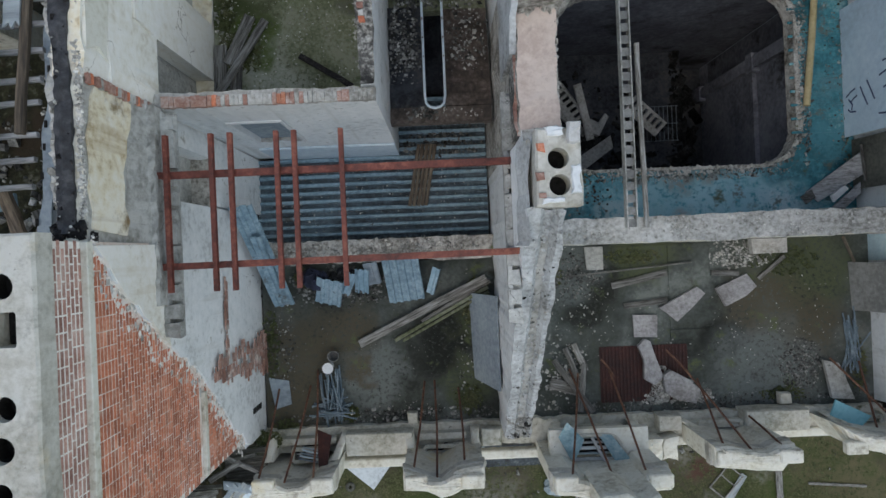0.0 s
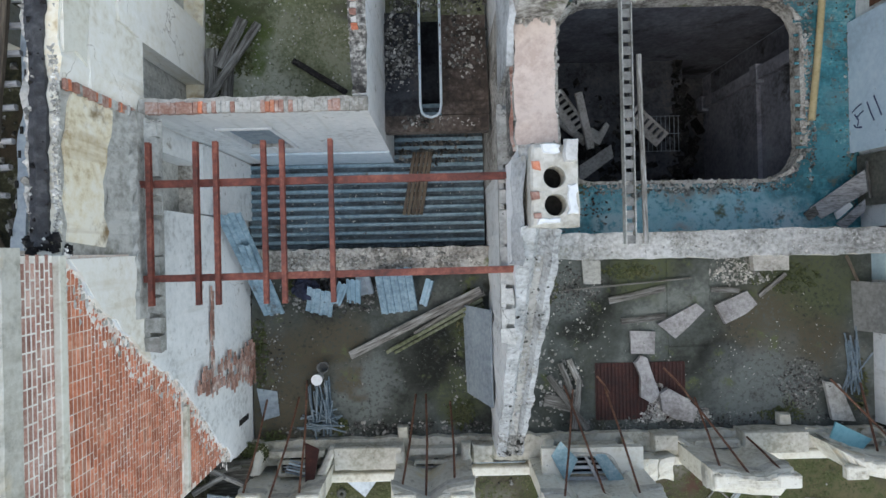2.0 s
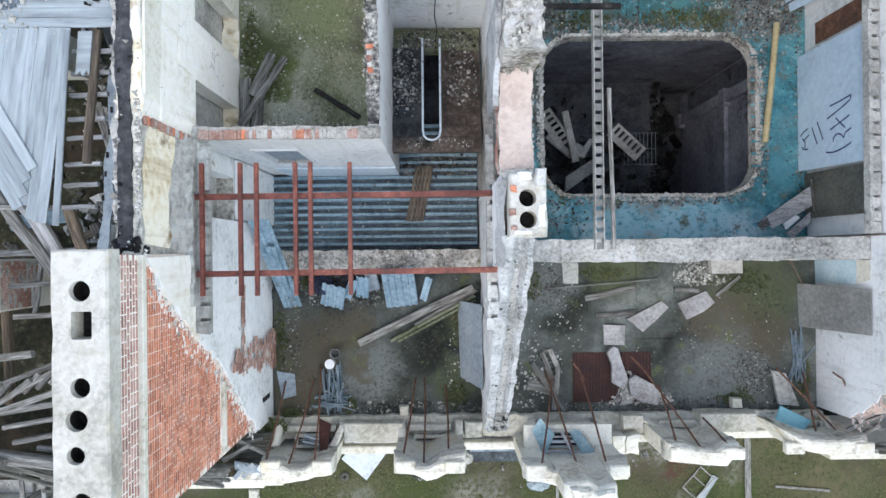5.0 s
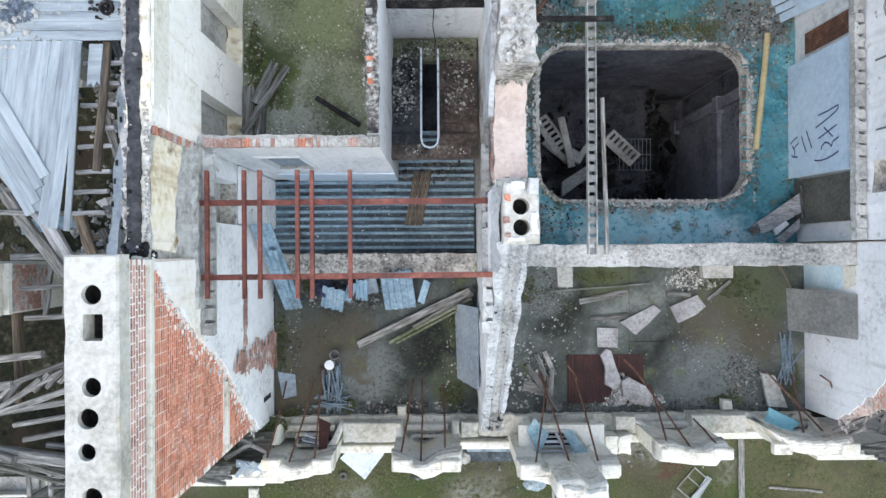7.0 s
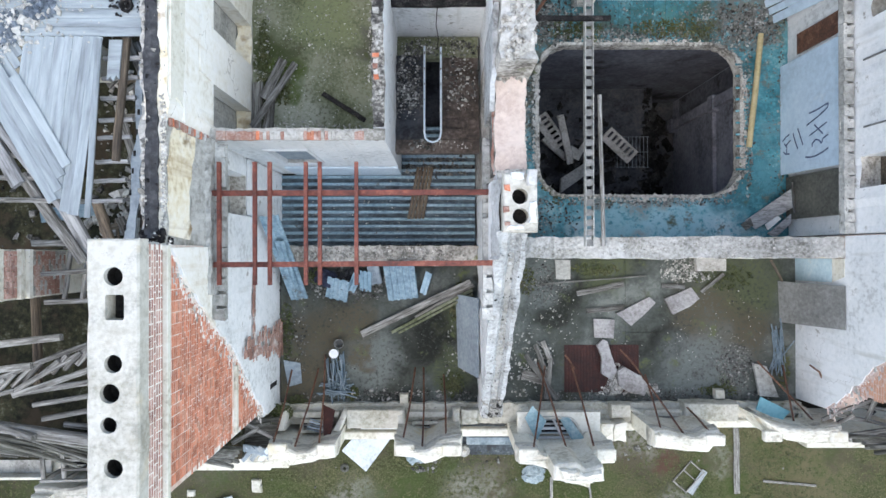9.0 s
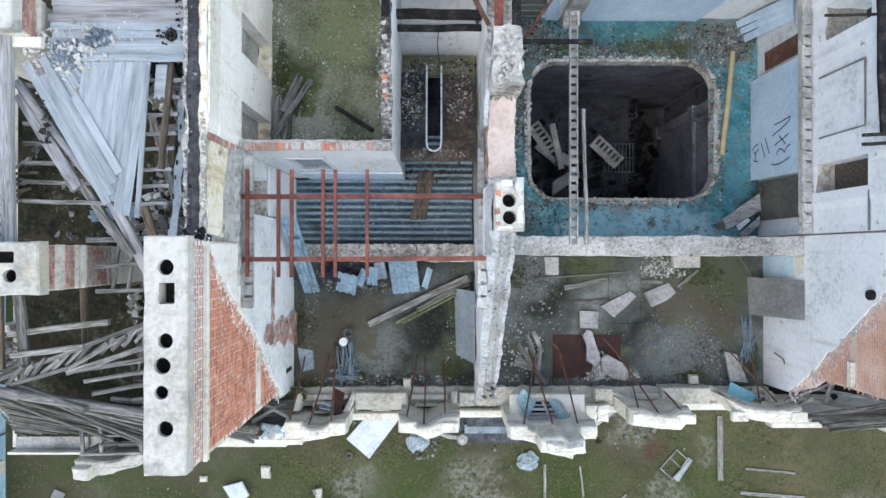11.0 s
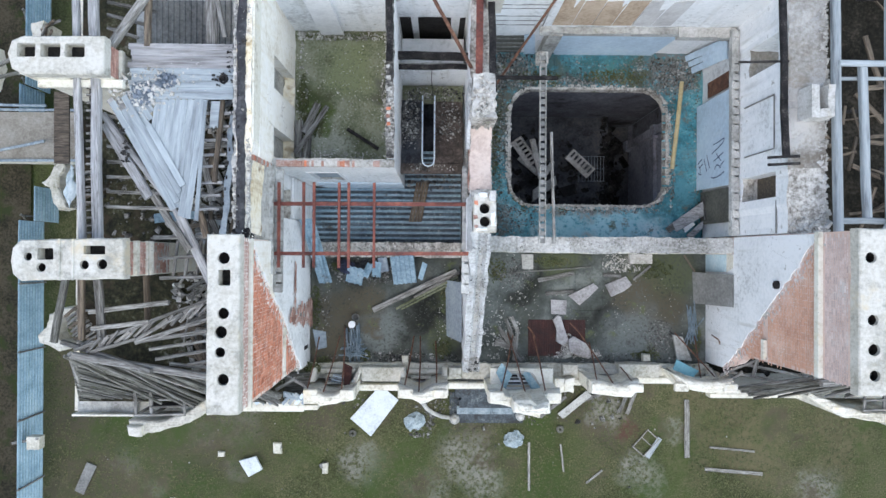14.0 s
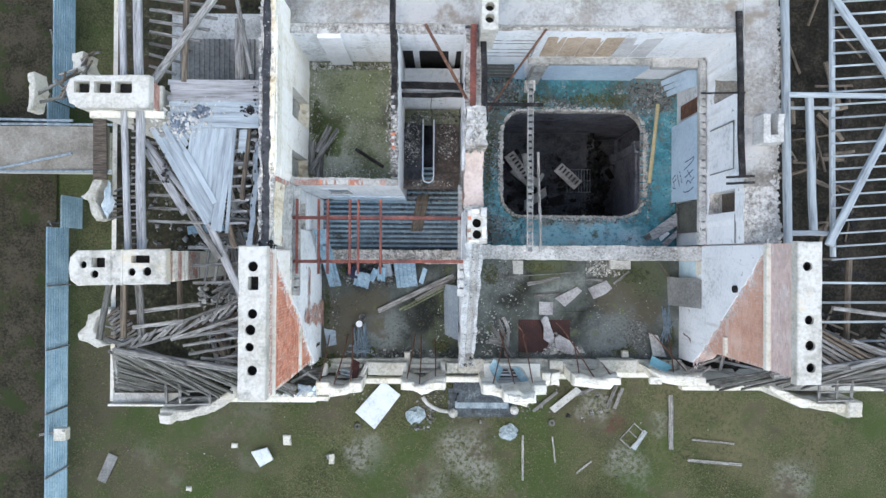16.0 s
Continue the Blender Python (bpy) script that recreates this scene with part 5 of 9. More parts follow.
for p, q in (((-4.56, 1.72, 5.58), (1.6, 1.74, 5.56)), ((-4.5, 0.22, 5.58), (1.66, 0.25, 5.56))):
    tagged(steel_beam("steel_beam", p, q, 0.11, 0.13), "red oxide steel girder spanning the open bay between walls", "steel beam", "main girders")
for x in (-4.14, -3.4, -3.09, -2.34, -2.05, -1.29):
    tagged(steel_beam("steel_beam", (x, 2.36, 5.71), (x, -0.2, 5.7), 0.075, 0.09), "red oxide steel joist laid across the girders", "steel beam", "cross joists")


# ---- corrugated floor of the open bay ----
k = 0
for x0, w, y0, y1 in ((-4.34, 2.24, 0.68, 2.82), (-2.1, 1.4, 0.68, 2.82), (-0.72, 2.25, 0.68, 4.3)):
    k += 1
    tagged(sheet("corrugated_sheet", y1 - y0, w + 0.08, BLUESHEET, pose(x0 + w / 2 - 0.05, (y0 + y1) / 2, -0.3 + 0.006 * k, 0, 0, 90), pitch=0.215, depth=0.075, bend=0.03, seed=k, valley_mat=VALLEYDARK),
           "dirty blue ribbed steel sheet laid as decking", "metal sheet", "deck sheets")
for i in range(5):
    x = -0.5 + 0.105 * i
    tagged(bar("board", (x, 1.48, -0.14 + 0.01 * (i % 2)), (x + 0.3, 3.05, -0.12), 0.09, 0.03, DARKWOOD), "damp brown board lying on the steel decking", "board", "boards on the deck")


def lean_sheet(p0, p1, p2, mat, label, pitch=0.2, seed=1, bend=0.03):
    """A ribbed sheet with one corner at p0, its width towards p1 and its length towards p2."""
    a, b, c = Vector(p0), Vector(p1), Vector(p2)
    x = (b - a).normalized()
    y = (c - a)
    y = (y - x * y.dot(x)).normalized()
    z = x.cross(y)
    m = Matrix((x, y, z)).transposed().to_4x4()
    w, l = (b - a).length, (c - a).length
    return tagged(sheet("corrugated_sheet", w, l, mat, Matrix.Translation(a + x * w / 2 + y * l / 2) @ m, pitch, 0.04, bend=bend, seed=seed), label, "metal sheet")


lean_sheet((-1.1, -0.97, 0.06), (-0.2, -0.87, 0.05), (-1.45, 0.06, 0.66), BLUESHEET, "blue ribbed steel sheet leaning on the low wall", seed=4)
lean_sheet((-3.0, -0.86, 0.05), (-2.36, -1.04, 0.05), (-3.34, -0.2, 0.45), BLUESHEET, "bent blue ribbed steel sheet leaning on the low wall", seed=5, bend=0.06)
lean_sheet((-1.97, -0.68, 0.05), (-1.62, -0.72, 0.05), (-2.12, -0.06, 0.45), FENCEBLUE, "pale striped ribbed sheet leaning on the low wall", pitch=0.12, seed=6, bend=0.04)
lean_sheet((-2.36, -0.62, 0.08), (-2.12, -0.74, 0.06), (-2.62, 0.0, 0.5), FENCEBLUE, "faded torn ribbed sheet in the scrap by the low wall", pitch=0.12, seed=17, bend=0.06)
lean_sheet((-1.62, -0.5, 0.1), (-1.28, -0.42, 0.06), (-1.7, 0.04, 0.5), GREYDOOR, "dull grey ribbed sheet behind a blue one", pitch=0.34, seed=16, bend=0.03)
lean_sheet((-4.0, -0.93, 0.12), (-3.5, -0.86, 0.1), (-4.36, 1.38, 2.65), BLUESHEET, "long blue ribbed sheet slumped against the flank wall", pitch=0.24, seed=7, bend=0.03)
lean_sheet((-3.92, -0.55, 0.64), (-3.68, -0.52, 0.62), (-4.12, 0.75, 2.1), BLUESHEET, "narrow blue channel lying on a slumped sheet", pitch=0.28, seed=9, bend=0.01)
lean_sheet((-0.16, -0.72, 0.05), (0.04, -0.78, 0.05), (-0.12, -0.06, 0.5), FENCEBLUE, "faded blue scrap sheet propped on the low wall", pitch=0.4, seed=8, bend=0.04)
for p, q, w, h, mt, lb in (((-1.9, -1.98, 0.1), (1.35, -0.42, 0.25), 0.2, 0.07, TIMBER, "long grey plank lying on the muddy floor"),
                           ((-1.0, -1.93, 0.08), (1.4, -0.66, 0.2), 0.09, 0.06, MOSS, "mossy green batten lying beside a plank"),
                           ((-0.8, -1.95, 0.06), (1.42, -0.78, 0.15), 0.07, 0.05, MOSS, "mossy green batten lying beside a plank"),
                           ((-0.3, -1.5, 0.05), (1.45, -0.5, 0.12), 0.12, 0.05, TIMBER, "grey plank lying on the muddy floor")):
    tagged(bar("plank", p, q, w, h, mt), lb, "plank", "planks on the floor")


def bucket(x, y):
    b = empty("bucket", x, y, 0, "white plastic lidded bucket standing on the muddy floor", "bucket")
    n = 20
    vs, fs = [], []
    for r, z in ((0.1, 0.0), (0.125, 0.3), (0.13, 0.34)):
        vs += [(r * math.cos(2 * math.pi * i / n), r * math.sin(2 * math.pi * i / n), z) for i in range(n)]
    for j in range(2):
        for i in range(n):
            fs.append((j * n + i, j * n + (i + 1) % n, j * n + n + (i + 1) % n, j * n + n + i))
    fs.append(tuple(range(n - 1, -1, -1)))
    put("body", mesh("body", vs, fs, PAINTWHITE), b)
    vs = [(0.137 * math.cos(2 * math.pi * i / n), 0.137 * math.sin(2 * math.pi * i / n), z) for z in (0.335, 0.365) for i in range(n)]
    fs = [(i, (i + 1) % n, n + (i + 1) % n, n + i) for i in range(n)] + [tuple(range(n - 1, -1, -1)), tuple(range(n, 2 * n))]
    put("lid", mesh("lid", vs, fs, PAINTWHITE), b)


bucket(-2.69, -2.52)


def open_bucket(x, y):
    """A dented grey pail with a thin rim and a hollow inside."""
    n = 18
    vs, fs = [], []
    for r, z in ((0.1, 0.0), (0.14, 0.28), (0.148, 0.285), (0.13, 0.28), (0.1, 0.03)):
        vs += [(r * math.cos(2 * math.pi * i / n), r * 0.94 * math.sin(2 * math.pi * i / n), z) for i in range(n)]
    for j in range(4):
        fs += [(j * n + i, j * n + (i + 1) % n, j * n + n + (i + 1) % n, j * n + n + i) for i in range(n)]
    fs += [tuple(range(n - 1, -1, -1)), tuple(range(4 * n, 5 * n))]
    tagged(put("bucket", mesh("bucket", vs, fs, GREYBOARD), at=Matrix.Translation((x, y, 0.0))), "dirty grey open pail beside a white bucket", "bucket")


open_bucket(-2.56, -2.24)


def tube_pile(name, x, y, z, n, sx, sy, length, label, seed, turn):
    r = random.Random(seed)
    p = empty(name, x, y, z, label, "metal tubes")
    for i in range(n):
        a = radians(turn + r.gauss(0, 15 if i % 5 < 2 else 10) + (88 if i % 5 < 2 and x < 5 else 0))
        l = length * r.uniform(0.6, 1.0) * (0.85 if i % 5 < 2 else 1)
        cx, cy, cz = x + r.uniform(-sx, sx), y + (r.uniform(-1.3, -0.3) if i % 5 < 2 and x < 5 else r.uniform(-0.6, 1.0)) * sy, z + 0.03 + 0.03 * (i // 5)
        d = Vector((math.cos(a), math.sin(a), r.uniform(-0.04, 0.04))) * l / 2
        rod("tube", [Vector((cx, cy, cz)) - d, Vector((cx, cy, cz)) + d], 0.022, TUBESTEEL, p, 6)


tube_pile("tube_pile", -2.68, -3.3, 0.0, 44, 0.26, 0.34, 1.1, "dense heap of blue grey steel frame tubes on the muddy floor", 11, 95)
tube_pile("tube_pile", 10.62, -2.5, 0.0, 20, 0.14, 0.3, 1.5, "heap of grey steel frame tubes beside the wall", 12, 90)

def board(name, corners, t, mat, label, cat="board", group=""):
    """A flat board of thickness t on four corners in space."""
    a, b, c, d = (Vector(q) for q in corners)
    n = (b - a).cross(d - a).normalized()
    vs = [tuple(q) for q in (a, b, c, d)] + [tuple(q + n * t) for q in (a, b, c, d)]
    return tagged(put(name, mesh(name, vs, BOXF, mat)), label, cat, group)


board("door_leaf", ((1.02, -2.98, 0.01), (0.95, -0.8, 0.01), (1.53, -0.82, 1.3), (1.53, -3.05, 1.3)), -0.045, GREYDOOR, "grey blue door leaf leaning on the spine wall", "door")
board("wall_board", ((10.98, 6.16, -0.4), (10.98, 2.82, -0.4), (11.08, 2.78, 2.36), (11.08, 6.2, 2.36)), 0.03, BLUEBOARD, "light blue board with spray painted letters against the wall", "board")
board("panel", ((10.62, -0.42, 0.01), (10.68, -1.66, 0.01), (11.1, -1.6, 2.36), (11.1, -0.45, 2.36)), -0.03, GREYBOARD, "dark grey panel leaning on the plaster wall", "panel")
board("wall_board", ((5.2, 8.22, -0.4), (9.12, 8.22, -0.4), (9.5, 8.27, 2.1), (4.72, 8.27, 2.1)), -0.025, BLUEBOARD, "light blue board along the rear wall", "board")
for i in range(6):
    x = 4.58 + 0.7 * i
    board("lining_board", ((x, 8.29, 2.62), (x + 0.67, 8.29, 2.6 + 0.04 * (i % 2)), (x + 0.68, 8.31, 4.72), (x + 0.02, 8.31, 4.7 - 0.06 * (i % 3))), -0.02, BROWNBOARD if i < 4 else GREYLINING, "bare brown lining board on the rear wall" if i < 4 else "pale grey lining board on the rear wall", "board", "lining boards")
wall(block("wall_ledge", 4.2, 9.1, 8.06, 8.32, 2.2, 2.45, [CONCRETE, ROUGHGREY], step=0.14, amp=0.05, edge=0.05, seed=44.0), "rubble ledge along the rear wall", "wall ledge")
# thin olive sheet coloured for the dark inside of the doorway
wall(slab("opening_back", 2.5, 3.85, 8.3, 8.315, -0.4, 1.5, OLIVE), "dark olive sheet for the shade of a doorway in the rear wall", "doorway")
for i in range(4):
    wall(slab("door_rail", 2.55, 3.8, 8.285, 8.3, -0.2 + 0.45 * i, -0.12 + 0.45 * i, GREYBOARD, bev=0), "grey rail across the dark doorway sheet", "trim")
board("wall_board", ((4.0, 8.24, -0.4), (4.45, 8.24, -0.4), (4.12, 8.27, 1.7), (3.74, 8.27, 1.65)), -0.025, BLUEBOARD, "narrow light blue panel beside a doorway", "board")
wall(block("pier", 4.5, 5.0, 8.02, 8.3, -0.4, 2.3, [ROUGHGREY, BROKEN], step=0.14, amp=0.04, edge=0.04, seed=45.0), "rough grey pier in the rear wall", "pier")
for z in (2.55, 2.95, 3.35, 4.0, 4.3):
    wall(slab("panel_line", 2.5 - 0.06 * (z - 2.5), 4.25, 8.3, 8.318, z, z + 0.035, GREYBOARD, bev=0), "thin dark joint across the white rear wall", "trim")
wall(slab("panel_line", 4.25, 4.29, 8.3, 8.318, 2.5, 4.6, GREYBOARD, bev=0), "thin dark joint across the white rear wall", "trim")
for k, (y0, y1) in enumerate(((8.2, 7.98), (7.95, 7.76), (7.73, 7.5))):
    board("lean_panel", ((10.45 + 0.12 * k, y0, -0.38), (10.5 + 0.12 * k, y1, -0.38), (11.1, y1 - 0.1, 1.9), (11.08, y0 - 0.02, 1.86)), -0.03, BLUEBOARD, "light blue panel leaning in the deck corner", "panel", "leaning panels")
wall(block("lintel", 9.1, 11.15, 7.95, 8.3, 2.15, 2.5, [CONCRETE, CAPSTONE], amp=0.03), "broken concrete lintel by the rear wall", "lintel")


def strokes(parent, base, u, v, lines, w, mat):
    """Brush strokes on a board: base point, two directions in its plane, and lines of (u, v) points."""
    base, u, v = Vector(base), Vector(u), Vector(v)
    n = u.cross(v).normalized() * -0.006
    for pts in lines:
        vs, fs = [], []
        for (a, b), (c, d) in zip(pts, pts[1:]):
            e = Vector((c - a, d - b)).normalized() * w / 2
            k = len(vs)
            for x, y in ((a - e.y, b + e.x), (a + e.y, b - e.x), (c + e.y, d - e.x), (c - e.y, d + e.x)):
                vs.append(tuple(base + u * x + v * y + n))
            fs.append((k, k + 1, k + 2, k + 3))
        put("paint_stroke", mesh("paint_stroke", vs, fs, mat), parent, Matrix.Identity(4))


gb = [o for o in scene.objects if o.name == "wall_board"][0]
strokes(gb, (10.949, 2.82, -0.4), (0, 1, 0), (0.036, 0, 1), [
    [(0.37, 1.23), (0.33, 1.47), (0.34, 1.7), (0.4, 2), (0.48, 2.23)],
    [(0.61, 1.53), (0.72, 1.55), (0.8, 1.7), (0.74, 1.86), (0.64, 1.94), (0.77, 2), (0.85, 2.23)],
    [(0.95, 1.41), (1.07, 1.79), (1.19, 2.17)],
    [(1.22, 1.64), (1.06, 1.82), (0.9, 2)],
    [(1.59, 1.41), (1.63, 1.82), (1.7, 2.23), (1.6, 2.21), (1.54, 2.11), (1.39, 1.7), (1.27, 1.29)],
    [(1.27, 0.88), (1.01, 1), (0.74, 1.12)],
    [(1.17, 0.65), (0.9, 0.76), (0.66, 0.88)],
    [(1.01, 0.12), (1.11, 0.29), (1.17, 0.47)],
    [(0.85, 0.29), (0.93, 0.41), (0.98, 0.53)],
    [(0.69, 0.18), (0.61, 0.26), (0.58, 0.47)],
    [(0.95, 0.21), (0.78, 0.35), (0.64, 0.31)]], 0.045, INK)

# openings of the east wall, closed by added coloured panels
# dark olive panel stands for a recess's shade
board("door_panel", ((11.12, 2.74, -0.35), (11.12, 1.45, -0.35), (11.16, 1.45, 2.2), (11.16, 2.72, 2.2)), 0.03, OLIVE, "dark olive panel for the shade of a recess in the flank wall", "panel")
board("door_panel", ((11.14, 6.95, 0.2), (11.14, 6.35, 0.2), (11.17, 6.35, 2.2), (11.17, 6.95, 2.2)), 0.02, RUST, "rusty red panel in a gap of the flank wall", "panel")
wall(slab("opening_back", 11.7, 11.76, 2.07, 2.88, 2.86, 4.93, DARKWOOD), "dark brown backing added behind a high opening", "board")
tagged(bar("plank", (11.02, 2.55, 0.1), (11.06, 1.62, 0.16), 0.07, 0.05, TIMBER), "grey plank slumped against the dark doorway panel", "plank", "dropped boards")

# ---- things on the deck round the opening ----
tagged(rod("pipe", [(10.32, 7.15, -0.32), (10.14, 5.4, -0.31), (9.94, 3.68, -0.32)], 0.085, YELLOWPIPE, sides=12), "long yellowed pipe lying on the teal deck", "pipe")


def perforated_beam():
    b = empty("perforated_beam", 4.15, 3.6, 2.9, "grey perforated beam bridging the opening", "beam")
    y0, y1, x, z = 0.62, 7.15, 4.2, 3.05
    parts = [(boxverts(-0.11, -0.085, y0, y1, -0.1, 0.1), BOXF), (boxverts(0.085, 0.11, y0, y1, -0.1, 0.1), BOXF)]
    put("rail", mesh("rail", *joined(parts[:1]), CONCRETE), b, pose(x, 0, z, 0, 0, 0))
    put("rail", mesh("rail", *joined(parts[1:]), CONCRETE), b, pose(x, 0, z, 0, 0, 0))
    n = 26
    me = mesh("web_plate", boxverts(-0.085, 0.085, 0, (y1 - y0) / n * 0.66, -0.02, 0.02), BOXF, GREYBOARD)
    for i in range(n):
        put("web_plate", me, b, pose(x, y0 + (y1 - y0) * i / n, z + 0.04))
    put("bearing", mesh("bearing", boxverts(-0.2, 0.2, -0.2, 0.2, -0.4, -0.1), BOXF, BROKEN), b, pose(x, 7.05, z))


perforated_beam()
tagged(bar("pole", (4.75, 0.62, 2.35), (4.55, 4.5, 2.75), 0.1, 0.07, TIMBER, wear=0.12), "splintered grey timber lying out over the opening", "timber")
board("lining_board", ((9.83, 1.43, -0.36), (10.13, 1.16, -0.34), (11.08, 1.8, 0.02), (11.08, 2.4, 0.04)), 0.05, PLATEWOOD, "wide bleached grey board dropped on the deck corner", "board", "dropped boards")
board("lining_board", ((10.5, 1.02, -0.34), (10.72, 0.88, -0.34), (11.09, 1.34, -0.1), (11.09, 1.62, -0.1)), 0.05, PLATEWOOD, "bleached grey board dropped on the deck corner", "board", "dropped boards")
board("lining_board", ((9.7, 1.3, -0.38), (9.85, 1.12, -0.38), (10.05, 1.28, -0.3), (9.95, 1.5, -0.3)), 0.04, TIMBER, "short grey board end on the deck corner", "board", "dropped boards")
prism("plaster_slab", [(10.3, 1.28), (10.66, 1.54), (10.76, 1.43), (10.38, 1.14)], -0.1, -0.02, PAINTWHITE, jit=0.02, seed=19)
tagged(bpy.data.objects["plaster_slab"], "white plaster fragment on a dropped board", "fragment")


def balustrade_piece(at, n=6, label="white balustrade section fallen in the room below"):
    """A broken section of balustrade: two rails with flat balusters between."""
    b = empty("balustrade_section", 0, 0, 0, label, "balustrade", "fallen balustrades")
    L = 0.24 * n
    put("rail", mesh("rail", boxverts(-L / 2, L / 2, 0.17, 0.25, -0.06, 0.06, 0.01), BOXF, CAPSTONE), b)
    put("rail", mesh("rail", boxverts(-L / 2, L / 2, -0.32, -0.1, -0.06, 0.06, 0.02), BOXF, CAPSTONE), b)
    me = mesh("baluster", boxverts(-0.055, 0.055, -0.11, 0.18, -0.05, 0.05), BOXF, CAPSTONE)
    for i in range(n + 1):
        put("baluster", me, b, pose(-L / 2 + 0.05 + (L - 0.1) * i / n, 0, 0))
    b.matrix_basis = at
    return b


balustrade_piece(pose(7.41, 4.61, -5.22, 15, 10, -40), 6)
balustrade_piece(pose(4.76, 5.17, -5.33, 25, 12, -52), 6)
tagged(bar("moulding", (5.06, 5.7, -5.01), (5.56, 3.92, -5.54), 0.26, 0.16, CAPSTONE), "fallen white moulding in the room below", "moulding", "fallen mouldings")
tagged(bar("moulding", (4.49, 4.9, -5.54), (5.44, 4.15, -5.75), 0.24, 0.16, CONCRETE), "fallen grey moulding in the room below", "moulding", "fallen mouldings")
prism("slab_piece", [(5.61, 4.61), (5.86, 4.48), (6.13, 4.8), (6.23, 4.65), (5.86, 4.02), (5.54, 4.17)], -5.75, -5.49, CONCRETE, jit=0.03, seed=12)
prism("slab_piece", [(5.19, 2.76), (5.19, 3.33), (6.3, 4.06), (6.38, 3.62)], -5.85, -5.59, CONCRETE, jit=0.03, seed=13)
prism("slab_piece", [(6.49, 3.43), (7.22, 3.64), (7.43, 3.22), (6.7, 3.01)], -5.96, -5.8, PIT, jit=0.05, seed=14)
for o in [o for o in scene.objects if o.name.startswith("slab_piece")]:
    tagged(o, "broken concrete slab fallen into the room below", "fragment", "fallen slabs")


def grate(x, y, z):
    g = empty("grate", x, y, z, "grey steel wire grate on the dark floor below", "grate")
    for i in range(9):
        rod("wire", [(x - 0.65 + 0.15 * i, y - 0.62, z), (x - 0.65 + 0.15 * i, y + 0.62, z)], 0.009, GALV, g, 5)
    for dy in (-0.6, 0.0, 0.6):
        rod("wire", [(x - 0.7, y + dy, z + 0.02), (x + 0.6, y + dy, z + 0.02)], 0.01, GALV, g, 5)


grate(8.12, 4.41, -5.8)
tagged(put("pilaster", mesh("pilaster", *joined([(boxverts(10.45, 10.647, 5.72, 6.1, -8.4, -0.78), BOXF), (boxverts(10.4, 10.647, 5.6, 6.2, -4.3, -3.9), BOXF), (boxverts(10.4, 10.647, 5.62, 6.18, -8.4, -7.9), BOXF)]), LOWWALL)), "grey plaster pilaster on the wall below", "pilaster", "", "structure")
# thin panel on the wall; its dark colour stands for a recess's shade
wall(slab("opening_dark", 10.636, 10.645, 6.12, 6.95, -7.6, -1.6, SHADEDWALL, bev=0), "flat dark panel for the shaded recess beside a pilaster below", "opening")
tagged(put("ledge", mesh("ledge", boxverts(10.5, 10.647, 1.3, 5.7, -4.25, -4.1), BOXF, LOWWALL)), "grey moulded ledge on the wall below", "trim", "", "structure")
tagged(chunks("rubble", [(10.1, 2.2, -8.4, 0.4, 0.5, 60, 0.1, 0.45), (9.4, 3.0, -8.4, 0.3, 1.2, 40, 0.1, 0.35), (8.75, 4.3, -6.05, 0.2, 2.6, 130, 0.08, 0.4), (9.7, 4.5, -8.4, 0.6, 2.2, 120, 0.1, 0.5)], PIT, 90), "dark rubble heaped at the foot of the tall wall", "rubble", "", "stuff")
for x in (6.0, 6.15, 6.7, 7.2, 8.2, 8.4, 8.7):
    tagged(bar("post", (x, 1.65, -6.04), (x, 1.65, -4.7 - 0.4 * (x % 1)), 0.06, 0.06, TIMBER), "thin pale post standing in the room below", "post", "posts below")

# ---- stair with its narrow well ----
def stair():
    s = empty("stair", 0.4, 4.6, 1.6, "dark stair flights strewn with rubble round a narrow well", "stair", "", "structure")
    for side, x0, x1 in ((0, -0.72, 0.05), (1, 0.5, 1.5)):
        for i in range(9):
            y = 3.45 + 0.26 * i
            z = 2.3 - 0.08 * i if side else 2.3 - 0.05 * i
            # left flight takes the shade-darkened floor colour
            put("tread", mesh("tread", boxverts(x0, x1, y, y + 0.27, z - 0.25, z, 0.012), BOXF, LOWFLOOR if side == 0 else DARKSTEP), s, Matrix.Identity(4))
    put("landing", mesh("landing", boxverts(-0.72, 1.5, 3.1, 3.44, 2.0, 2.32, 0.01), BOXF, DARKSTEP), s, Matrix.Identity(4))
    put("landing", mesh("landing", boxverts(-0.72, 1.5, 5.8, 6.4, 1.3, 1.6, 0.01), BOXF, MOSS), s, Matrix.Identity(4))
    pts = [(0.06, 5.75, 2.75), (0.06, 3.5, 3.0)] + [(0.27 - 0.21 * math.cos(a), 3.45 - 0.2 * math.sin(a), 3.0) for a in (0.5, 1.0, 1.57, 2.1, 2.6)] + [(0.48, 3.5, 3.0), (0.48, 5.75, 2.7)]
    rod("handrail", pts, 0.026, PALEBOARD, s, 8, "pale rounded handrail")
    for i in range(6):
        rod("baluster", [(0.06, 3.55 + 0.4 * i, 2.0), (0.06, 3.55 + 0.4 * i, 2.95)], 0.012, RUST, s, 5)
        rod("baluster", [(0.48, 3.55 + 0.4 * i, 2.0), (0.48, 3.55 + 0.4 * i, 2.93)], 0.012, RUST, s, 5)


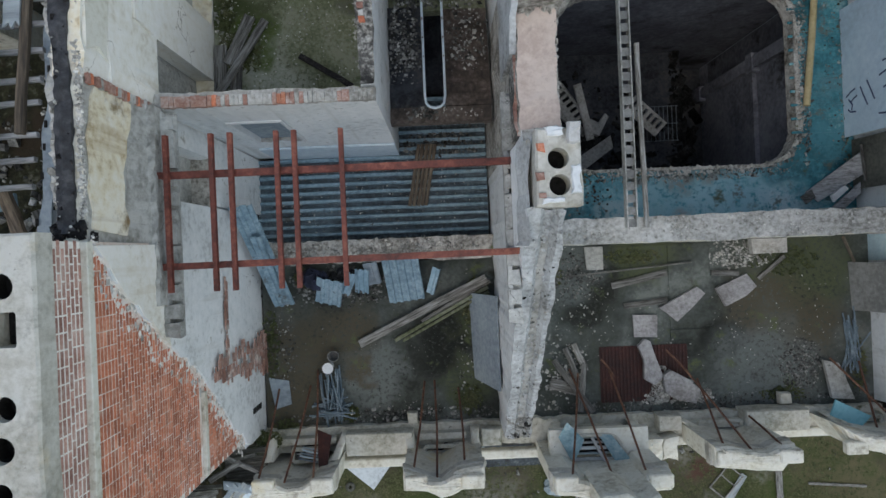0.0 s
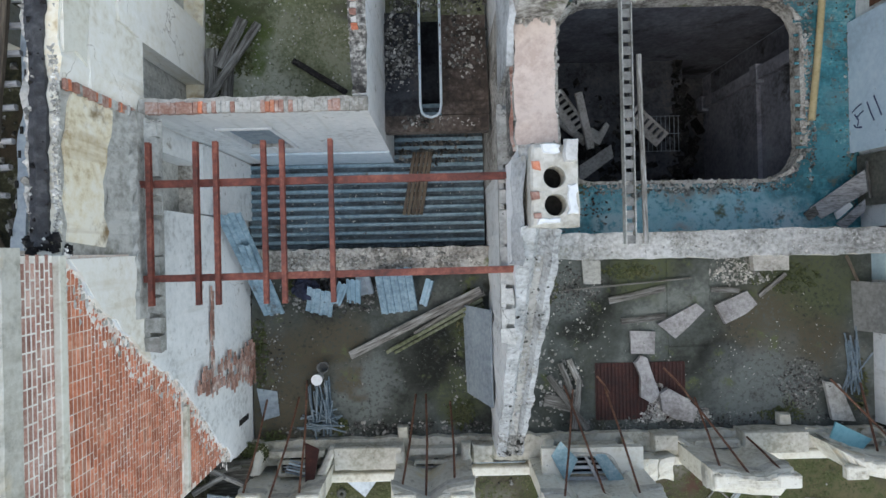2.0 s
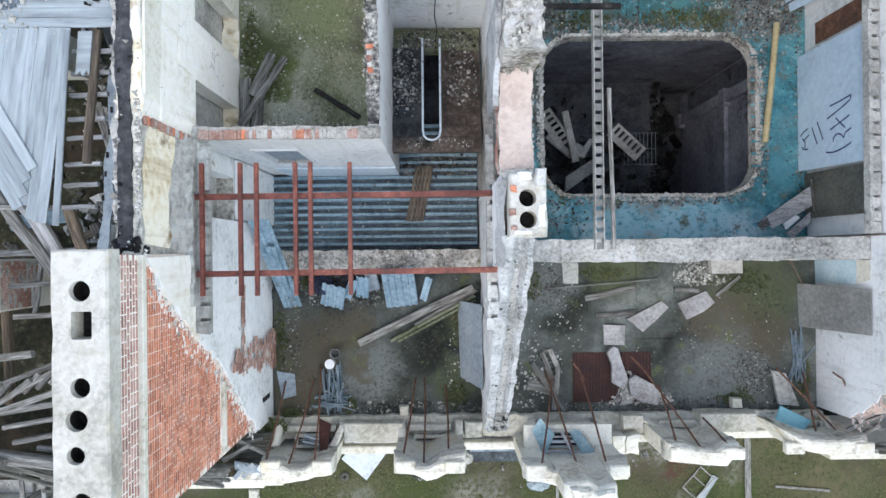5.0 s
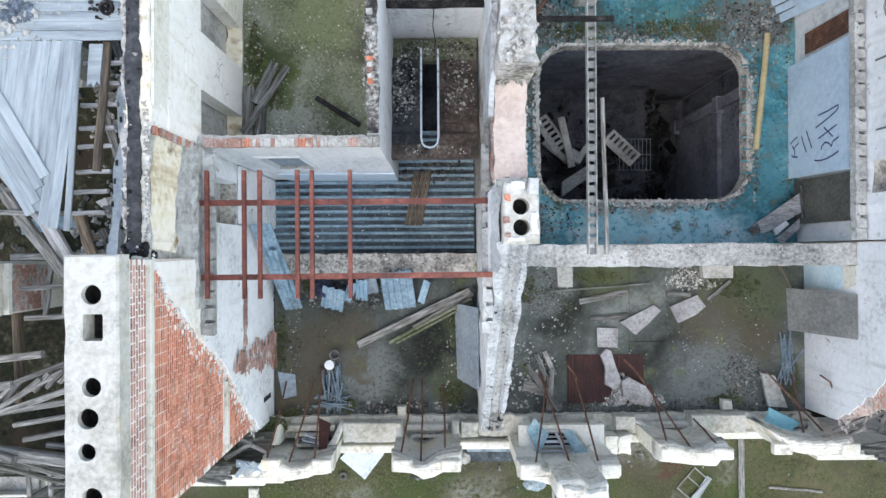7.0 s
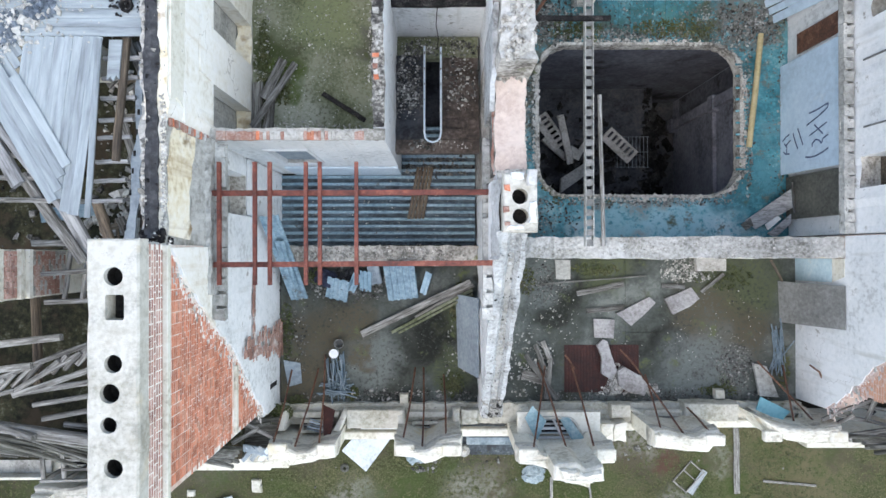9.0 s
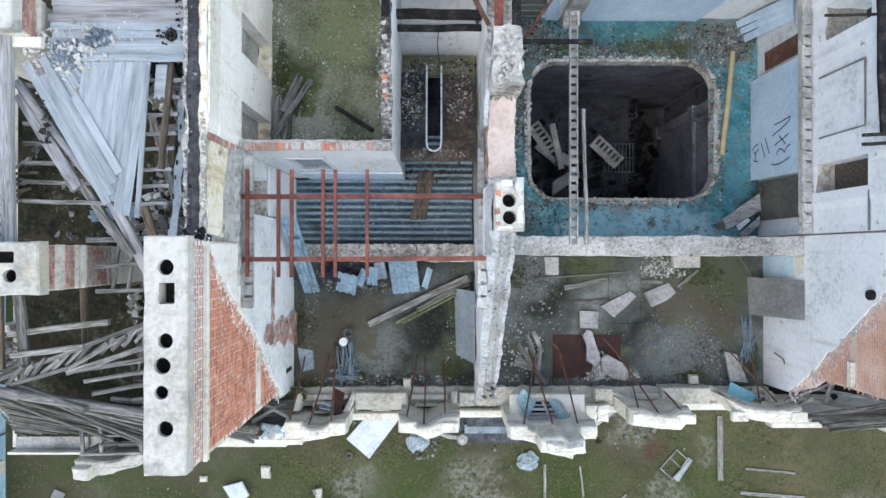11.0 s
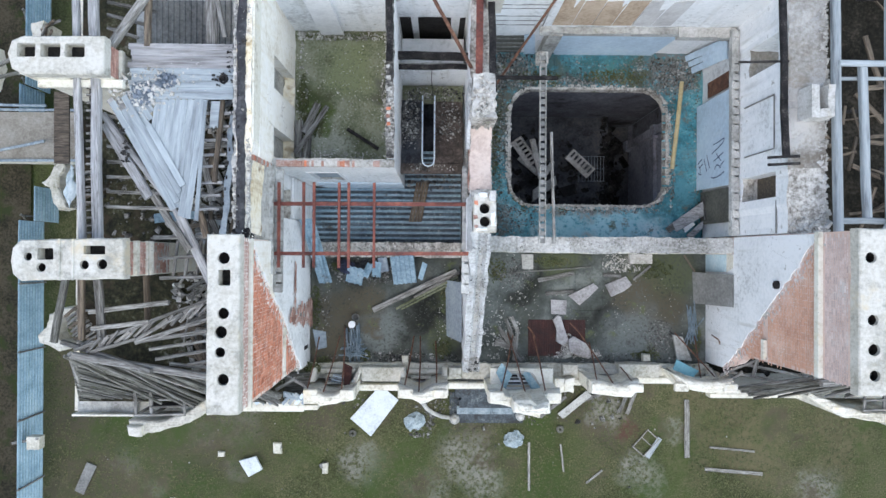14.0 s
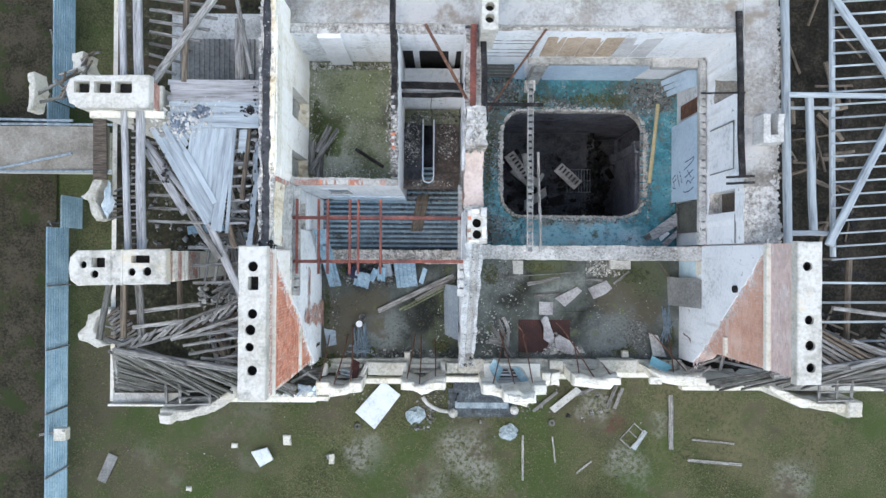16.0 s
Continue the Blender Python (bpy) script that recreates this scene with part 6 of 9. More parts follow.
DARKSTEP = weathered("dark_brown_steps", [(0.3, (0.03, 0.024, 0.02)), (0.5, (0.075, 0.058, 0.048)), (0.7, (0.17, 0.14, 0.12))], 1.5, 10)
stair()
tagged(bar("charred_beam", (-0.75, 6.72, 4.0), (1.6, 6.72, 4.0), 0.24, 0.2, CHAR, wear=0.12), "charred beam across the stairwell", "beam", "charred beams")
tagged(bar("charred_beam", (-0.72, 6.4, 3.85), (1.58, 6.42, 3.85), 0.16, 0.16, CHAR, wear=0.12), "charred beam across the stairwell", "beam", "charred beams")
tagged(bar("charred_beam", (-0.85, 6.0, 5.75), (-0.88, 9.0, 6.2), 0.2, 0.18, CHAR, wear=0.15), "charred beam lying along the partition top", "beam", "charred beams")
tagged(bar("charred_beam", (2.2, 4.9, 6.6), (2.15, 8.2, 6.0), 0.2, 0.16, CHAR, wear=0.15), "charred beam beside a red girder", "beam", "charred beams")
tagged(steel_beam("steel_beam", (1.82, 5.15, 5.85), (1.84, 8.3, 5.85), 0.2, 0.22), "red oxide girder lying along the spine wall", "steel beam")
tagged(bar("brace", (1.62, 5.85, 5.6), (0.2, 8.3, 5.9), 0.1, 0.1, RUST), "rusty steel brace propped to the rear wall", "brace")
tagged(bar("brace", (2.4, 5.9, 2.4), (4.4, 8.35, 5.4), 0.08, 0.08, RUST), "rusty steel brace propped to the rear wall", "brace")
tagged(bar("charred_beam", (2.2, 6.15, 3.6), (4.6, 6.15, 3.6), 0.12, 0.12, CHAR), "thin charred beam near the spine wall", "beam", "charred beams")
tagged(bar("charred_beam", (9.7, 6.1, 5.62), (11.2, 6.12, 5.66), 0.06, 0.06, CHAR), "thin charred rafter end sticking out of the wall", "beam", "charred beams")
for yy in (3.2, 2.98):
    tagged(bar("charred_beam", (10.55, yy, 5.7), (11.5, yy + 0.05, 5.72), 0.08, 0.08, CHAR), "charred rafter end sticking out of the wall", "beam", "charred beams")
tagged(bar("charred_beam", (11.1, 3.25, 5.68), (10.98, 8.9, 5.68), 0.2, 0.14, CHAR, wear=0.15), "charred wall plate along the flank wall top", "beam", "charred beams")


def felt_strip():
    """Torn roofing felt along the flank wall top, its edges wandering."""
    vs, fs = [], []
    n = 160
    for i in range(n + 1):
        y = 0.74 + 8.1 * i / n
        a = 0.13 + 0.07 * noise.noise(Vector((y * 0.9, 0, 2))) + 0.03 * noise.noise(Vector((y * 5.1, 0, 5))) + 0.02 * noise.noise(Vector((y * 13, 0, 5)))
        b = 0.1 + 0.07 * noise.noise(Vector((y * 1.1, 4, 2))) + 0.03 * noise.noise(Vector((y * 4.3, 9, 5))) + 0.02 * noise.noise(Vector((y * 12, 9, 5)))
        z = 7.46 + 0.03 * noise.noise(Vector((y * 3, 1, 1)))
        vs += [(-4.72 - a, y, z - 0.12), (-4.72 - a, y, z), (-4.72, y, z + 0.05 + 0.03 * noise.noise(Vector((y * 5, 2, 1)))), (-4.72 + b, y, z), (-4.72 + b, y, z - 0.12)]
    for i in range(n):
        fs += [(5 * i + k, 5 * i + k + 1, 5 * i + k + 6, 5 * i + k + 5) for k in range(4)]
    fs += [(4, 3, 2, 1, 0), tuple(5 * n + k for k in range(5))]
    tagged(put("roofing_felt", mesh("roofing_felt", vs, fs, FELT)), "torn black roofing felt along the flank wall top", "roofing felt")


felt_strip()
wall(slab("basin", -0.7, 1.5, 6.85, 7.85, 1.0, 2.4, PLASTER), "white plastered recess floor behind the stairwell", "floor")
# flat sheet, black for the shade of the low opening
wall(slab("opening_back", -0.7, 1.5, 8.09, 8.1, 1.4, 3.75, SOOTSHADE, bev=0), "black sheet for the shaded low opening behind the stair", "doorway")
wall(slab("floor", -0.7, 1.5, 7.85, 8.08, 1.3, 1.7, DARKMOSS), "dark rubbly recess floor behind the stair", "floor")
wall(slab("pilaster", -3.55, -2.75, 7.95, 8.1, 2.4, 5.45, PAINTWHITE), "broad white pilaster on the rear wall", "pilaster")

# timbers on the mossy floor
for p, q, w in (((-3.62, 5.5, 2.5), (-4.1, 4.45, 2.62), 0.24), ((-3.3, 5.4, 2.5), (-4.36, 3.7, 2.72), 0.17), ((-4.3, 4.9, 2.47), (-4.32, 3.6, 2.5), 0.26), ((-4.0, 4.3, 2.47), (-4.12, 3.5, 2.5), 0.15), ((-3.9, 4.5, 2.47), (-3.95, 3.5, 2.5), 0.12)):
    tagged(bar("plank", p, q, w, 0.06, TIMBER), "grey weathered plank dumped on the mossy floor", "plank", "planks in the mossy room")
tagged(bar("plank", (-2.6, 4.62, 2.46), (-1.5, 3.92, 2.46), 0.12, 0.08, CHAR), "rotten dark batten on the mossy floor", "plank", "planks in the mossy room")

# ---- floor of the large front room ----
tagged(sheet("rusty_sheet", 2.25, 1.42, RUSTMAT, pose(5.3, -3.04, 0.015, 0, 0, 0), pitch=0.09, depth=0.018, seed=31), "dark red rusty ribbed sheet flat on the floor", "metal sheet")
prism("slab_fragment", [(5.75, -1.4), (6.25, -1.1), (6.7, -0.88), (6.9, -1.08), (6.55, -1.42), (6.15, -1.74)], 0.01, 0.12, PINKSLAB, jit=0.03, seed=1)
prism("slab_fragment", [(7.15, -0.97), (8.0, -0.58), (8.2, -0.95), (7.95, -1.15), (7.42, -1.42)], 0.01, 0.12, PINKSLAB, jit=0.03, seed=2)
prism("slab_fragment", [(5.07, -1.54), (5.68, -1.57), (5.64, -2.1), (5.1, -2.12)], 0.01, 0.1, PINKSLAB, jit=0.03, seed=3)
prism("slab_fragment", [(5.14, -2.3), (5.3, -2.12), (5.46, -2.2), (5.52, -2.6), (5.72, -3.1), (5.5, -3.3), (5.27, -3.14), (5.28, -2.7)], 0.06, 0.2, PINKSLAB, jit=0.03, seed=4)
prism("slab_fragment", [(5.7, -3.1), (5.89, -2.97), (6.3, -3.2), (6.66, -3.46), (6.48, -3.82), (6.0, -3.66), (5.76, -3.5)], 0.1, 0.26, PINKSLAB, jit=0.03, seed=5)
prism("slab_fragment", [(9.8, -2.9), (10.2, -2.95), (10.6, -3.9), (10.0, -3.86)], 0.05, 0.16, CONCRETE, jit=0.03, seed=6)
prism("slab_fragment", [(3.9, 0.25), (4.35, 0.25), (4.35, -0.35), (3.95, -0.35)], 0.01, 0.1, CONCRETE, jit=0.02, seed=7)
prism("slab_fragment", [(8.1, 0.25), (9.0, 0.25), (9.0, -0.1), (8.1, -0.1)], 0.01, 0.2, CAPSTONE, jit=0.02, seed=8)
for o in [o for o in scene.objects if o.name.startswith("slab_fragment")]:
    tagged(o, "broken slab fragment lying flat on the wet floor", "fragment", "floor fragments")
for x0, x1, y0, y1 in ((6.02, 7.08, -1.9, 0.22), (4.6, 5.96, -1.1, 0.22), (6.02, 7.08, -2.2, -1.96)):
    tagged(slab("floor_tile", x0, x1, y0, y1, 0.0, 0.025, MUD), "large mossy floor tile set flush in the wet floor", "floor tile", "large floor tiles", "structure")
for p, q, w in (((4.55, -0.78, 0.06), (5.95, -0.5, 0.08), 0.17), ((4.85, -1.3, 0.06), (5.95, -1.2, 0.06), 0.15), ((3.4, -0.5, 0.1), (6.6, -0.25, 0.1), 0.04), ((7.1, -0.55, 0.06), (7.8, -0.6, 0.06), 0.14), ((8.3, -0.75, 0.06), (8.95, -0.2, 0.1), 0.1)):
    tagged(bar("plank", p, q, w, 0.05, TIMBER), "grey plank fragment on the wet floor", "plank", "planks in the front room")
for p, q, w in (((3.3, -2.3, 0.1), (3.7, -3.4, 0.15), 0.14), ((3.5, -2.2, 0.15), (3.8, -2.9, 0.12), 0.15), ((3.0, -2.6, 0.1), (3.9, -3.9, 0.3), 0.16), ((2.9, -3.2, 0.06), (3.7, -3.4, 0.08), 0.3), ((3.75, -2.7, 0.2), (3.6, -3.9, 0.2), 0.14)):
    tagged(bar("board", p, q, w, 0.04, TIMBER), "grey scrap board in a heap on the wet floor", "board", "scrap boards")
board("board", ((9.8, -3.77, 0.6), (10.66, -4.2, 0.6), (10.4, -4.5, 0.56), (9.68, -4.16, 0.56)), 0.05, CYAN, "bright cyan board lying on the parapet", "board")
for p, q in (((9.75, -2.75, 0.5), (11.6, -4.9, 1.0)), ((10.6, -2.9, 0.3), (10.65, -4.7, 0.9))):
    tagged(bar("angle_iron", p, q, 0.045, 0.045, RUST), "rusty angle iron leaning from the parapet", "steel bar", "rusty props")

tagged(rod("angle_iron", [(10.87, -2.73, 1.2), (11.11, -2.92, 1.25), (11.3, -3.4, 1.25), (11.5, -3.94, 1.2)], 0.025, RUST), "bent rusty iron leaning from the parapet", "steel bar", "rusty props")
board("painted_panel", ((11.155, 0.26, 0.02), (11.155, -0.4, 0.02), (11.155, -0.37, 1.75), (11.155, 0.27, 1.75)), 0.012, PALEBLUE, "light blue painted panel on the flank wall", "panel")
board("painted_panel", ((11.155, 0.27, 1.78), (11.155, -0.37, 1.78), (11.155, -0.2, 2.28), (11.155, 0.27, 2.28)), 0.012, CREAM, "cream panel above a light blue one", "panel")
tagged(bar("batten", (9.95, 0.22, 0.9), (10.6, -0.4, 0.3), 0.06, 0.05, DARKWOOD), "dark batten leaning in the room corner", "batten")

# ---- rubble ----
tagged(chunks("rubble", [(-2.2, -0.5, 0.0, 2.0, 0.5, 468, 0.02, 0.085), (-1.5, -2.0, 0.0, 2.7, 1.9, 432, 0.01, 0.039), (-3.9, -2.0, 0.0, 0.4, 1.6, 216, 0.02, 0.065), (0.9, -1.8, 0.0, 0.4, 1.8, 90, 0.02, 0.065), (-2.4, -0.45, 0.0, 0.9, 0.35, 432, 0.03, 0.13), (0.3, 3.05, -0.25, 1.0, 0.3, 360, 0.03, 0.091), (9.35, -3.0, 0.0, 0.5, 0.6, 756, 0.02, 0.058), (3.6, -0.5, 0.0, 0.7, 0.5, 540, 0.02, 0.052), (-0.8, -3.85, 0.0, 2.4, 0.18, 468, 0.02, 0.072), (7.0, -3.85, 0.0, 3.6, 0.18, 540, 0.02, 0.072)], DARKRUBBLE, 41), "dirty rubble strewn over the muddy floor", "rubble", "", "stuff")
tagged(chunks("rubble", [(6.0, -3.5, 0.03, 0.5, 0.28, 420, 0.02, 0.09), (6.55, -3.65, 0.03, 0.45, 0.16, 240, 0.02, 0.08), (5.55, -3.7, 0.03, 0.3, 0.14, 160, 0.02, 0.08), (5.75, -3.1, 0.03, 0.2, 0.2, 110, 0.02, 0.08), (8.2, -2.0, 0.0, 2.6, 1.8, 312, 0.01, 0.033), (7.9, -0.1, 0.0, 0.8, 0.35, 384, 0.02, 0.077), (3.6, -1.4, 0.0, 1.0, 1.3, 160, 0.015, 0.05), (3.1, -3.0, 0.0, 0.7, 0.9, 170, 0.02, 0.1)], RUBBLE, 42), "grey rubble strewn over the wet floor", "rubble", "", "stuff")
tagged(chunks("rubble", [(-1.4, 0.37, 0.34, 2.6, 0.22, 672, 0.02, 0.084), (-1.5, 1.7, -0.26, 2.4, 1.0, 416, 0.012, 0.042)], RUBBLE, 43), "pale rubble on the low wall and the decking", "rubble", "", "stuff")
tagged(chunks("rubble", [(-2.8, 3.55, 2.4, 1.4, 0.3, 520, 0.02, 0.052), (-2.8, 5.6, 2.4, 1.6, 2.3, 760, 0.012, 0.039), (-4.2, 5.5, 2.4, 0.2, 2.3, 320, 0.02, 0.065), (-1.2, 5.8, 2.4, 0.2, 2.0, 360, 0.02, 0.091), (-2.8, 7.9, 2.4, 1.6, 0.12, 320, 0.03, 0.104)], RUBBLE, 44), "plaster crumbs scattered over the mossy floor", "rubble", "", "stuff")
tagged(chunks("rubble", [(-0.35, 4.6, 2.15, 0.35, 1.2, 690, 0.02, 0.083), (1.0, 4.5, 2.0, 0.45, 1.2, 300, 0.02, 0.075), (0.4, 6.1, 1.6, 1.0, 0.25, 240, 0.02, 0.075), (0.0, 3.3, 2.32, 0.3, 0.12, 30, 0.05, 0.105)], DARKRUBBLE, 45), "plaster rubble heaped on the stair", "rubble", "", "stuff")
tagged(chunks("rubble", [(2.85, 4.6, -0.4, 0.6, 3.4, 2200, 0.012, 0.055), (6.2, 7.2, -0.4, 2.6, 0.3, 1700, 0.012, 0.05), (6.5, 7.9, -0.4, 2.6, 0.35, 500, 0.012, 0.05), (6.5, 2.05, -0.4, 3.0, 0.12, 300, 0.012, 0.045), (9.98, 4.6, -0.4, 0.18, 2.4, 400, 0.012, 0.05), (10.7, 5.0, -0.4, 0.2, 2.4, 120, 0.012, 0.045), (3.6, 1.5, -0.4, 1.1, 0.55, 420, 0.015, 0.06), (9.9, 7.4, -0.4, 0.9, 0.7, 800, 0.015, 0.08), (3.6, 7.5, -0.4, 1.3, 0.7, 900, 0.015, 0.09)], DARKRUBBLE, 46), "damp rubble heaped round the deck opening", "rubble", "", "stuff")
tagged(chunks("rubble", [(2.75, 5.2, -0.38, 0.5, 2.8, 900, 0.015, 0.075), (6.4, 7.1, -0.38, 2.8, 0.22, 700, 0.015, 0.07), (8.6, 7.5, -0.38, 0.7, 0.5, 420, 0.015, 0.07), (9.95, 4.6, -0.38, 0.14, 2.3, 320, 0.015, 0.07), (6.4, 1.98, -0.38, 2.9, 0.13, 420, 0.015, 0.07), (10.95, 4.6, -0.38, 0.1, 3.4, 260, 0.015, 0.06), (3.2, 7.7, -0.38, 0.9, 0.5, 380, 0.02, 0.1), (2.6, 1.5, -0.38, 0.35, 0.5, 220, 0.02, 0.08), (10.2, 7.6, -0.38, 0.8, 0.5, 300, 0.02, 0.1)], DAMPRUBBLE, 86), "grey and mossy rubble heaped round the deck opening", "rubble", "", "stuff")
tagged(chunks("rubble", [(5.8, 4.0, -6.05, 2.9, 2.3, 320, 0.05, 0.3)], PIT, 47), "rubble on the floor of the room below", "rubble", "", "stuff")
tagged(chunks("rubble", [(-4.7, 4.8, 7.48, 0.12, 4.0, 60, 0.02, 0.07), (-4.72, 0.78, 7.42, 0.22, 0.1, 80, 0.03, 0.11), (-4.5, 0.66, 7.3, 0.08, 0.08, 36, 0.03, 0.1)], CHAR, 49), "charred roofing fragments along the flank wall top", "rubble", "", "stuff")
tagged(chunks("rubble", [(-4.74, 4.8, 7.5, 0.1, 4.1, 40, 0.015, 0.05), (-4.53, 2.0, 7.4, 0.05, 1.3, 420, 0.015, 0.06), (-4.54, 5.8, 7.4, 0.04, 2.6, 90, 0.015, 0.05), (-4.91, 4.6, 7.32, 0.03, 3.9, 120, 0.05, 0.15)], RUBBLE, 50), "white plaster flakes along the flank wall top", "rubble", "", "stuff")
tagged(chunks("rubble", [(12.3, 5.2, 5.55, 0.12, 4.0, 700, 0.03, 0.13), (12.35, 5.0, 5.5, 0.16, 0.7, 160, 0.06, 0.22), (12.35, 1.4, 5.5, 0.14, 0.6, 140, 0.06, 0.2), (11.75, 1.1, 5.6, 0.45, 0.25, 120, 0.03, 0.12)], CAPSTONE, 87), "crumbled masonry along the outer edge of the flank wall", "rubble", "", "stuff")


def mortar_smears(name, x, out, diag, seed, mats):
    """Thin flakes of plaster and mortar clinging to the bricks above the old roof line, thinning upwards."""
    r = random.Random(seed)
    lots = [([], []) for _ in mats]
    for (ya, za), (yb, zb) in zip(diag, diag[1:]):
        ln = math.hypot(yb - ya, zb - za)
        ny, nz = -abs(zb - za) / ln, abs(yb - ya) / ln
        for _ in range(int(62 * ln)):
            f, h = r.random(), r.random() ** 2.2 * 0.5 - 0.06
            y, z, s0 = ya + (yb - ya) * f + ny * h, za + (zb - za) * f + nz * h, r.uniform(0.015, 0.075) * (1.25 - h)
            n, t = 7, 0.006 + 0.004 * r.random()
            vs, fs = lots[r.randrange(len(mats))]
            k = len(vs)
            a0, e = r.uniform(0, 6.28), r.uniform(0.5, 1.0)
            rim = [(s0 * r.uniform(0.6, 1.2) * math.cos(a0 + 6.283 * i / n), e * s0 * r.uniform(0.6, 1.2) * math.sin(a0 + 6.283 * i / n)) for i in range(n)]
            vs += [(x, y + u, z + v) for u, v in rim] + [(x + out * t, y + 0.8 * u, z + 0.8 * v) for u, v in rim]
            fs.append(tuple(k + n + i for i in range(n))[::out])
            fs += [(k + i, k + (i + 1) % n, k + n + (i + 1) % n, k + n + i)[::out] for i in range(n)]
    for (vs, fs), m in zip(lots, mats):
        tagged(put(name, mesh(name, vs, fs, m)), "pale mortar flakes clinging to the bricks along the old roof line", "plaster", "", "stuff")


mortar_smears("mortar_flakes", -4.418, 1, DIAG_W, 61, [MORTAR, CAPSTONE, OLDMORTAR])
mortar_smears("mortar_flakes", 11.197, -1, DIAG_E, 62, [PALEPINK, CAPSTONE, PINKMORTAR])
fillet = []
for xw, pts in ((-4.39, DIAG_W), (11.17, DIAG_E)):
    for (ya, za), (yb, zb) in zip(pts, pts[1:]):
        for i in range(9):
            f = i / 9
            fillet.append((xw - 0.012 * math.copysign(1, -xw), ya + (yb - ya) * f, za + (zb - za) * f - 0.03, 0.01, 0.2, 7, 0.012, 0.04))
tagged(chunks("plaster_fillet", fillet, MORTAR, 52), "crumbling pale mortar fillet along the old roof line", "rubble", "", "stuff")
tagged(chunks("rubble", [(-3.9, -1.5, 0.0, 0.3, 1.2, 60, 0.015, 0.048), (0.85, -2.6, 0.0, 0.3, 0.9, 40, 0.015, 0.06), (-0.9, -3.75, 0.0, 1.6, 0.2, 50, 0.02, 0.1), (2.5, -1.8, 0.0, 0.22, 1.8, 60, 0.015, 0.09)], RUBBLE, 58), "white plaster bits along the wall bases", "rubble", "", "stuff")
tagged(chunks("rubble", [(-0.4, 4.6, 2.2, 0.3, 1.1, 198, 0.02, 0.07), (1.05, 4.6, 2.05, 0.35, 1.1, 162, 0.02, 0.07), (0.4, 3.3, 2.32, 0.9, 0.1, 36, 0.02, 0.063), (-1.15, 5.9, 2.4, 0.14, 1.6, 468, 0.03, 0.098), (0.3, 6.15, 1.62, 0.9, 0.2, 108, 0.02, 0.049)], RUBBLE, 53), "pale plaster bits on the stair and floor edge", "rubble", "", "stuff")
spine = []
for i in range(40):
    y = -4.0 + 4.8 * i / 39
    spine.append((1.86, y, 1.35 + (y + 4.12) * 1.06 - 0.02, 0.26, 0.07, 8, 0.015, 0.055))
tagged(chunks("rubble", spine, SPINETOP, 54), "broken mortar and stone bits on the sloping wall top", "rubble", "", "stuff")
end = [(1.87, -4.08 + 0.06 * i, 1.35 + 0.0636 * i - 0.01, 0.26, 0.04, 26 - 2 * i, 0.02, 0.11) for i in range(12)]
tagged(chunks("rubble", end, ROUGHGREY, 91), "grey rubble where the sloping wall top breaks off", "rubble", "", "stuff")
tagged(chunks("rubble", end[:8] + spine[::4], DARKRUBBLE, 55), "dark grit in the broken wall top", "rubble", "", "stuff")
tagged(chunks("rubble", [(1.85, 4.55, 7.45, 0.28, 0.55, 120, 0.02, 0.12), (2.13, 3.0, 6.26, 0.04, 0.95, 110, 0.02, 0.06), (1.86, 3.98, 6.32, 0.3, 0.09, 90, 0.02, 0.08), (1.58, 3.0, 6.24, 0.04, 0.95, 90, 0.02, 0.06)], BROKEN, 56), "crumbled masonry on the spine wall", "rubble", "", "stuff")
tagged(chunks("rubble", [(6.7, 0.58, 2.27, 4.4, 0.22, 420, 0.015, 0.06)], RUBBLE, 48), "crumbs along the top of the cross wall", "rubble", "", "stuff")

for yy, z0, z1 in ((3.6, 3.0, 4.9), (5.3, 3.0, 4.9)):
    wall(slab("door_line", 11.17, 11.2, yy, yy + 0.04, z0, z1, GREYBOARD, bev=0), "thin dark joint of a plastered-up doorway", "trim")
wall(slab("door_line", 11.17, 11.2, 3.64, 5.3, 4.86, 4.9, GREYBOARD, bev=0), "thin dark joint of a plastered-up doorway", "trim")
wall(slab("door_line", 11.17, 11.2, 0.95, 1.98, 4.98, 5.04, GREYBOARD, bev=0), "thin dark joint of a plastered-up doorway", "trim")


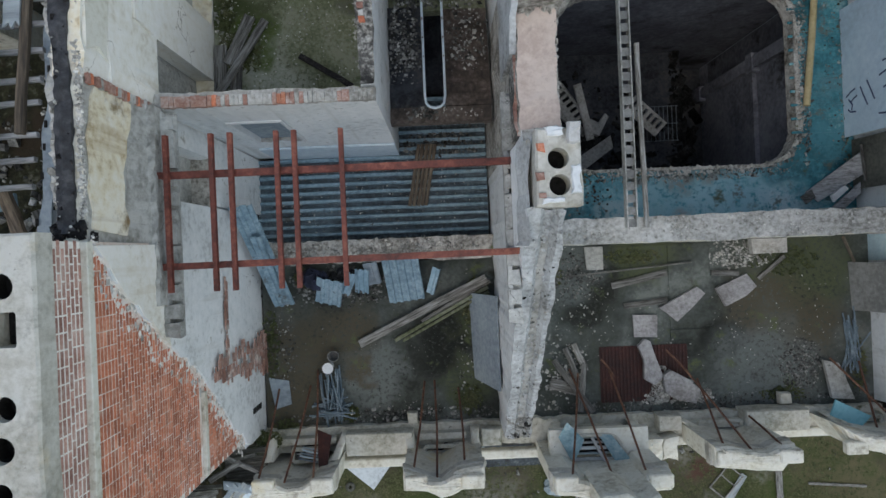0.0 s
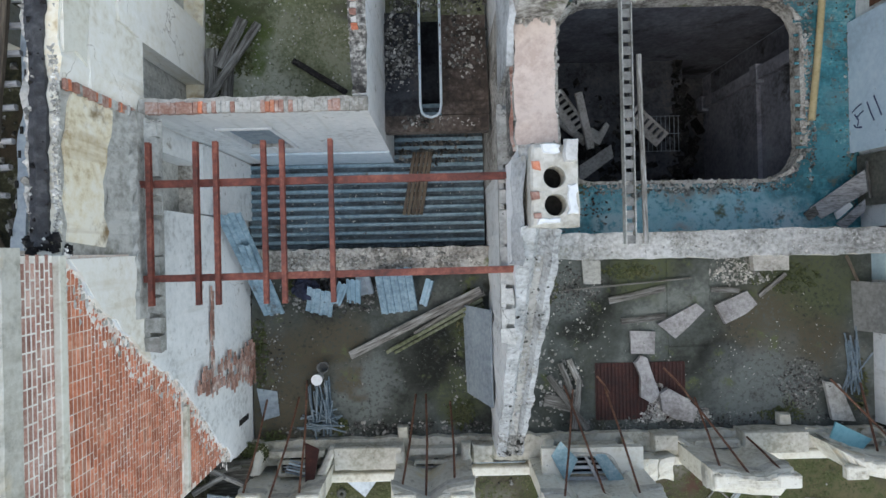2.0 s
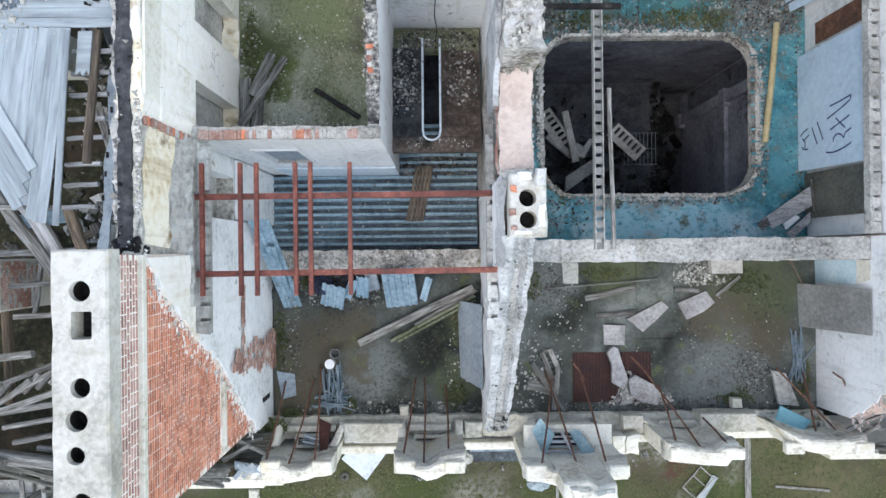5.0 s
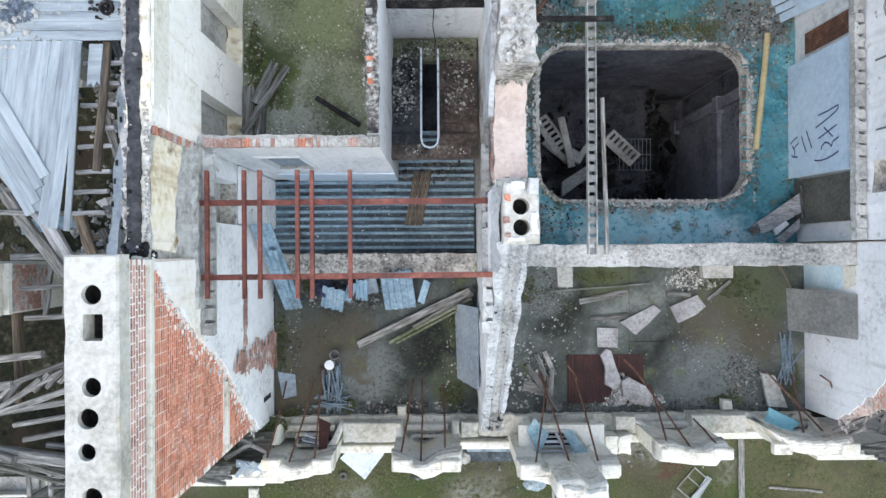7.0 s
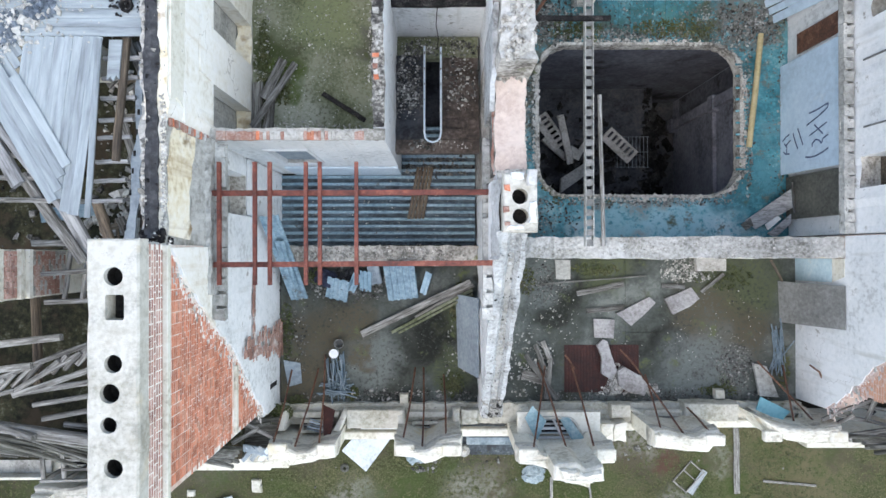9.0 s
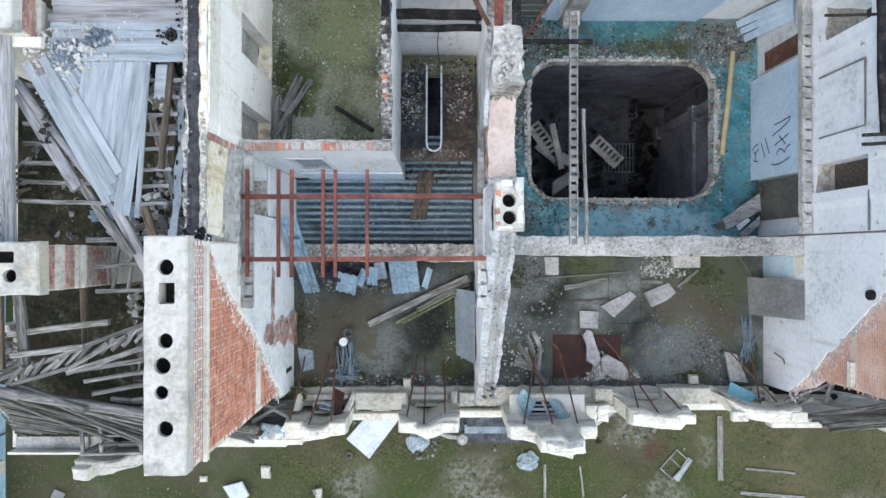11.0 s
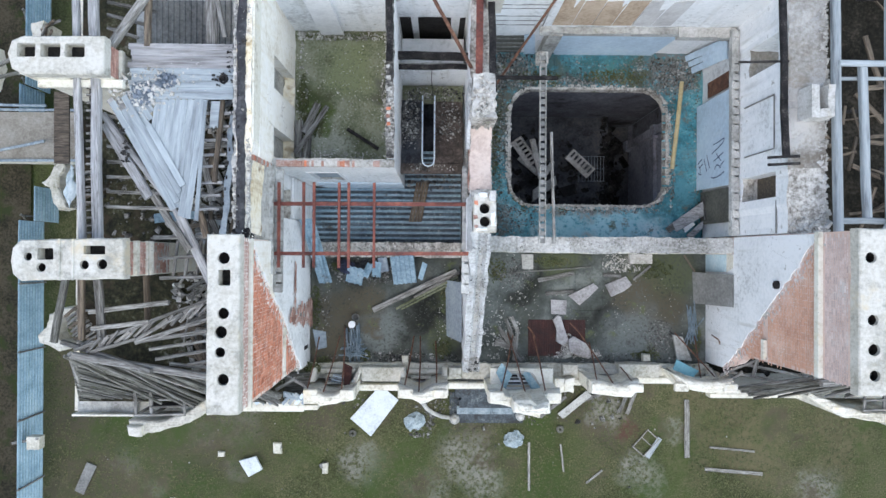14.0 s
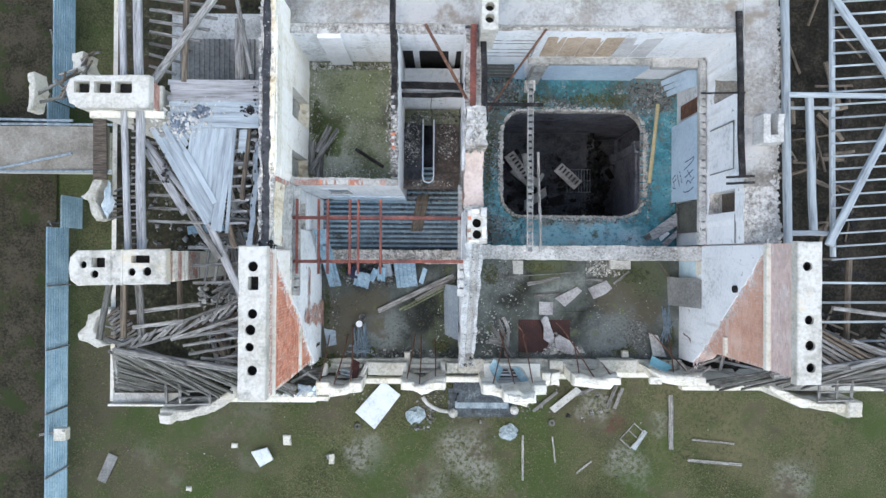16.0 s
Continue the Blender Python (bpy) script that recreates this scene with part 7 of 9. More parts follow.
# ---- front dormers with their rusty tie rods ----
def front_dormer(cheeks, gable, yf, zf, opening, label, seed=1, shutters=None, upper=None):
    """A parapet dormer: two raking cheeks, a moulded and broken gable in steps, and a window box between them."""
    x0, x1 = cheeks[0][0], cheeks[1][0]
    d = empty("front_dormer", (x0 + x1) / 2, -4.6, 0.0, label, "dormer", "front dormers")
    for k, (xr, xf) in enumerate(cheeks):
        w = 0.22 if k else -0.22
        rough_prism("cheek", [(xr, -4.12), (xr - w, -4.12), (xf - w, yf + 0.36), (xf, yf + 0.36)], -1.0, 0.5, [CREAM, CREAM], d, 0.018, seed + k, tilt=lambda x, y: 0.8 * (-4.12 - y))
    low = [(x, y) for x, y in gable]
    cx, cy = sum(p[0] for p in low) / len(low), sum(p[1] for p in low) / len(low)
    rough_prism("gable_moulding", [(cx + (x - cx) * 1.03, cy + (y - cy) * 1.1) for x, y in low], zf - 0.5, zf - 0.22, [CAPWHITE, CAPWHITE], d, 0.012, seed + 9, 0.13)
    rough_prism("gable", low, -2.5, zf, [CREAM, CREAM], d, 0.012, seed + 3, 0.2)
    rough_prism("gable_coping", [(cx + (x - cx) * 0.86, cy + (y - cy) * 0.62 + 0.03) for x, y in low], zf - 0.05, zf + 0.1, [CREAM, CREAM], d, 0.025, seed + 4, 0.12)
    for k in (0, 1):
        gx = min(p[0] for p in low) + 0.02 if k == 0 else max(p[0] for p in low) - 0.52
        slab("moulding", gx, gx + 0.5, yf - 0.0, yf + 0.3, zf - 0.1, zf + 0.1 + 0.05 * k, CREAM, d, bev=0.03)
    if upper:
        rough_prism("gable_crown", upper, zf - 0.5, zf + 1.0, [CREAM, CREAM], d, 0.02, seed + 5, 0.13)
        ux, uy = sum(p[0] for p in upper) / len(upper), sum(p[1] for p in upper) / len(upper)
        rough_prism("crown_coping", [(ux + (x - ux) * 0.8, uy + (y - uy) * 0.6) for x, y in upper], zf + 0.95, zf + 1.15, [CREAM, CREAM], d, 0.04, seed + 6, 0.12)
    slab("window_floor", x0 + 0.05, x1 - 0.05, yf + 0.3, -4.63, -0.9, -0.3, LEDGE, d)
    fx0, fx1, fy0, fy1, fz = opening
    # black sheet paints the shade inside the window
    win = slab("window", fx0, fx1, fy0, fy1, fz - 0.32, fz - 0.28, SOOTSHADE, d, "black sheet for the shade inside an empty window")
    for a, b in (((fx0, fy0, fz), (fx1, fy0, fz)), ((fx0, fy1, fz), (fx1, fy1, fz)), ((fx0, fy0, fz), (fx0, fy1, fz)), ((fx1, fy0, fz), (fx1, fy1, fz))):
        bar("frame_bar", a, b, 0.09, 0.1, LEDGE, win)
    for k in range(3):
        yy = fy0 + (fy1 - fy0) * (0.25 + 0.25 * k)
        bar("slat", (fx0 + 0.04, yy, fz - 0.08), (fx1 - 0.04, yy + 0.03, fz - 0.1), 0.035, 0.04, GREYLINING if k % 2 else GREYBOARD, win)
    slab("sill", x0 + 0.34, x1 - 0.34, -4.36, -4.2, 0.0, 0.5, LEDGE, d)
    if shutters:
        for vs in shutters:
            vs = list(vs) + [(a + 0.03, b, c + 0.03) for a, b, c in vs]
            put("shutter", mesh("shutter", vs, BOXF, CYANSHUT), d, Matrix.Identity(4), "peeling blue shutter")
    return d


def oval_surround(cx, cy, rx, ry, x0, x1, y0, y1, z):
    """The cream slab round the oval window, with a raised rim and a black sheet for its shaded inside."""
    n = 32
    o = empty("oval_window", cx, cy, z - 0.3, "cream arched window surround on the central dormer", "window")
    hole = []
    for i in range(n):
        c, q = math.cos(2 * math.pi * i / n), math.sin(2 * math.pi * i / n)
        u, v = math.copysign(abs(c) ** 0.45, c), math.copysign(abs(q) ** (0.35 if q > 0 else 0.8), q)
        hole.append((cx + rx * u * (0.86 - 0.14 * v) - 0.09 * v, cy + ry * v))
    outer = rect(x0, x1, y0, y1)
    loops = [[Vector((x, y, 0)) for x, y in outer], [Vector((x, y, 0)) for x, y in hole]]
    vs = [(x, y, z) for x, y in outer + hole] + [(x, y, z - 0.2) for x, y in outer + hole]
    fs = [tuple(t) for t in geometry.tessellate_polygon(loops)]
    m = len(outer) + n
    fs += [(i, (i + 1) % 4, m + (i + 1) % 4, m + i) for i in range(4)] + [(4 + i, 4 + (i + 1) % n, m + 4 + (i + 1) % n, m + 4 + i) for i in range(n)]
    me = mesh("surround", vs, fs, CREAM)
    bm = bmesh.new()
    bm.from_mesh(me)
    bmesh.ops.recalc_face_normals(bm, faces=bm.faces[:])
    bm.to_mesh(me), bm.free()
    sur = put("surround", me, o, Matrix.Identity(4))
    rod("rim", [(x, y, z + 0.02) for x, y in hole + hole[:1]], 0.045, CAPWHITE, sur, 6)
    back = put("backing", mesh("backing", boxverts(x0 + 0.05, x1 - 0.05, y0 + 0.38, y1 - 0.05, z - 0.34, z - 0.28), BOXF, SOOTSHADE), o, Matrix.Identity(4), "black sheet for the shaded hollow behind the window")
    for k in range(6):
        bar("glazing_bar", (cx - rx * 0.85, cy - 0.36 + 0.13 * k, z - 0.16), (cx + rx * 0.8, cy - 0.34 + 0.125 * k, z - 0.13), 0.075 if k % 2 else 0.05, 0.05, (PAINTWHITE, GREYLINING, PALEWOOD)[k % 3], back)
    bar("glazing_bar", (cx - 0.1, cy + 0.3, z - 0.1), (cx + 0.22, cy - 0.36, z - 0.1), 0.07, 0.05, GREYLINING, back)


CYANSHUT = weathered("peeling_blue_paint", [(0.3, (0.2, 0.31, 0.36)), (0.5, (0.3, 0.45, 0.51)), (0.62, (0.42, 0.55, 0.59)), (0.7, (0.6, 0.68, 0.68))], 2.0, 14)
A = "cream stone dormer with a broken stepped gable on the front parapet"
front_dormer(((-4.2, -4.2), (-2.18, -2.42)), [(-4.24, -4.76), (-3.71, -4.78), (-3.59, -4.9), (-3.14, -4.9), (-2.81, -4.72), (-2.36, -4.62), (-2.4, -5.12), (-2.84, -5.16), (-3.04, -5.24), (-3.66, -5.33), (-3.73, -5.23), (-4.24, -5.24)], -5.0, 1.8, (-3.6, -2.75, -4.75, -4.45, 0.5), A, seed=51)
front_dormer(((-0.85, -0.8), (1.02, 1.0)), [(-0.76, -4.46), (-0.33, -4.63), (0.04, -4.73), (0.42, -4.49), (1.01, -4.4), (1.01, -4.82), (0.5, -4.92), (0.31, -5.03), (0.04, -5.09), (-0.26, -4.93), (-0.76, -4.9)], -4.85, 2.35, (-0.34, 0.56, -4.86, -4.52, 0.5), A, seed=52)
front_dormer(((2.82, 2.72), (4.92, 5.05)), [(2.43, -4.57), (2.88, -4.57), (3.19, -4.78), (3.89, -4.8), (4.39, -4.69), (4.48, -4.55), (4.92, -4.53), (4.94, -4.96), (4.53, -4.98), (4.44, -5.09), (3.4, -5.15), (3, -5.03), (2.45, -4.97)], -4.85, 2.75, (3.42, 4.3, -4.7, -4.3, 0.45), "large cream central dormer with blue shutters on the front parapet", seed=53,
             shutters=[[(2.96, -3.75, 1.65), (2.79, -4.13, 1.45), (3.11, -4.76, 1.38), (3.34, -4.19, 1.52)], [(3.98, -4.11, 1.48), (3.74, -4.13, 1.36), (4.13, -4.8, 1.36), (4.43, -4.72, 1.48)]],
             upper=[(3.17, -4.65), (3.18, -5.02), (3.75, -5.12), (4.04, -5.2), (4.09, -5.06), (4.38, -5.03), (4.37, -4.65), (3.95, -4.75), (3.69, -4.58)])
oval_surround(3.71, -4.52, 0.72, 0.38, 2.6, 4.91, -5.04, -4, 1.35)
front_dormer(((5.88, 6.2), (8.08, 8.1)), [(6.1, -4.26), (6.54, -4.29), (6.91, -4.39), (7.31, -4.41), (7.55, -4.31), (7.88, -4.27), (7.98, -4.63), (7.74, -4.68), (7.58, -4.87), (7.02, -4.83), (6.13, -4.73)], -4.65, 2.2, (6.45, 7.5, -4.5, -4.2, 0.5), A, seed=54)
front_dormer(((9.5, 9.9), (11.2, 11.3)), [(9.31, -4.14), (9.94, -4.33), (10.45, -4.43), (10.93, -4.41), (11.51, -4.29), (11.63, -4.67), (10.62, -4.84), (9.68, -4.67)], -4.75, 1.6, (10.3, 11.0, -4.5, -4.25, 0.45), A, seed=55)
board("steel_sheet", ((-2.95, -3.95, 0.62), (-2.6, -4.1, 0.66), (-2.66, -4.78, 1.1), (-2.86, -4.82, 1.1)), 0.02, RUSTMAT, "dark rusty sheet leaning inside a front dormer", "metal sheet")
for k in range(5):
    tagged(bar("slat", (-3.45 + 0.03 * k, -4.66 + 0.07 * k, 0.58), (-2.95, -4.76 + 0.08 * k, 0.62 + 0.02 * k), 0.04, 0.03, PALEBOARD if k % 2 else GREYDOOR), "pale broken window slat in a front dormer", "slat", "window slats")
# black strip on the plaster paints a slot's shade
wall(slab("wall_slot", -4.375, -4.366, -3.42, -3.28, 0.35, 1.05, SOOTSHADE, bev=0), "black strip for the shade of a narrow slot in the plaster", "opening")
for x0, x1, y0, y1, z in ((-2.28, -0.63, -4.66, -4.1, 0.62), (1.06, 1.55, -4.56, -4.12, 0.58), (7.55, 9.12, -4.48, -3.94, 0.66), (5.43, 6.02, -4.38, -4.0, 0.56), (-0.75, -0.5, -4.0, -3.72, 0.3), (8.6, 8.9, -3.9, -3.62, 0.3)):
    tagged(rough_prism("parapet_block", rect(x0, x1, y0, y1), 0.1, z, [LEDGE, LEDGE], None, 0.012, int(x0 * 10), 0.3, inset=0.03), "pale grey concrete block set along the front parapet", "concrete block", "parapet blocks")
for x0, x1, y in ((-2.42, -0.8, -5.06), (1.05, 2.5, -4.98), (5.1, 6.25, -4.82), (8.2, 10.0, -4.74)):
    wall(slab("cornice", x0, x1, y, y + 0.22, 0.0, 0.3, CREAM, bev=0.03), "cream moulded cornice of the front", "trim")
    # grey strip added to darken the gap as its shade would
    wall(slab("gutter", x0, x1, y + 0.22, -4.62, -0.3, -0.05, GREYBOARD), "dark grey strip for the shaded gap behind the cornice", "gutter")
    wall(slab("cornice", x0, x1, y - 0.07, y, -0.25, 0.1, CAPWHITE, bev=0.03), "thin white moulding in front of the cornice", "trim")
for x0, z in ((5.1, 0.75), (5.5, 0.7)):
    tagged(block("urn_base", x0, x0 + 0.34, -5.02, -4.5, -0.3, z, [CREAM, CREAM], amp=0.06, edge=0.06, step=0.1), "crumbled cream finial base on the front cornice", "finial", "finials")
for p, q in (((-4.0, -3.05, 0.03), (-4.14, -4.89, 1.8)), ((-3.2, -3.0, 0.04), (-3.5, -4.79, 1.8)), ((-3.0, -2.6, 0.04), (-2.84, -4.71, 1.8)),
             ((-0.3, -3.0, 0.03), (-0.6, -4.77, 2.2)), ((-0.05, -3.0, 0.03), (-0.04, -4.84, 2.2)), ((0.55, -3.2, 0.03), (0.59, -4.77, 2.2)),
             ((3.53, -2.9, 0.4), (2.85, -4.58, 2.65)), ((3.32, -2.78, 0.4), (3.75, -4.76, 2.65)), ((4.3, -2.85, 0.45), (4.4, -4.52, 2.65)), ((4.1, -2.55, 0.5), (4.36, -2.95, 0.6)),
             ((5.73, -2.4, 0.45), (6.2, -2.95, 0.6)), ((6.15, -2.9, 0.6), (6.97, -4.43, 2.1)), ((6.47, -3.14, 0.45), (6.37, -4.4, 2.1)), ((7.62, -4.05, 0.6), (7.62, -4.32, 2.1))):
    m = (Vector(p) + Vector(q)) / 2
    tagged(rod("tie_rod", [p, (m.x + 0.03, m.y, m.z - 0.06), q], 0.026, RUST), "rusty tie rod propping a front dormer", "steel rod", "tie rods")


# ---- ruined roof of the near wing ----
def wing_roof():
    w = empty("wing_roof", -7.0, 3.0, 7.0, "flat boarded roof of the ruined wing, half stripped", "roof")
    r = random.Random(61)
    for i in range(9):
        y = 5.9 - 0.17 * i
        bar("roof_board", (-7.9 + (0.06 if i % 3 else 0.0) + r.uniform(-0.05, 0.05), y, 7.22), (-5.03, y, 7.2), 0.166, 0.03, GREYROOF if i < 4 else ROOFBOARD, w, wear=0.02)
    # boards parallel to the straight edge, cut off along the slanting one
    x = -7.15
    while x < -5.8:
        wd = r.uniform(0.15, 0.22)
        xc = min(x + wd / 2, -5.83)
        f = min((xc + 8.55) / 0.804, 3.2 + 0.1 * r.random())
        bar("roof_board", (xc, 4.44, 7.235), (xc - 0.14 * f, 4.44 - f, 7.215), wd - 0.006, 0.028, ROOFBOARD, w, wear=0.025)
        x += wd
    bar("roof_board", (-5.78, 4.4, 7.25), (-6.0, 1.12, 7.24), 0.11, 0.04, ROOFBOARD, w, wear=0.05, label="pale edge board of the roof")
    # boards laid along the slant
    x = -8.42
    while x < -7.25:
        wd = r.uniform(0.15, 0.23)
        f = (-7.2 - x) / 0.804
        bar("roof_board", (x, 4.44, 7.22), (x + 0.664 * f, 4.44 - f, 7.2), wd * 0.84, 0.028, ROOFBOARD if x > -8.2 else GREYROOF, w, wear=0.04)
        x += wd
    for k, (f0, f1) in enumerate(((0.0, 1.0), (0.1, 0.96), (0.0, 0.9), (0.3, 0.86))):
        a, b = Vector((-8.33 + 0.165 * k, 4.36 + 0.08 * k, 7.262 + 0.003 * k)), Vector((-6.62 + 0.165 * k, 1.42 + 0.08 * k, 7.25 + 0.003 * k))
        bar("roof_board", a.lerp(b, f0), a.lerp(b, f1), 0.178, 0.026, ROOFBOARD, w, wear=0.03)
    return w


wing_roof()


def roof_vent(x, y, z):
    """A burnt-out vent hole: a short collar with a dark throat."""
    n = 16
    vs, fs = [], []
    for rr, zz in ((0.13, 0.0), (0.12, 0.06), (0.085, 0.06), (0.08, 0.0)):
        vs += [(rr * math.cos(2 * math.pi * i / n), rr * math.sin(2 * math.pi * i / n), zz) for i in range(n)]
    for j in range(3):
        fs += [(j * n + i, j * n + (i + 1) % n, j * n + n + (i + 1) % n, j * n + n + i) for i in range(n)]
    fs.append(tuple(3 * n + i for i in range(n)))
    tagged(put("roof_vent", mesh("roof_vent", vs, fs, CHAR), at=Matrix.Translation((x, y, z))), "charred round vent in the pale roof boards", "vent")


roof_vent(-5.29, 5.01, 7.225)
tagged(chunks("roof_debris", [(-5.3, 5.02, 7.225, 0.26, 0.22, 50, 0.02, 0.08), (-5.12, 5.6, 7.225, 0.08, 0.3, 24, 0.02, 0.07), (-7.95, 3.2, 7.22, 0.1, 0.5, 40, 0.03, 0.1)], CHAR, 67), "charred flakes on the pale roof boards", "rubble", "", "stuff")


def timber_group(name, label, cat, items, base, mat=None, part="rafter"):
    g = empty(name, *base, label, cat)
    for it in items:
        p, q, a, b = it[:4]
        bar(part, p, q, a, b, it[4] if len(it) > 4 else (mat or TIMBER), g, wear=0.09)
    return g


items = [((-9.05, 0.55, 7.35), (-9.3, 8.6, 7.4), 0.16, 0.2, PLATEWOOD), ((-8.62, 0.55, 7.35), (-8.8, 8.6, 7.4), 0.24, 0.2, PLATEWOOD), ((-8.85, 0.55, 7.1), (-9.05, 8.6, 7.1), 0.14, 0.1, CHAR)]
for i in range(20):
    y = 0.75 + 0.21 * i
    items.append(((-9.0, y, 7.28), (-8.65, y + 0.02, 7.28), 0.06, 0.06))
timber_group("wall_plate_pair", "pair of silvered wall plates along the ruined wing", "timber frame", items, (-8.9, 4.5, 7.2), part="plate")
items = []
for i in range(8):
    y = 1.5 + 0.42 * i
    items.append(((-8.6, y, 6.95), (-8.6 + 0.35 + 0.42 * (7 - i) * 0.9 * 0.8, y - 0.06, 6.93), 0.09, 0.1))
for y in (4.14, 3.77, 3.39, 2.98, 2.65, 2.2, 1.84, 1.46):
    items.append(((-6.05 + 0.075 * (y - 1.46), y - 0.02, 6.95), (-5.48 + 0.12 * (y - 1.46), y, 6.95), 0.075, 0.09, PLATEWOOD))
items += [((-5.38, 4.47, 7.04), (-5.59, 2.19, 7.03), 0.13, 0.1, DARKWOOD), ((-6.2, 1.5, 6.6), (-6.02, 0.7, 6.4), 0.18, 0.14, DARKWOOD)]
items += [((-8.6, 3.8, 7.05), (-7.4, 1.75, 7.0), 0.26, 0.14, PLATEWOOD), ((-7.4, 1.95, 6.95), (-6.5, 0.3, 6.5), 0.2, 0.14), ((-8.65, 4.05, 7.1), (-6.55, 1.3, 7.02), 0.17, 0.16, PLATEWOOD), ((-6.75, 1.55, 6.85), (-5.95, -1.1, 5.7), 0.24, 0.16, PLATEWOOD), ((-6.1, -0.6, 5.5), (-5.85, 1.2, 5.8), 0.2, 0.14, PALEWOOD),
          ((-8.35, 5.85, 7.3), (-6.4, 8.6, 7.35), 0.22, 0.2), ((-7.4, 5.9, 7.2), (-7.35, 8.6, 7.2), 0.16, 0.16, DARKWOOD),
          ((-5.75, 6.0, 6.9), (-5.7, 8.0, 7.0), 0.3, 0.1), ((-5.3, 6.2, 7.1), (-5.75, 8.6, 7.3), 0.12, 0.12)]
for i in range(7):
    y = 6.2 + 0.36 * i
    items.append(((-8.6, y + 0.28, 7.0), (-8.6 + 0.35 + 0.26 * i + 0.5, y, 7.0), 0.09, 0.09))
prism("torn_board", [(-5.66, 4.42), (-5.42, 4.42), (-5.46, 3.95), (-5.48, 3.69), (-5.53, 3.76), (-5.59, 3.65), (-5.63, 3.74), (-5.71, 3.67)], 7.1, 7.13, ROOFBOARD, jit=0.0)
tagged(bpy.data.objects["torn_board"], "torn end of a pale blue roof board over the gap", "board")


def slotted_strip():
    """A warped grey strip along the wing side of the flank wall, its slots black slips for their shade."""
    n = 44
    vs, fs = [], []
    for i in range(n + 1):
        y = 4.1 - 3.4 * i / n
        mid = -5.2 - 0.055 * max(0.0, 3.2 - y) ** 1.4 + 0.02 * math.sin(5.1 * y)
        half = 0.05 + 0.035 * min(1.0, i / 14) + 0.012 * math.sin(9 * y)
        for z in (6.9, 6.86):
            vs += [(mid - half, y, z + 0.02 * math.sin(4 * y)), (mid + half, y, z + 0.02 * math.sin(4 * y + 1))]
    for i in range(n):
        k = 4 * i
        fs += [(k, k + 1, k + 5, k + 4), (k + 2, k + 6, k + 7, k + 3), (k, k + 4, k + 6, k + 2), (k + 1, k + 3, k + 7, k + 5)]
    fs += [(0, 2, 3, 1), (4 * n, 4 * n + 1, 4 * n + 3, 4 * n + 2)]
    ob = tagged(put("slotted_strip", mesh("slotted_strip", vs, fs, GREYDOOR)), "warped grey slotted strip along the flank wall", "metal strip")
    for x, y in ((-5.22, 3.13), (-5.26, 2.75), (-5.3, 2.35), (-5.33, 2.02), (-5.38, 1.61), (-5.43, 1.3), (-5.48, 0.95)):
        put("slot", mesh("slot", boxverts(x - 0.018, x + 0.018, y - 0.05, y + 0.05, 6.905, 6.926), BOXF, SOOTSHADE), ob, Matrix.Identity(4), "black slip for the shade of a punched slot")


slotted_strip()
timber_group("ceiling_joists", "silvered joists of the stripped wing roof", "timber frame", items, (-7.2, 3.0, 6.7), part="joist")
tagged(sheet("corrugated_sheet", 2.6, 1.4, GREYBOARD, pose(-7.0, 7.2, 5.4), pitch=0.17, depth=0.05, seed=62), "grey ribbed sheet decking inside the wing roof", "metal sheet")
BLUESLATE = weathered("blue_grey_slate_shards", [(0.3, (0.09, 0.11, 0.14)), (0.6, (0.17, 0.2, 0.24))], 3, 14, vary="island", amount=0.4)
tagged(chunks("roof_debris", [(-7.8, 4.5, 7.24, 0.55, 0.7, 200, 0.02, 0.1), (-7.1, 4.8, 7.24, 0.6, 0.6, 140, 0.02, 0.09), (-7.1, 4.65, 7.24, 0.25, 0.2, 6, 0.1, 0.17), (-6.2, 4.9, 7.24, 0.8, 0.6, 60, 0.01, 0.05), (-4.93, 4.5, 7.32, 0.03, 3.4, 40, 0.02, 0.06)], CAPSTONE, 63), "white plaster and slate debris on the roof boards", "rubble", "", "stuff")
tagged(chunks("roof_debris", [(-7.55, 4.6, 7.235, 0.35, 0.3, 240, 0.02, 0.1), (-6.85, 4.95, 7.235, 0.25, 0.17, 170, 0.03, 0.1)], BLUESLATE, 64), "dark slate shards on the roof boards", "rubble", "", "stuff")
tagged(chunks("rubble", [(-7.3, 1.2, 1.3, 1.8, 1.2, 500, 0.05, 0.26), (-7.2, -1.4, 1.3, 1.8, 1.0, 420, 0.05, 0.26), (-7.2, 5, 1.3, 1.8, 3.0, 300, 0.05, 0.26)], RUBBLE, 65), "rubble on the overgrown floor under the wing roof", "rubble", "", "stuff")

tagged(bar("plank", (-7.9, 1.25, 5.6), (-6.6, 1.4, 5.7), 0.28, 0.06, BLUESHEET), "blue painted plank lodged in the stripped wing roof", "plank")
# low framing beside the west shaft
items = []
for i in range(6):
    items.append(((-7.1 + 0.3 * i, -0.45, 6.1 - 0.1 * i), (-7.0 + 0.3 * i, 0.6, 6.05 - 0.1 * i), 0.08, 0.08))
items += [((-7.55, 0.66, 6.4), (-5.2, 0.72, 6.1), 0.12, 0.12), ((-7.5, -0.52, 6.1), (-5.3, -0.45, 5.7), 0.1, 0.12), ((-7.5, 0.05, 6.2), (-5.4, 0.2, 5.95), 0.1, 0.1), ((-6.0, 1.2, 6.1), (-5.2, -1.0, 5.6), 0.16, 0.1)]
timber_group("lath_frame", "grey lath framing beside the banded chimney shaft", "timber frame", items, (-6.8, 0.1, 6.0), part="lath")


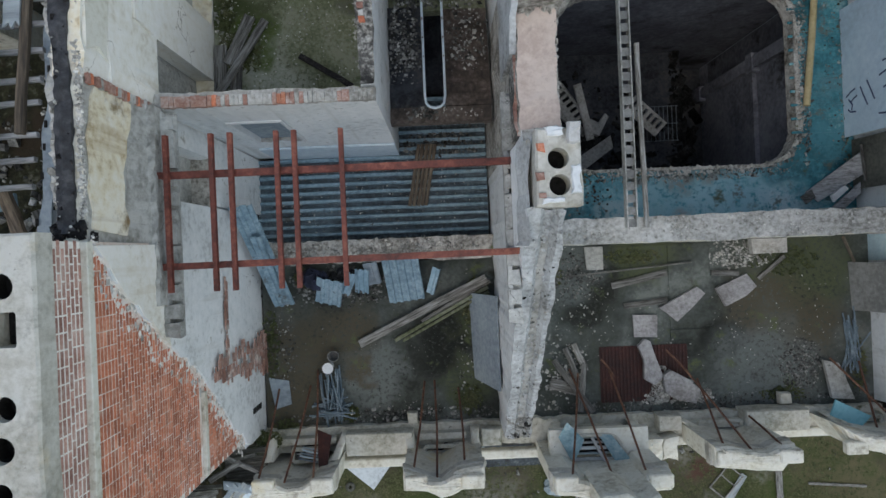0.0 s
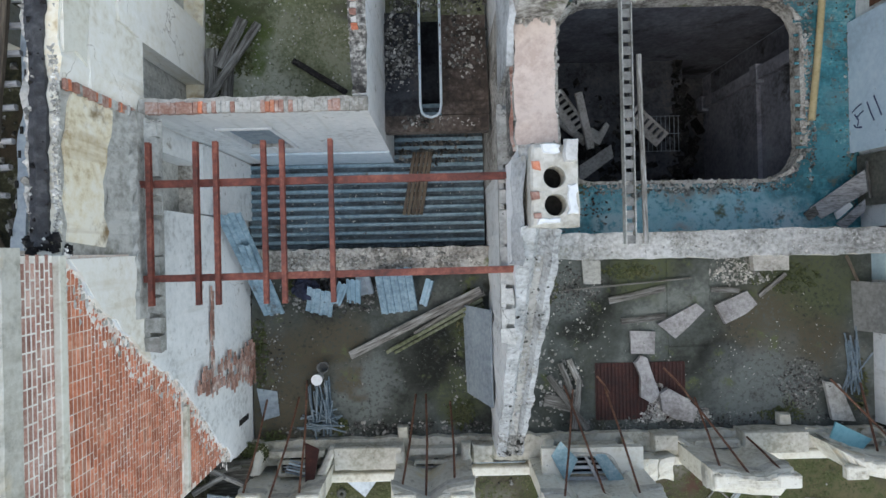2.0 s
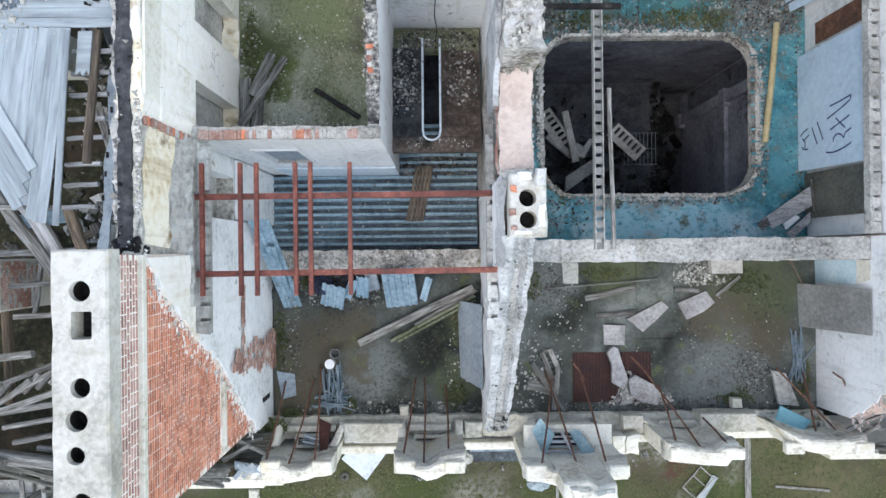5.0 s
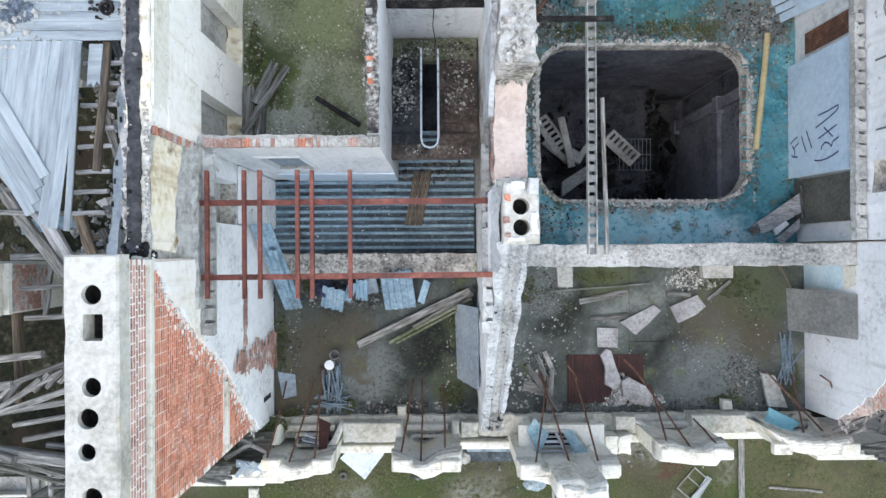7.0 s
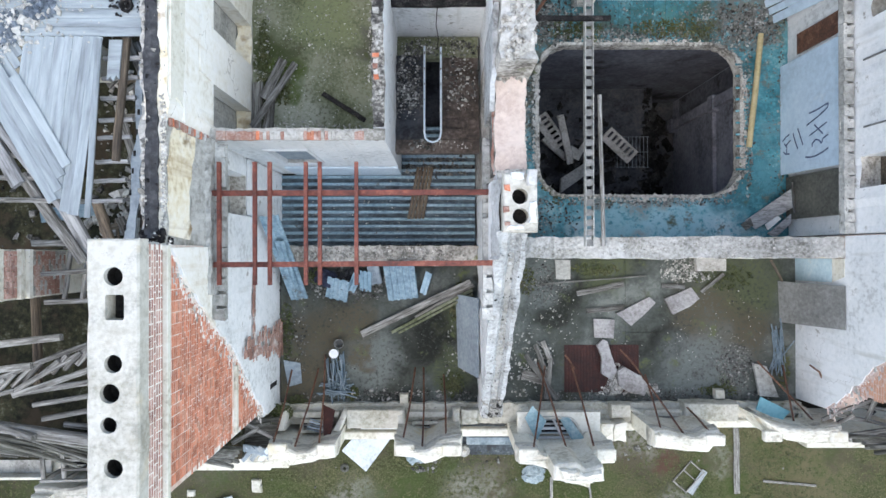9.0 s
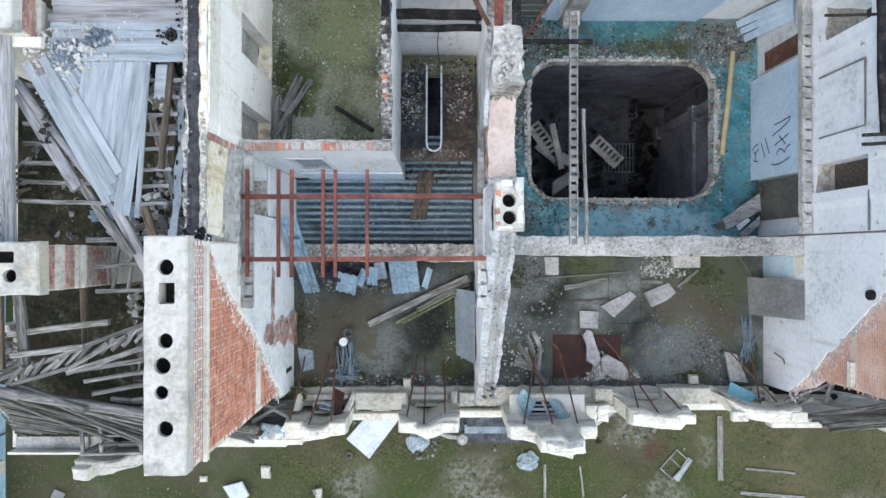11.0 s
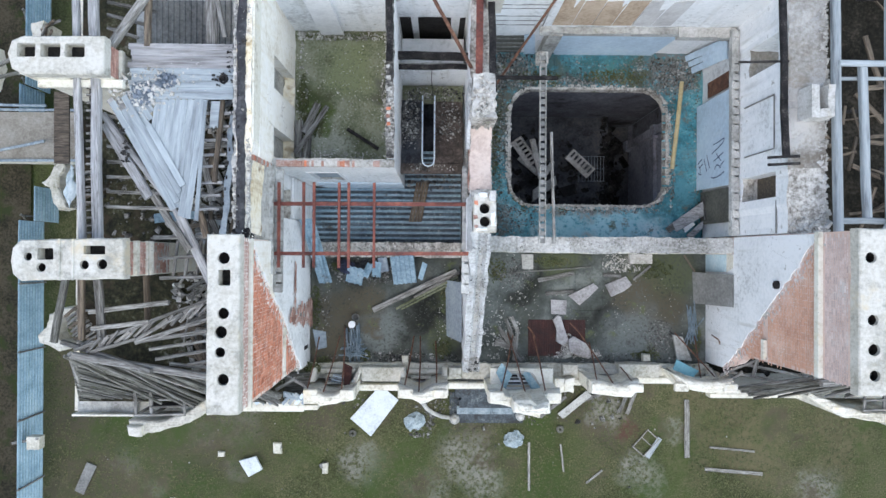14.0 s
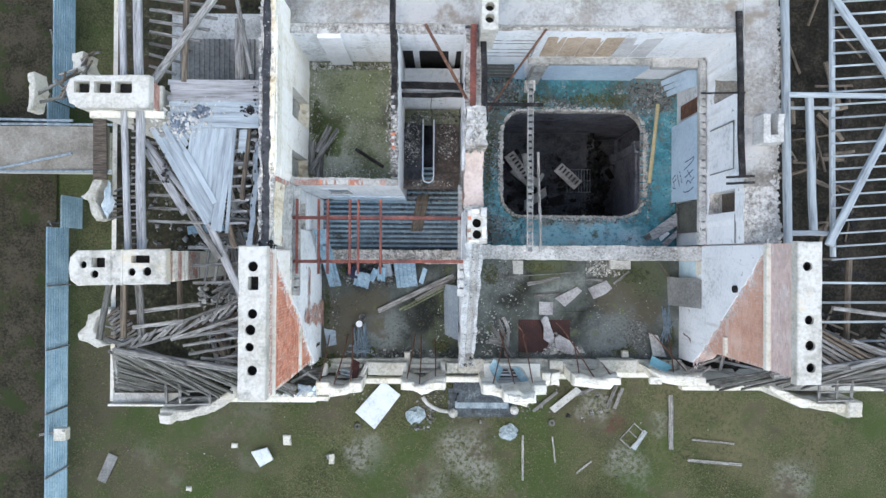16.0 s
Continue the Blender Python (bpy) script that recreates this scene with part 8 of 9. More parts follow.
def collapsed_rafters(name, cx, mirror, label):
    """The slumped hip roof at the front of a wing: a ridge with rafters raked down both ways."""
    g = empty(name, cx, -3.4, 5.5, label, "roof frame", "wing roofs")
    r = random.Random(81 if mirror > 0 else 82)

    def X(u):
        return cx + mirror * u
    # u runs from the flank stack (0) outwards
    bar("ridge_beam", (X(-5.0), -2.85, 5.85), (X(-0.1), -3.55, 5.9), 0.2, 0.2, TIMBER, g)
    bar("ridge_beam", (X(-5.6), -2.5, 5.4), (X(-2.6), -3.25, 6.05), 0.14, 0.16, TIMBER, g)
    ye = -5.25 if mirror > 0 else -4.85
    for i in range(40):
        u = -5.2 + 0.135 * i
        yr = -2.85 - 0.14 * (u + 5.0)
        sk = 1.15 + r.uniform(-0.2, 0.25)
        u1 = min(u + sk, 0.1)
        bar("rafter", (X(u - 0.1), yr - 0.05 + r.uniform(-0.05, 0.08), 5.85 + r.uniform(-0.25, 0.1)), (X(u1), ye + r.uniform(0.0, 0.3), 1.3 + r.uniform(0.0, 1.1)), 0.07, 0.1, MOSSWOOD if r.random() < 0.75 else TIMBER, g, wear=0.12)
    for i in range(26):
        f = (i + r.random()) / 26
        hx, hy, hz = -5.2 - 2.2 * f, -2.85 - 2.3 * f, 5.7 - 4.3 * f
        bar("rafter", (X(hx), hy, hz), (X(hx + 2.2 * (1 - f) + 0.4), ye + r.uniform(0, 0.15), 1.15 + r.uniform(0, 0.4)), 0.065, 0.09, MOSSWOOD if r.random() < 0.7 else TIMBER, g, wear=0.12)
    bar("hip_beam", (X(-5.1), -2.8, 5.8), (X(-7.3), -5.1, 1.3), 0.16, 0.16, TIMBER, g)
    for i in range(18 if mirror < 0 else 0):
        u = -4.9 + 0.26 * i
        bar("rafter", (X(u - 0.2), -3.0 - 0.024 * i, 5.8 + 0.02 * (i % 3)), (X(min(u + 1.7 + 0.07 * i, 0.0)), -1.3 - 0.1 * (17 - i) * 0.6 + r.uniform(-0.2, 0.2), 5.6 + r.uniform(-0.3, 0.3)), 0.1, 0.13, TIMBER if r.random() < 0.7 else DARKWOOD, g, wear=0.12)
    if mirror > 0:
        # the hip beams with their jack rafters, and the ceiling rails running to the stack
        hip_hi, hip_lo = ((-10.2, -2.7, 5.7), (-7.87, -1.81, 5.85), (-5.6, -0.95, 5.9)), ((-9.7, -2.73, 5.75), (-8.3, -2.35, 5.8), (-5.9, -1.0, 5.8))
        for pts in (hip_hi, hip_lo):
            for p, q in zip(pts, pts[1:]):
                bar("hip_beam", p, q, 0.1, 0.12, TIMBER, g, wear=0.12)
        for i in range(13):
            f = (i + 0.5) / 13
            x, y = -9.95 + 3.6 * f, -2.68 + 1.2 * f
            bar("jack_rafter", (x, y - 0.12, 5.72 + r.uniform(-0.05, 0.05)), (x + 0.42 + r.uniform(-0.05, 0.1), y + 0.3 + r.uniform(-0.05, 0.06), 5.86), 0.09, 0.09, TIMBER, g, wear=0.12)
        for p, q, w in (((-9.59, -2.03, 5.9), (-7.9, -1.83, 5.9), 0.13), ((-8.34, -2.46, 5.8), (-5.2, -1.42, 5.85), 0.12), ((-8.34, -2.44, 5.8), (-5.2, -1.92, 5.8), 0.11), ((-7.92, -2.66, 5.8), (-5.2, -2.21, 5.8), 0.09),
                        ((-7.74, -2.94, 5.8), (-5.2, -2.48, 5.8), 0.1), ((-6.79, -3.09, 5.8), (-5.2, -2.83, 5.8), 0.09), ((-7.4, -3.1, 5.6), (-5.2, -3.3, 5.7), 0.1)):
            bar("rail", p, q, w, 0.1, TIMBER, g, wear=0.1)
        for i in range(9):
            x = -11.1 + 0.09 * i
            bar("jack_rafter", (x, -1.8 - 0.11 * i, 4.7 + 0.06 * i), (x + 0.72, -1.4 - 0.11 * i, 5.2 + 0.03 * i), 0.08, 0.09, TIMBER if i % 3 else DARKWOOD, g, wear=0.12)
        bar("plate", (-10.55, -0.6, 5.6), (-10.95, -2.5, 5.5), 0.2, 0.14, MOSSWOOD, g)
    for i in range(14 if mirror < 0 else 0):
        y = -0.9 - 0.16 * i
        bar("rafter", (X(-4.6 + 0.05 * i), y, 5.6 - 0.03 * i), (X(-6.8 + r.uniform(-0.2, 0.2)), y - 0.9, 3.3), 0.08, 0.1, TIMBER, g, wear=0.12)
    bar("plate", (X(-4.3), 0.3, 6.0), (X(-4.2), -2.6, 5.7), 0.22, 0.16, TIMBER, g)
    bar("plate", (X(-4.75), 0.3, 5.9), (X(-4.9), -2.4, 5.6), 0.18, 0.16, DARKWOOD, g)
    bar("plate", (X(-4.6), -1.55, 5.75), (X(-2.2), -1.25, 5.8), 0.14, 0.12, TIMBER, g)
    bar("plate", (X(-3.3), 0.4, 5.0), (X(-3.2), -2.4, 5.0), 0.16, 0.16, DARKWOOD, g)
    return g


collapsed_rafters("collapsed_roof", -5.15, 1, "collapsed silvered rafters at the front of the near wing")
collapsed_rafters("collapsed_roof", 11.95, -1, "collapsed silvered rafters at the front of the far wing")


WD = empty("wing_dormer", -9.2, -5.4, 0.0, "curved cream parapet round the bare dark dormer frame", "dormer", "wing dormers")
rough_prism("parapet", [(-10.43, -5.78), (-10.38, -6.25), (-9.95, -6.3), (-9.3, -6.2), (-8.4, -5.95), (-7.4, -5.35), (-7.45, -4.85), (-8.3, -5.5), (-8.9, -5.72), (-9.6, -5.85)], -1.0, 2.0, [CREAM, CAPWHITE], WD, 0.03, 91)
rough_prism("pedestal", [(-10.4, -5.95), (-10.36, -6.32), (-9.9, -6.36), (-9.86, -5.98)], -1.0, 2.2, [CREAM, CAPWHITE], WD, 0.02, 92)
# black slab paints the shade under the dormer bars
slab("hollow", -10.1, -8.45, -5.55, -4.8, 0.9, 0.96, SOOTSHADE, WD, "black sheet for the shade inside the dormer")
for px in (-10.15, -9.6, -8.42):
    bar("frame_bar", (px, -5.62, 2.0), (px, -4.7, 2.1), 0.1, 0.1, TIMBER, WD)
    bar("post", (px, -5.6, 0.95), (px, -5.6, 2.0), 0.1, 0.1, TIMBER, WD)
for k, yy in enumerate((-5.6, -5.3, -5.05, -4.75)):
    bar("frame_bar", (-9.6 if k in (1, 2) else -10.2, yy, 2.08), (-8.4, yy + 0.04, 2.06), 0.07, 0.07, TIMBER, WD)
EV = empty("eave_box", -11.7, -5.4, 0.9, "pale boarded eave along the wing front", "eave")
slab("fascia", -12.85, -10.55, -5.84, -5.76, 0.6, 1.35, CREAM, EV)
slab("soffit", -12.8, -10.55, -5.75, -5.1, 0.95, 1.05, CONCRETE, EV)
FD = empty("wing_dormer", 16.5, -5.2, 0.0, "curved cream parapet and bare dormer frame on the far wing front", "dormer", "wing dormers")
rough_prism("parapet", [(14.0, -4.85), (14.6, -5.25), (15.3, -5.58), (16.1, -5.7), (17.1, -5.78), (17.7, -5.75), (17.75, -5.4), (16.2, -5.42), (15.4, -5.25), (14.8, -4.95), (14.1, -4.72)], -1.0, 2.0, [CREAM, CREAM], FD, 0.03, 191)
rough_prism("pedestal", [(17.1, -5.95), (17.7, -5.92), (17.7, -5.3), (17.15, -5.3)], -1.0, 2.2, [CREAM, CAPWHITE], FD, 0.02, 192)
for px in (15.9, 16.6, 17.2):
    bar("frame_bar", (px, -5.3, 2.2), (px, -4.3, 2.3), 0.09, 0.09, TIMBER, FD)
for yy in (-5.25, -4.9, -4.6, -4.3):
    bar("frame_bar", (15.8, yy, 2.3), (17.3, yy + 0.04, 2.28), 0.07, 0.07, TIMBER, FD)


def gable_fragment(pts, z, base, splinters, label, seed):
    """A thin, broken piece of a curved gable on the wing's outer wall, with splintered framing behind."""
    d = empty("side_dormer", pts[0][0], pts[0][1], 0.0, label, "dormer", "side dormers")
    rough_prism("gable", pts, base, z, [CREAM, LEDGE], d, 0.03, seed, 0.16, tilt=lambda x, y: 0.25 * (x - pts[0][0]))
    r = random.Random(seed)
    for k in range(7):
        a, b = splinters
        y = a[1] + (b[1] - a[1]) * k / 6
        bar("frame_bar", (a[0] + r.uniform(-0.2, 0.2), y, z - 0.1), (b[0] + r.uniform(-0.3, 0.3), y * 0.9 + 0.1 * a[1] + r.uniform(-0.15, 0.15), z + 0.9), 0.08, 0.08, DARKWOOD if k % 3 else TIMBER, d)
    return d


gable_fragment([(-14.15, -2.85), (-13.75, -2.55), (-13.65, -2.1), (-13.2, -1.85), (-12.6, -1.8), (-12.55, -2.0), (-13.15, -2.2), (-13.35, -2.6), (-13.2, -3.0), (-12.7, -3.3), (-13.2, -3.42), (-13.6, -3.2), (-14.1, -3.15)], 1.35, 0.85, ((-12.9, -1.9), (-11.6, -3.2)), "broken cream curved gable fragment on the wing side", 93)
gable_fragment([(-14.05, 2.75), (-13.7, 3.0), (-13.5, 3.45), (-13.05, 3.5), (-13.0, 3.3), (-13.25, 3.0), (-13.3, 2.6), (-13.1, 2.2), (-12.9, 1.85), (-13.3, 1.75), (-13.6, 2.2), (-13.75, 2.6)], 1.35, 0.85, ((-12.8, 3.0), (-11.6, 1.9)), "broken cream curved gable fragment with a tarpaulin", 95)
gable_fragment([(-16.3, 7.84), (-16.0, 7.9), (-15.86, 7.2), (-16.1, 6.3), (-16.3, 6.3), (-16.2, 7.1)], 1.35, 0.6, ((-14.9, 7.8), (-13.9, 6.8)), "broken cream curved gable fragment on the wing side", 97)
gable_fragment([(-14.34, 8.6), (-13.8, 8.62), (-13.84, 8.2), (-13.6, 7.86), (-14.27, 7.86)], 1.6, 0.6, ((-13.9, 8.4), (-12.9, 7.6)), "broken cream pedestal with splintered timbers on the wing side", 98)
for p, q in (((-16.0, 7.0, 1.2), (-13.9, 7.95, 1.5)), ((-15.9, 6.7, 1.1), (-13.8, 7.1, 1.4)), ((-15.2, 7.6, 1.3), (-14.1, 6.6, 1.2))):
    tagged(bar("dormer_timber", p, q, 0.12, 0.1, MOSSWOOD, wear=0.12), "splintered timber of a side dormer", "timber", "dormer timbers")
board("boarding", ((-13.2, 3.4, 1.9), (-12.62, 3.38, 1.95), (-12.66, 5.95, 1.95), (-13.22, 5.98, 1.9)), 0.06, DARKWOOD, "dark brown boarding over the wing side", "boarding")


def tarpaulin():
    """A torn plastic sheet hanging in folds over the wing side."""
    n = 12
    a, b, c, d = (Vector(q) for q in ((-12.9, 2.1, 1.7), (-12.25, 1.7, 2.5), (-12.1, 2.9, 2.7), (-12.55, 3.4, 2.0)))
    vs, fs = [], []
    for lay in (0, 1):
        for j in range(n + 1):
            for i in range(n + 1):
                u, v = i / n, j / n
                p = (a * (1 - u) + b * u) * (1 - v) + (d * (1 - u) + c * u) * v
                e = noise.noise_vector(p * 2.6) * 0.16
                vs.append((p.x + e.x, p.y + e.y, p.z + e.z + 0.12 * math.sin(9 * u + 3 * v) - 0.006 * lay))
    w, m = n + 1, (n + 1) ** 2
    for j in range(n):
        for i in range(n):
            k = j * w + i
            fs += [(k, k + 1, k + w + 1, k + w), (m + k, m + k + w, m + k + w + 1, m + k + 1)]
    tagged(put("tarpaulin", mesh("tarpaulin", vs, fs, PALETARP)), "pale torn tarpaulin draped over the wing side", "tarpaulin")


tarpaulin()


def fallen_timbers(name, x0, x1, y0, y1, z, n, seed, label, mats):
    g = empty(name, (x0 + x1) / 2, (y0 + y1) / 2, z, label, "timber heap")
    r = random.Random(seed)
    for i in range(n):
        x, y, a, l = r.uniform(x0, x1), r.uniform(y0, y1), r.choice((0, 0.3, 1.4, 1.8, 2.2)) + r.gauss(0, 0.2), r.uniform(0.8, 2.6)
        zz = z + 0.05 + 1.6 * r.random() ** 2
        d = Vector((math.cos(a) * l / 2, math.sin(a) * l / 2, r.uniform(-0.35, 0.35) * l / 2))
        p, q = Vector((x, y, zz)) - d, Vector((x, y, zz)) + d
        p.x, q.x = (min(max(v, x0), x1) for v in (p.x, q.x))
        p.z, q.z = max(p.z, z + 0.04), max(q.z, z + 0.04)
        bar("timber", p, q, r.uniform(0.06, 0.22), r.uniform(0.04, 0.1), r.choice(mats), g, wear=0.12)
    return g


fallen_timbers("timber_heap", -8.4, -5.3, -1.2, 5.6, 1.3, 60, 201, "fallen timbers heaped on the overgrown wing floor", [TIMBER, DARKWOOD, TIMBER])
fallen_timbers("timber_heap", -8.6, -5.3, -4.6, -2.0, 1.3, 50, 202, "fallen timbers heaped under the collapsed roof", [TIMBER, DARKWOOD])
tagged(chunks("rubble", [(-6.6, 2.6, 1.3, 1.4, 2.4, 520, 0.04, 0.22), (-7.2, -0.4, 1.3, 1.5, 1.2, 300, 0.04, 0.2), (-10.5, 2.5, 1.3, 1.6, 3.0, 220, 0.04, 0.2)], DARKRUBBLE, 92), "dark debris strewn over the overgrown wing floor", "rubble", "", "stuff")
tagged(chunks("rubble", [(-5.9, 0.9, 1.3, 0.7, 0.9, 150, 0.04, 0.3), (-7.3, 0.9, 1.3, 0.8, 0.8, 60, 0.04, 0.25), (-6.4, -1.5, 1.3, 1.1, 0.7, 70, 0.04, 0.2)], CAPSTONE, 93), "white plaster scraps on the overgrown wing floor", "rubble", "", "stuff")
fallen_timbers("timber_heap", 12.6, 20.0, -4.4, 12.2, -2.1, 90, 203, "fallen boards on the dark floor of the far wing", [DARKWOOD, CHAR, DARKWOOD])
def eave_remnant():
    """The boarded eave below the brick flank wall: a fascia, pale boards raked on it and splintered rafters over a dark hollow."""
    g = empty("roof_remnant", -5.2, -5.1, 0.8, "pale boarded eave with splintered rafters below the brick flank wall", "timber frame", "roof remnants")
    slab("fascia", -6.6, -3.88, -5.68, -5.5, 0.45, 0.92, CREAM, g)
    slab("soffit", -6.5, -4.2, -5.5, -4.3, 0.62, 0.7, MOSSWOOD, g, "mossy boards")
    r = random.Random(210)
    for i in range(9):
        u = -6.45 + 0.25 * i
        bar("board", (u, -5.45, 0.93), (u + 0.55 - 0.03 * i, -4.98 + r.uniform(-0.05, 0.05), 1.16), 0.13, 0.03, (PALEWOOD, PALEBOARD, GREYDOOR)[i % 3], g, wear=0.1)
    bar("rafter", (-5.3, -4.8, 1.45), (-4.55, -4.35, 1.6), 0.12, 0.08, TIMBER, g)
    bar("rafter", (-4.95, -4.25, 1.5), (-4.3, -4.75, 1.1), 0.1, 0.08, TIMBER, g)
    bar("plate", (-5.4, -4.95, 1.2), (-4.2, -5.25, 1.0), 0.2, 0.06, GREYDOOR, g)
    bar("plate", (-5.0, -5.15, 1.05), (-4.25, -5.3, 0.98), 0.14, 0.05, PALEWOOD, g)
    bar("rafter", (-5.6, -4.6, 1.0), (-4.4, -4.4, 0.9), 0.1, 0.1, MOSSWOOD, g)


def far_remnant():
    """Bare raking rafters below the far brick wall, with the pale eave in front of them."""
    g = empty("roof_remnant", 12.6, -4.5, 0.8, "bare grey rafters and a pale eave below the far brick wall", "timber frame", "roof remnants")
    slab("fascia", 10.95, 13.25, -5.16, -5.0, 0.5, 0.92, CREAM, g)
    slab("fascia_strip", 10.98, 13.2, -5.0, -4.9, 0.62, 0.86, LEDGE, g)
    for p, q, w in (((11.05, -4.2, 1.45), (12.3, -3.55, 1.75), 0.1), ((11.4, -4.05, 1.4), (13.2, -4.42, 1.5), 0.1), ((11.5, -3.68, 1.55), (14.2, -4.2, 1.6), 0.1),
                    ((11.6, -4.75, 1.3), (14.5, -4.24, 1.5), 0.13), ((12.26, -3.5, 1.9), (12.28, -4.2, 1.5), 0.12), ((12.0, -4.86, 1.15), (15.0, -4.4, 1.4), 0.12), ((12.4, -4.9, 1.1), (15.4, -4.55, 1.3), 0.11), ((12.9, -4.9, 1.1), (15.6, -4.7, 1.2), 0.1), ((11.2, -4.62, 1.2), (11.9, -4.05, 1.5), 0.1)):
        bar("rafter", p, q, w, 0.09, TIMBER, g, wear=0.1)


eave_remnant()
far_remnant()


# ---- far wing: bare white roof framing ----
def far_frame():
    g = empty("roof_framing", 14.5, 4.0, 5.9, "bare pale roof beams and laths of the far wing", "roof frame")
    WB = PALEWOOD
    bar("beam", (12.55, 0.7, 5.9), (12.42, 9.4, 5.9), 0.24, 0.2, WB, g)
    bar("beam", (13.45, 1.4, 5.85), (13.3, 5.95, 5.85), 0.22, 0.2, WB, g)
    bar("beam", (12.5, 5.98, 5.98), (24.2, 5.9, 5.98), 0.16, 0.16, WB, g)
    bar("beam", (12.5, 1.3, 5.9), (14.2, 1.3, 5.9), 0.18, 0.16, WB, g)
    bar("beam", (14.22, 0.5, 5.7), (14.15, 9.4, 5.7), 0.16, 0.14, WB, g)
    bar("beam", (13.75, 9.6, 6.1), (16.4, 5.9, 6.05), 0.24, 0.16, WB, g)
    bar("beam", (16.4, 5.9, 6.05), (13.8, 0.9, 6.1), 0.24, 0.16, WB, g)
    bar("beam", (12.6, 5.6, 5.7), (14.4, 5.6, 5.7), 0.1, 0.1, WB, g)
    for i in range(21):
        y = 0.4 + 0.44 * i
        bar("lath", (14.1, y + 0.0, 5.82), (24.2, y + 0.7, 5.85), 0.06, 0.06, WB, g)
    for i in range(4):
        bar("lath", (13.2, -0.4 - 0.7 * i, 5.5 - 0.1 * i), (24.2, -0.4 - 0.6 * i, 5.6), 0.08, 0.06, WB, g)


far_frame()
tagged(block("turret_stub", 11.5, 11.75, 4.3, 5.25, 5.55, 6.3, [CAPSTONE, CAPSTONE], amp=0.05, edge=0.03), "white broken vent stub beside the flank wall", "masonry", "vent stub")
tagged(block("turret_stub", 11.75, 12.2, 4.3, 4.55, 5.55, 6.3, [CAPSTONE, CAPSTONE], amp=0.05, edge=0.03), "white broken vent stub beside the flank wall", "masonry", "vent stub")
tagged(block("turret_stub", 12.0, 12.2, 4.55, 5.25, 5.55, 6.3, [CAPSTONE, CAPSTONE], amp=0.05, edge=0.03), "white broken vent stub beside the flank wall", "masonry", "vent stub")


# ---- garden: fence, annex, litter ----
def fence():
    f = empty("fence", -23.9, 0, GZ, "light blue corrugated steel hoarding fence with raking props", "fence")
    y = -26.0
    k = 0
    while y < 24:
        if not (4.6 < y + 1 < 8.2):
            m = Matrix.Translation((-23.85 - 0.004 * (y) + (0.35 if y > 8.2 else 0) + (0.9 if 0.5 < y < 4.6 else 0), y + 1.0, GZ + 1.15)) @ pose(0, 0, 0, 0, -90, 0)
            sheet("fence_sheet", 2.3, 2.04, FENCEBLUE, m, pitch=0.25, depth=0.05, parent=f, seed=k)
            if k % 2 == 0:
                bar("prop", (-25.0, y + 0.2, GZ + 0.02), (-23.7, y + 0.35, GZ + 2.35), 0.09, 0.07, TIMBER, f)
                bar("post", (-23.72, y + 0.3, GZ), (-23.72, y + 0.3, GZ + 2.4), 0.09, 0.09, TIMBER, f)
        y += 2.0
        k += 1
    return f


fence()
tagged(slab("fence_box", -23.3, -22.55, -11.35, -10.6, -12.4, -11.9, LEDGE), "weathered grey box fixed on the fence top", "box")
tagged(bar("stay", (-24.6, -11.2, -12.6), (-22.6, -10.7, -11.88), 0.14, 0.08, TIMBER), "grey stay bracing a box on the fence", "post")
wall(slab("annex_roof", -30.0, -19.6, 5.4, 8.1, -11.2, -10.8, ASPHALT_PALE := weathered("weathered_felt", [(0.3, (0.16, 0.14, 0.11)), (0.55, (0.27, 0.25, 0.21)), (0.75, (0.36, 0.34, 0.3))], 0.7, 8)), "flat felt roof of a low annex beside the wing", "roof")
wall(slab("annex_wall", -30.0, -19.8, 5.6, 7.9, GZ, -11.2, CREAM), "low annex wall beside the wing")
for p, q in (((-30, 8.2, -10.7), (-18.8, 8.2, -10.7)), ((-30, 5.3, -10.7), (-19.0, 5.35, -10.7)), ((-26.0, 5.5, -10.7), (-21.5, 6.4, -10.5)), ((-28, 8.5, -10.6), (-21.5, 8.4, -10.6))):
    tagged(bar("gutter_pipe", p, q, 0.14, 0.12, GALV), "pale steel pipe along the annex roof edge", "pipe", "annex pipes")
DIRTYWHITE = weathered("stained_white_sheet", [(0.3, (0.34, 0.37, 0.39)), (0.45, (0.5, 0.54, 0.57)), (0.6, (0.58, 0.62, 0.65))], 0.8, 7, speck=((0.16, 0.16, 0.14), 4, 0.64, 0.68), bump=0.2, rough=0.6)
board("sheet_panel", ((-4.77, -10.04, GZ + 0.05), (-3.49, -11.15, GZ + 0.06), (-1.78, -8.82, GZ + 0.35), (-2.9, -7.9, GZ + 0.35)), 0.05, DIRTYWHITE, "large white sheet lying on the grass by the front", "panel")
board("sheet_panel", ((-11.6, -12.65, GZ + 0.1), (-11.0, -13.65, GZ + 0.05), (-10.1, -13.1, GZ + 0.3), (-10.5, -12.3, GZ + 0.35)), 0.12, DIRTYWHITE, "small white box lid lying on the grass", "panel")


NAVY = weathered("dark_navy_cloth", [(0.3, (0.01, 0.012, 0.025)), (0.6, (0.03, 0.036, 0.07))], 4, 12)


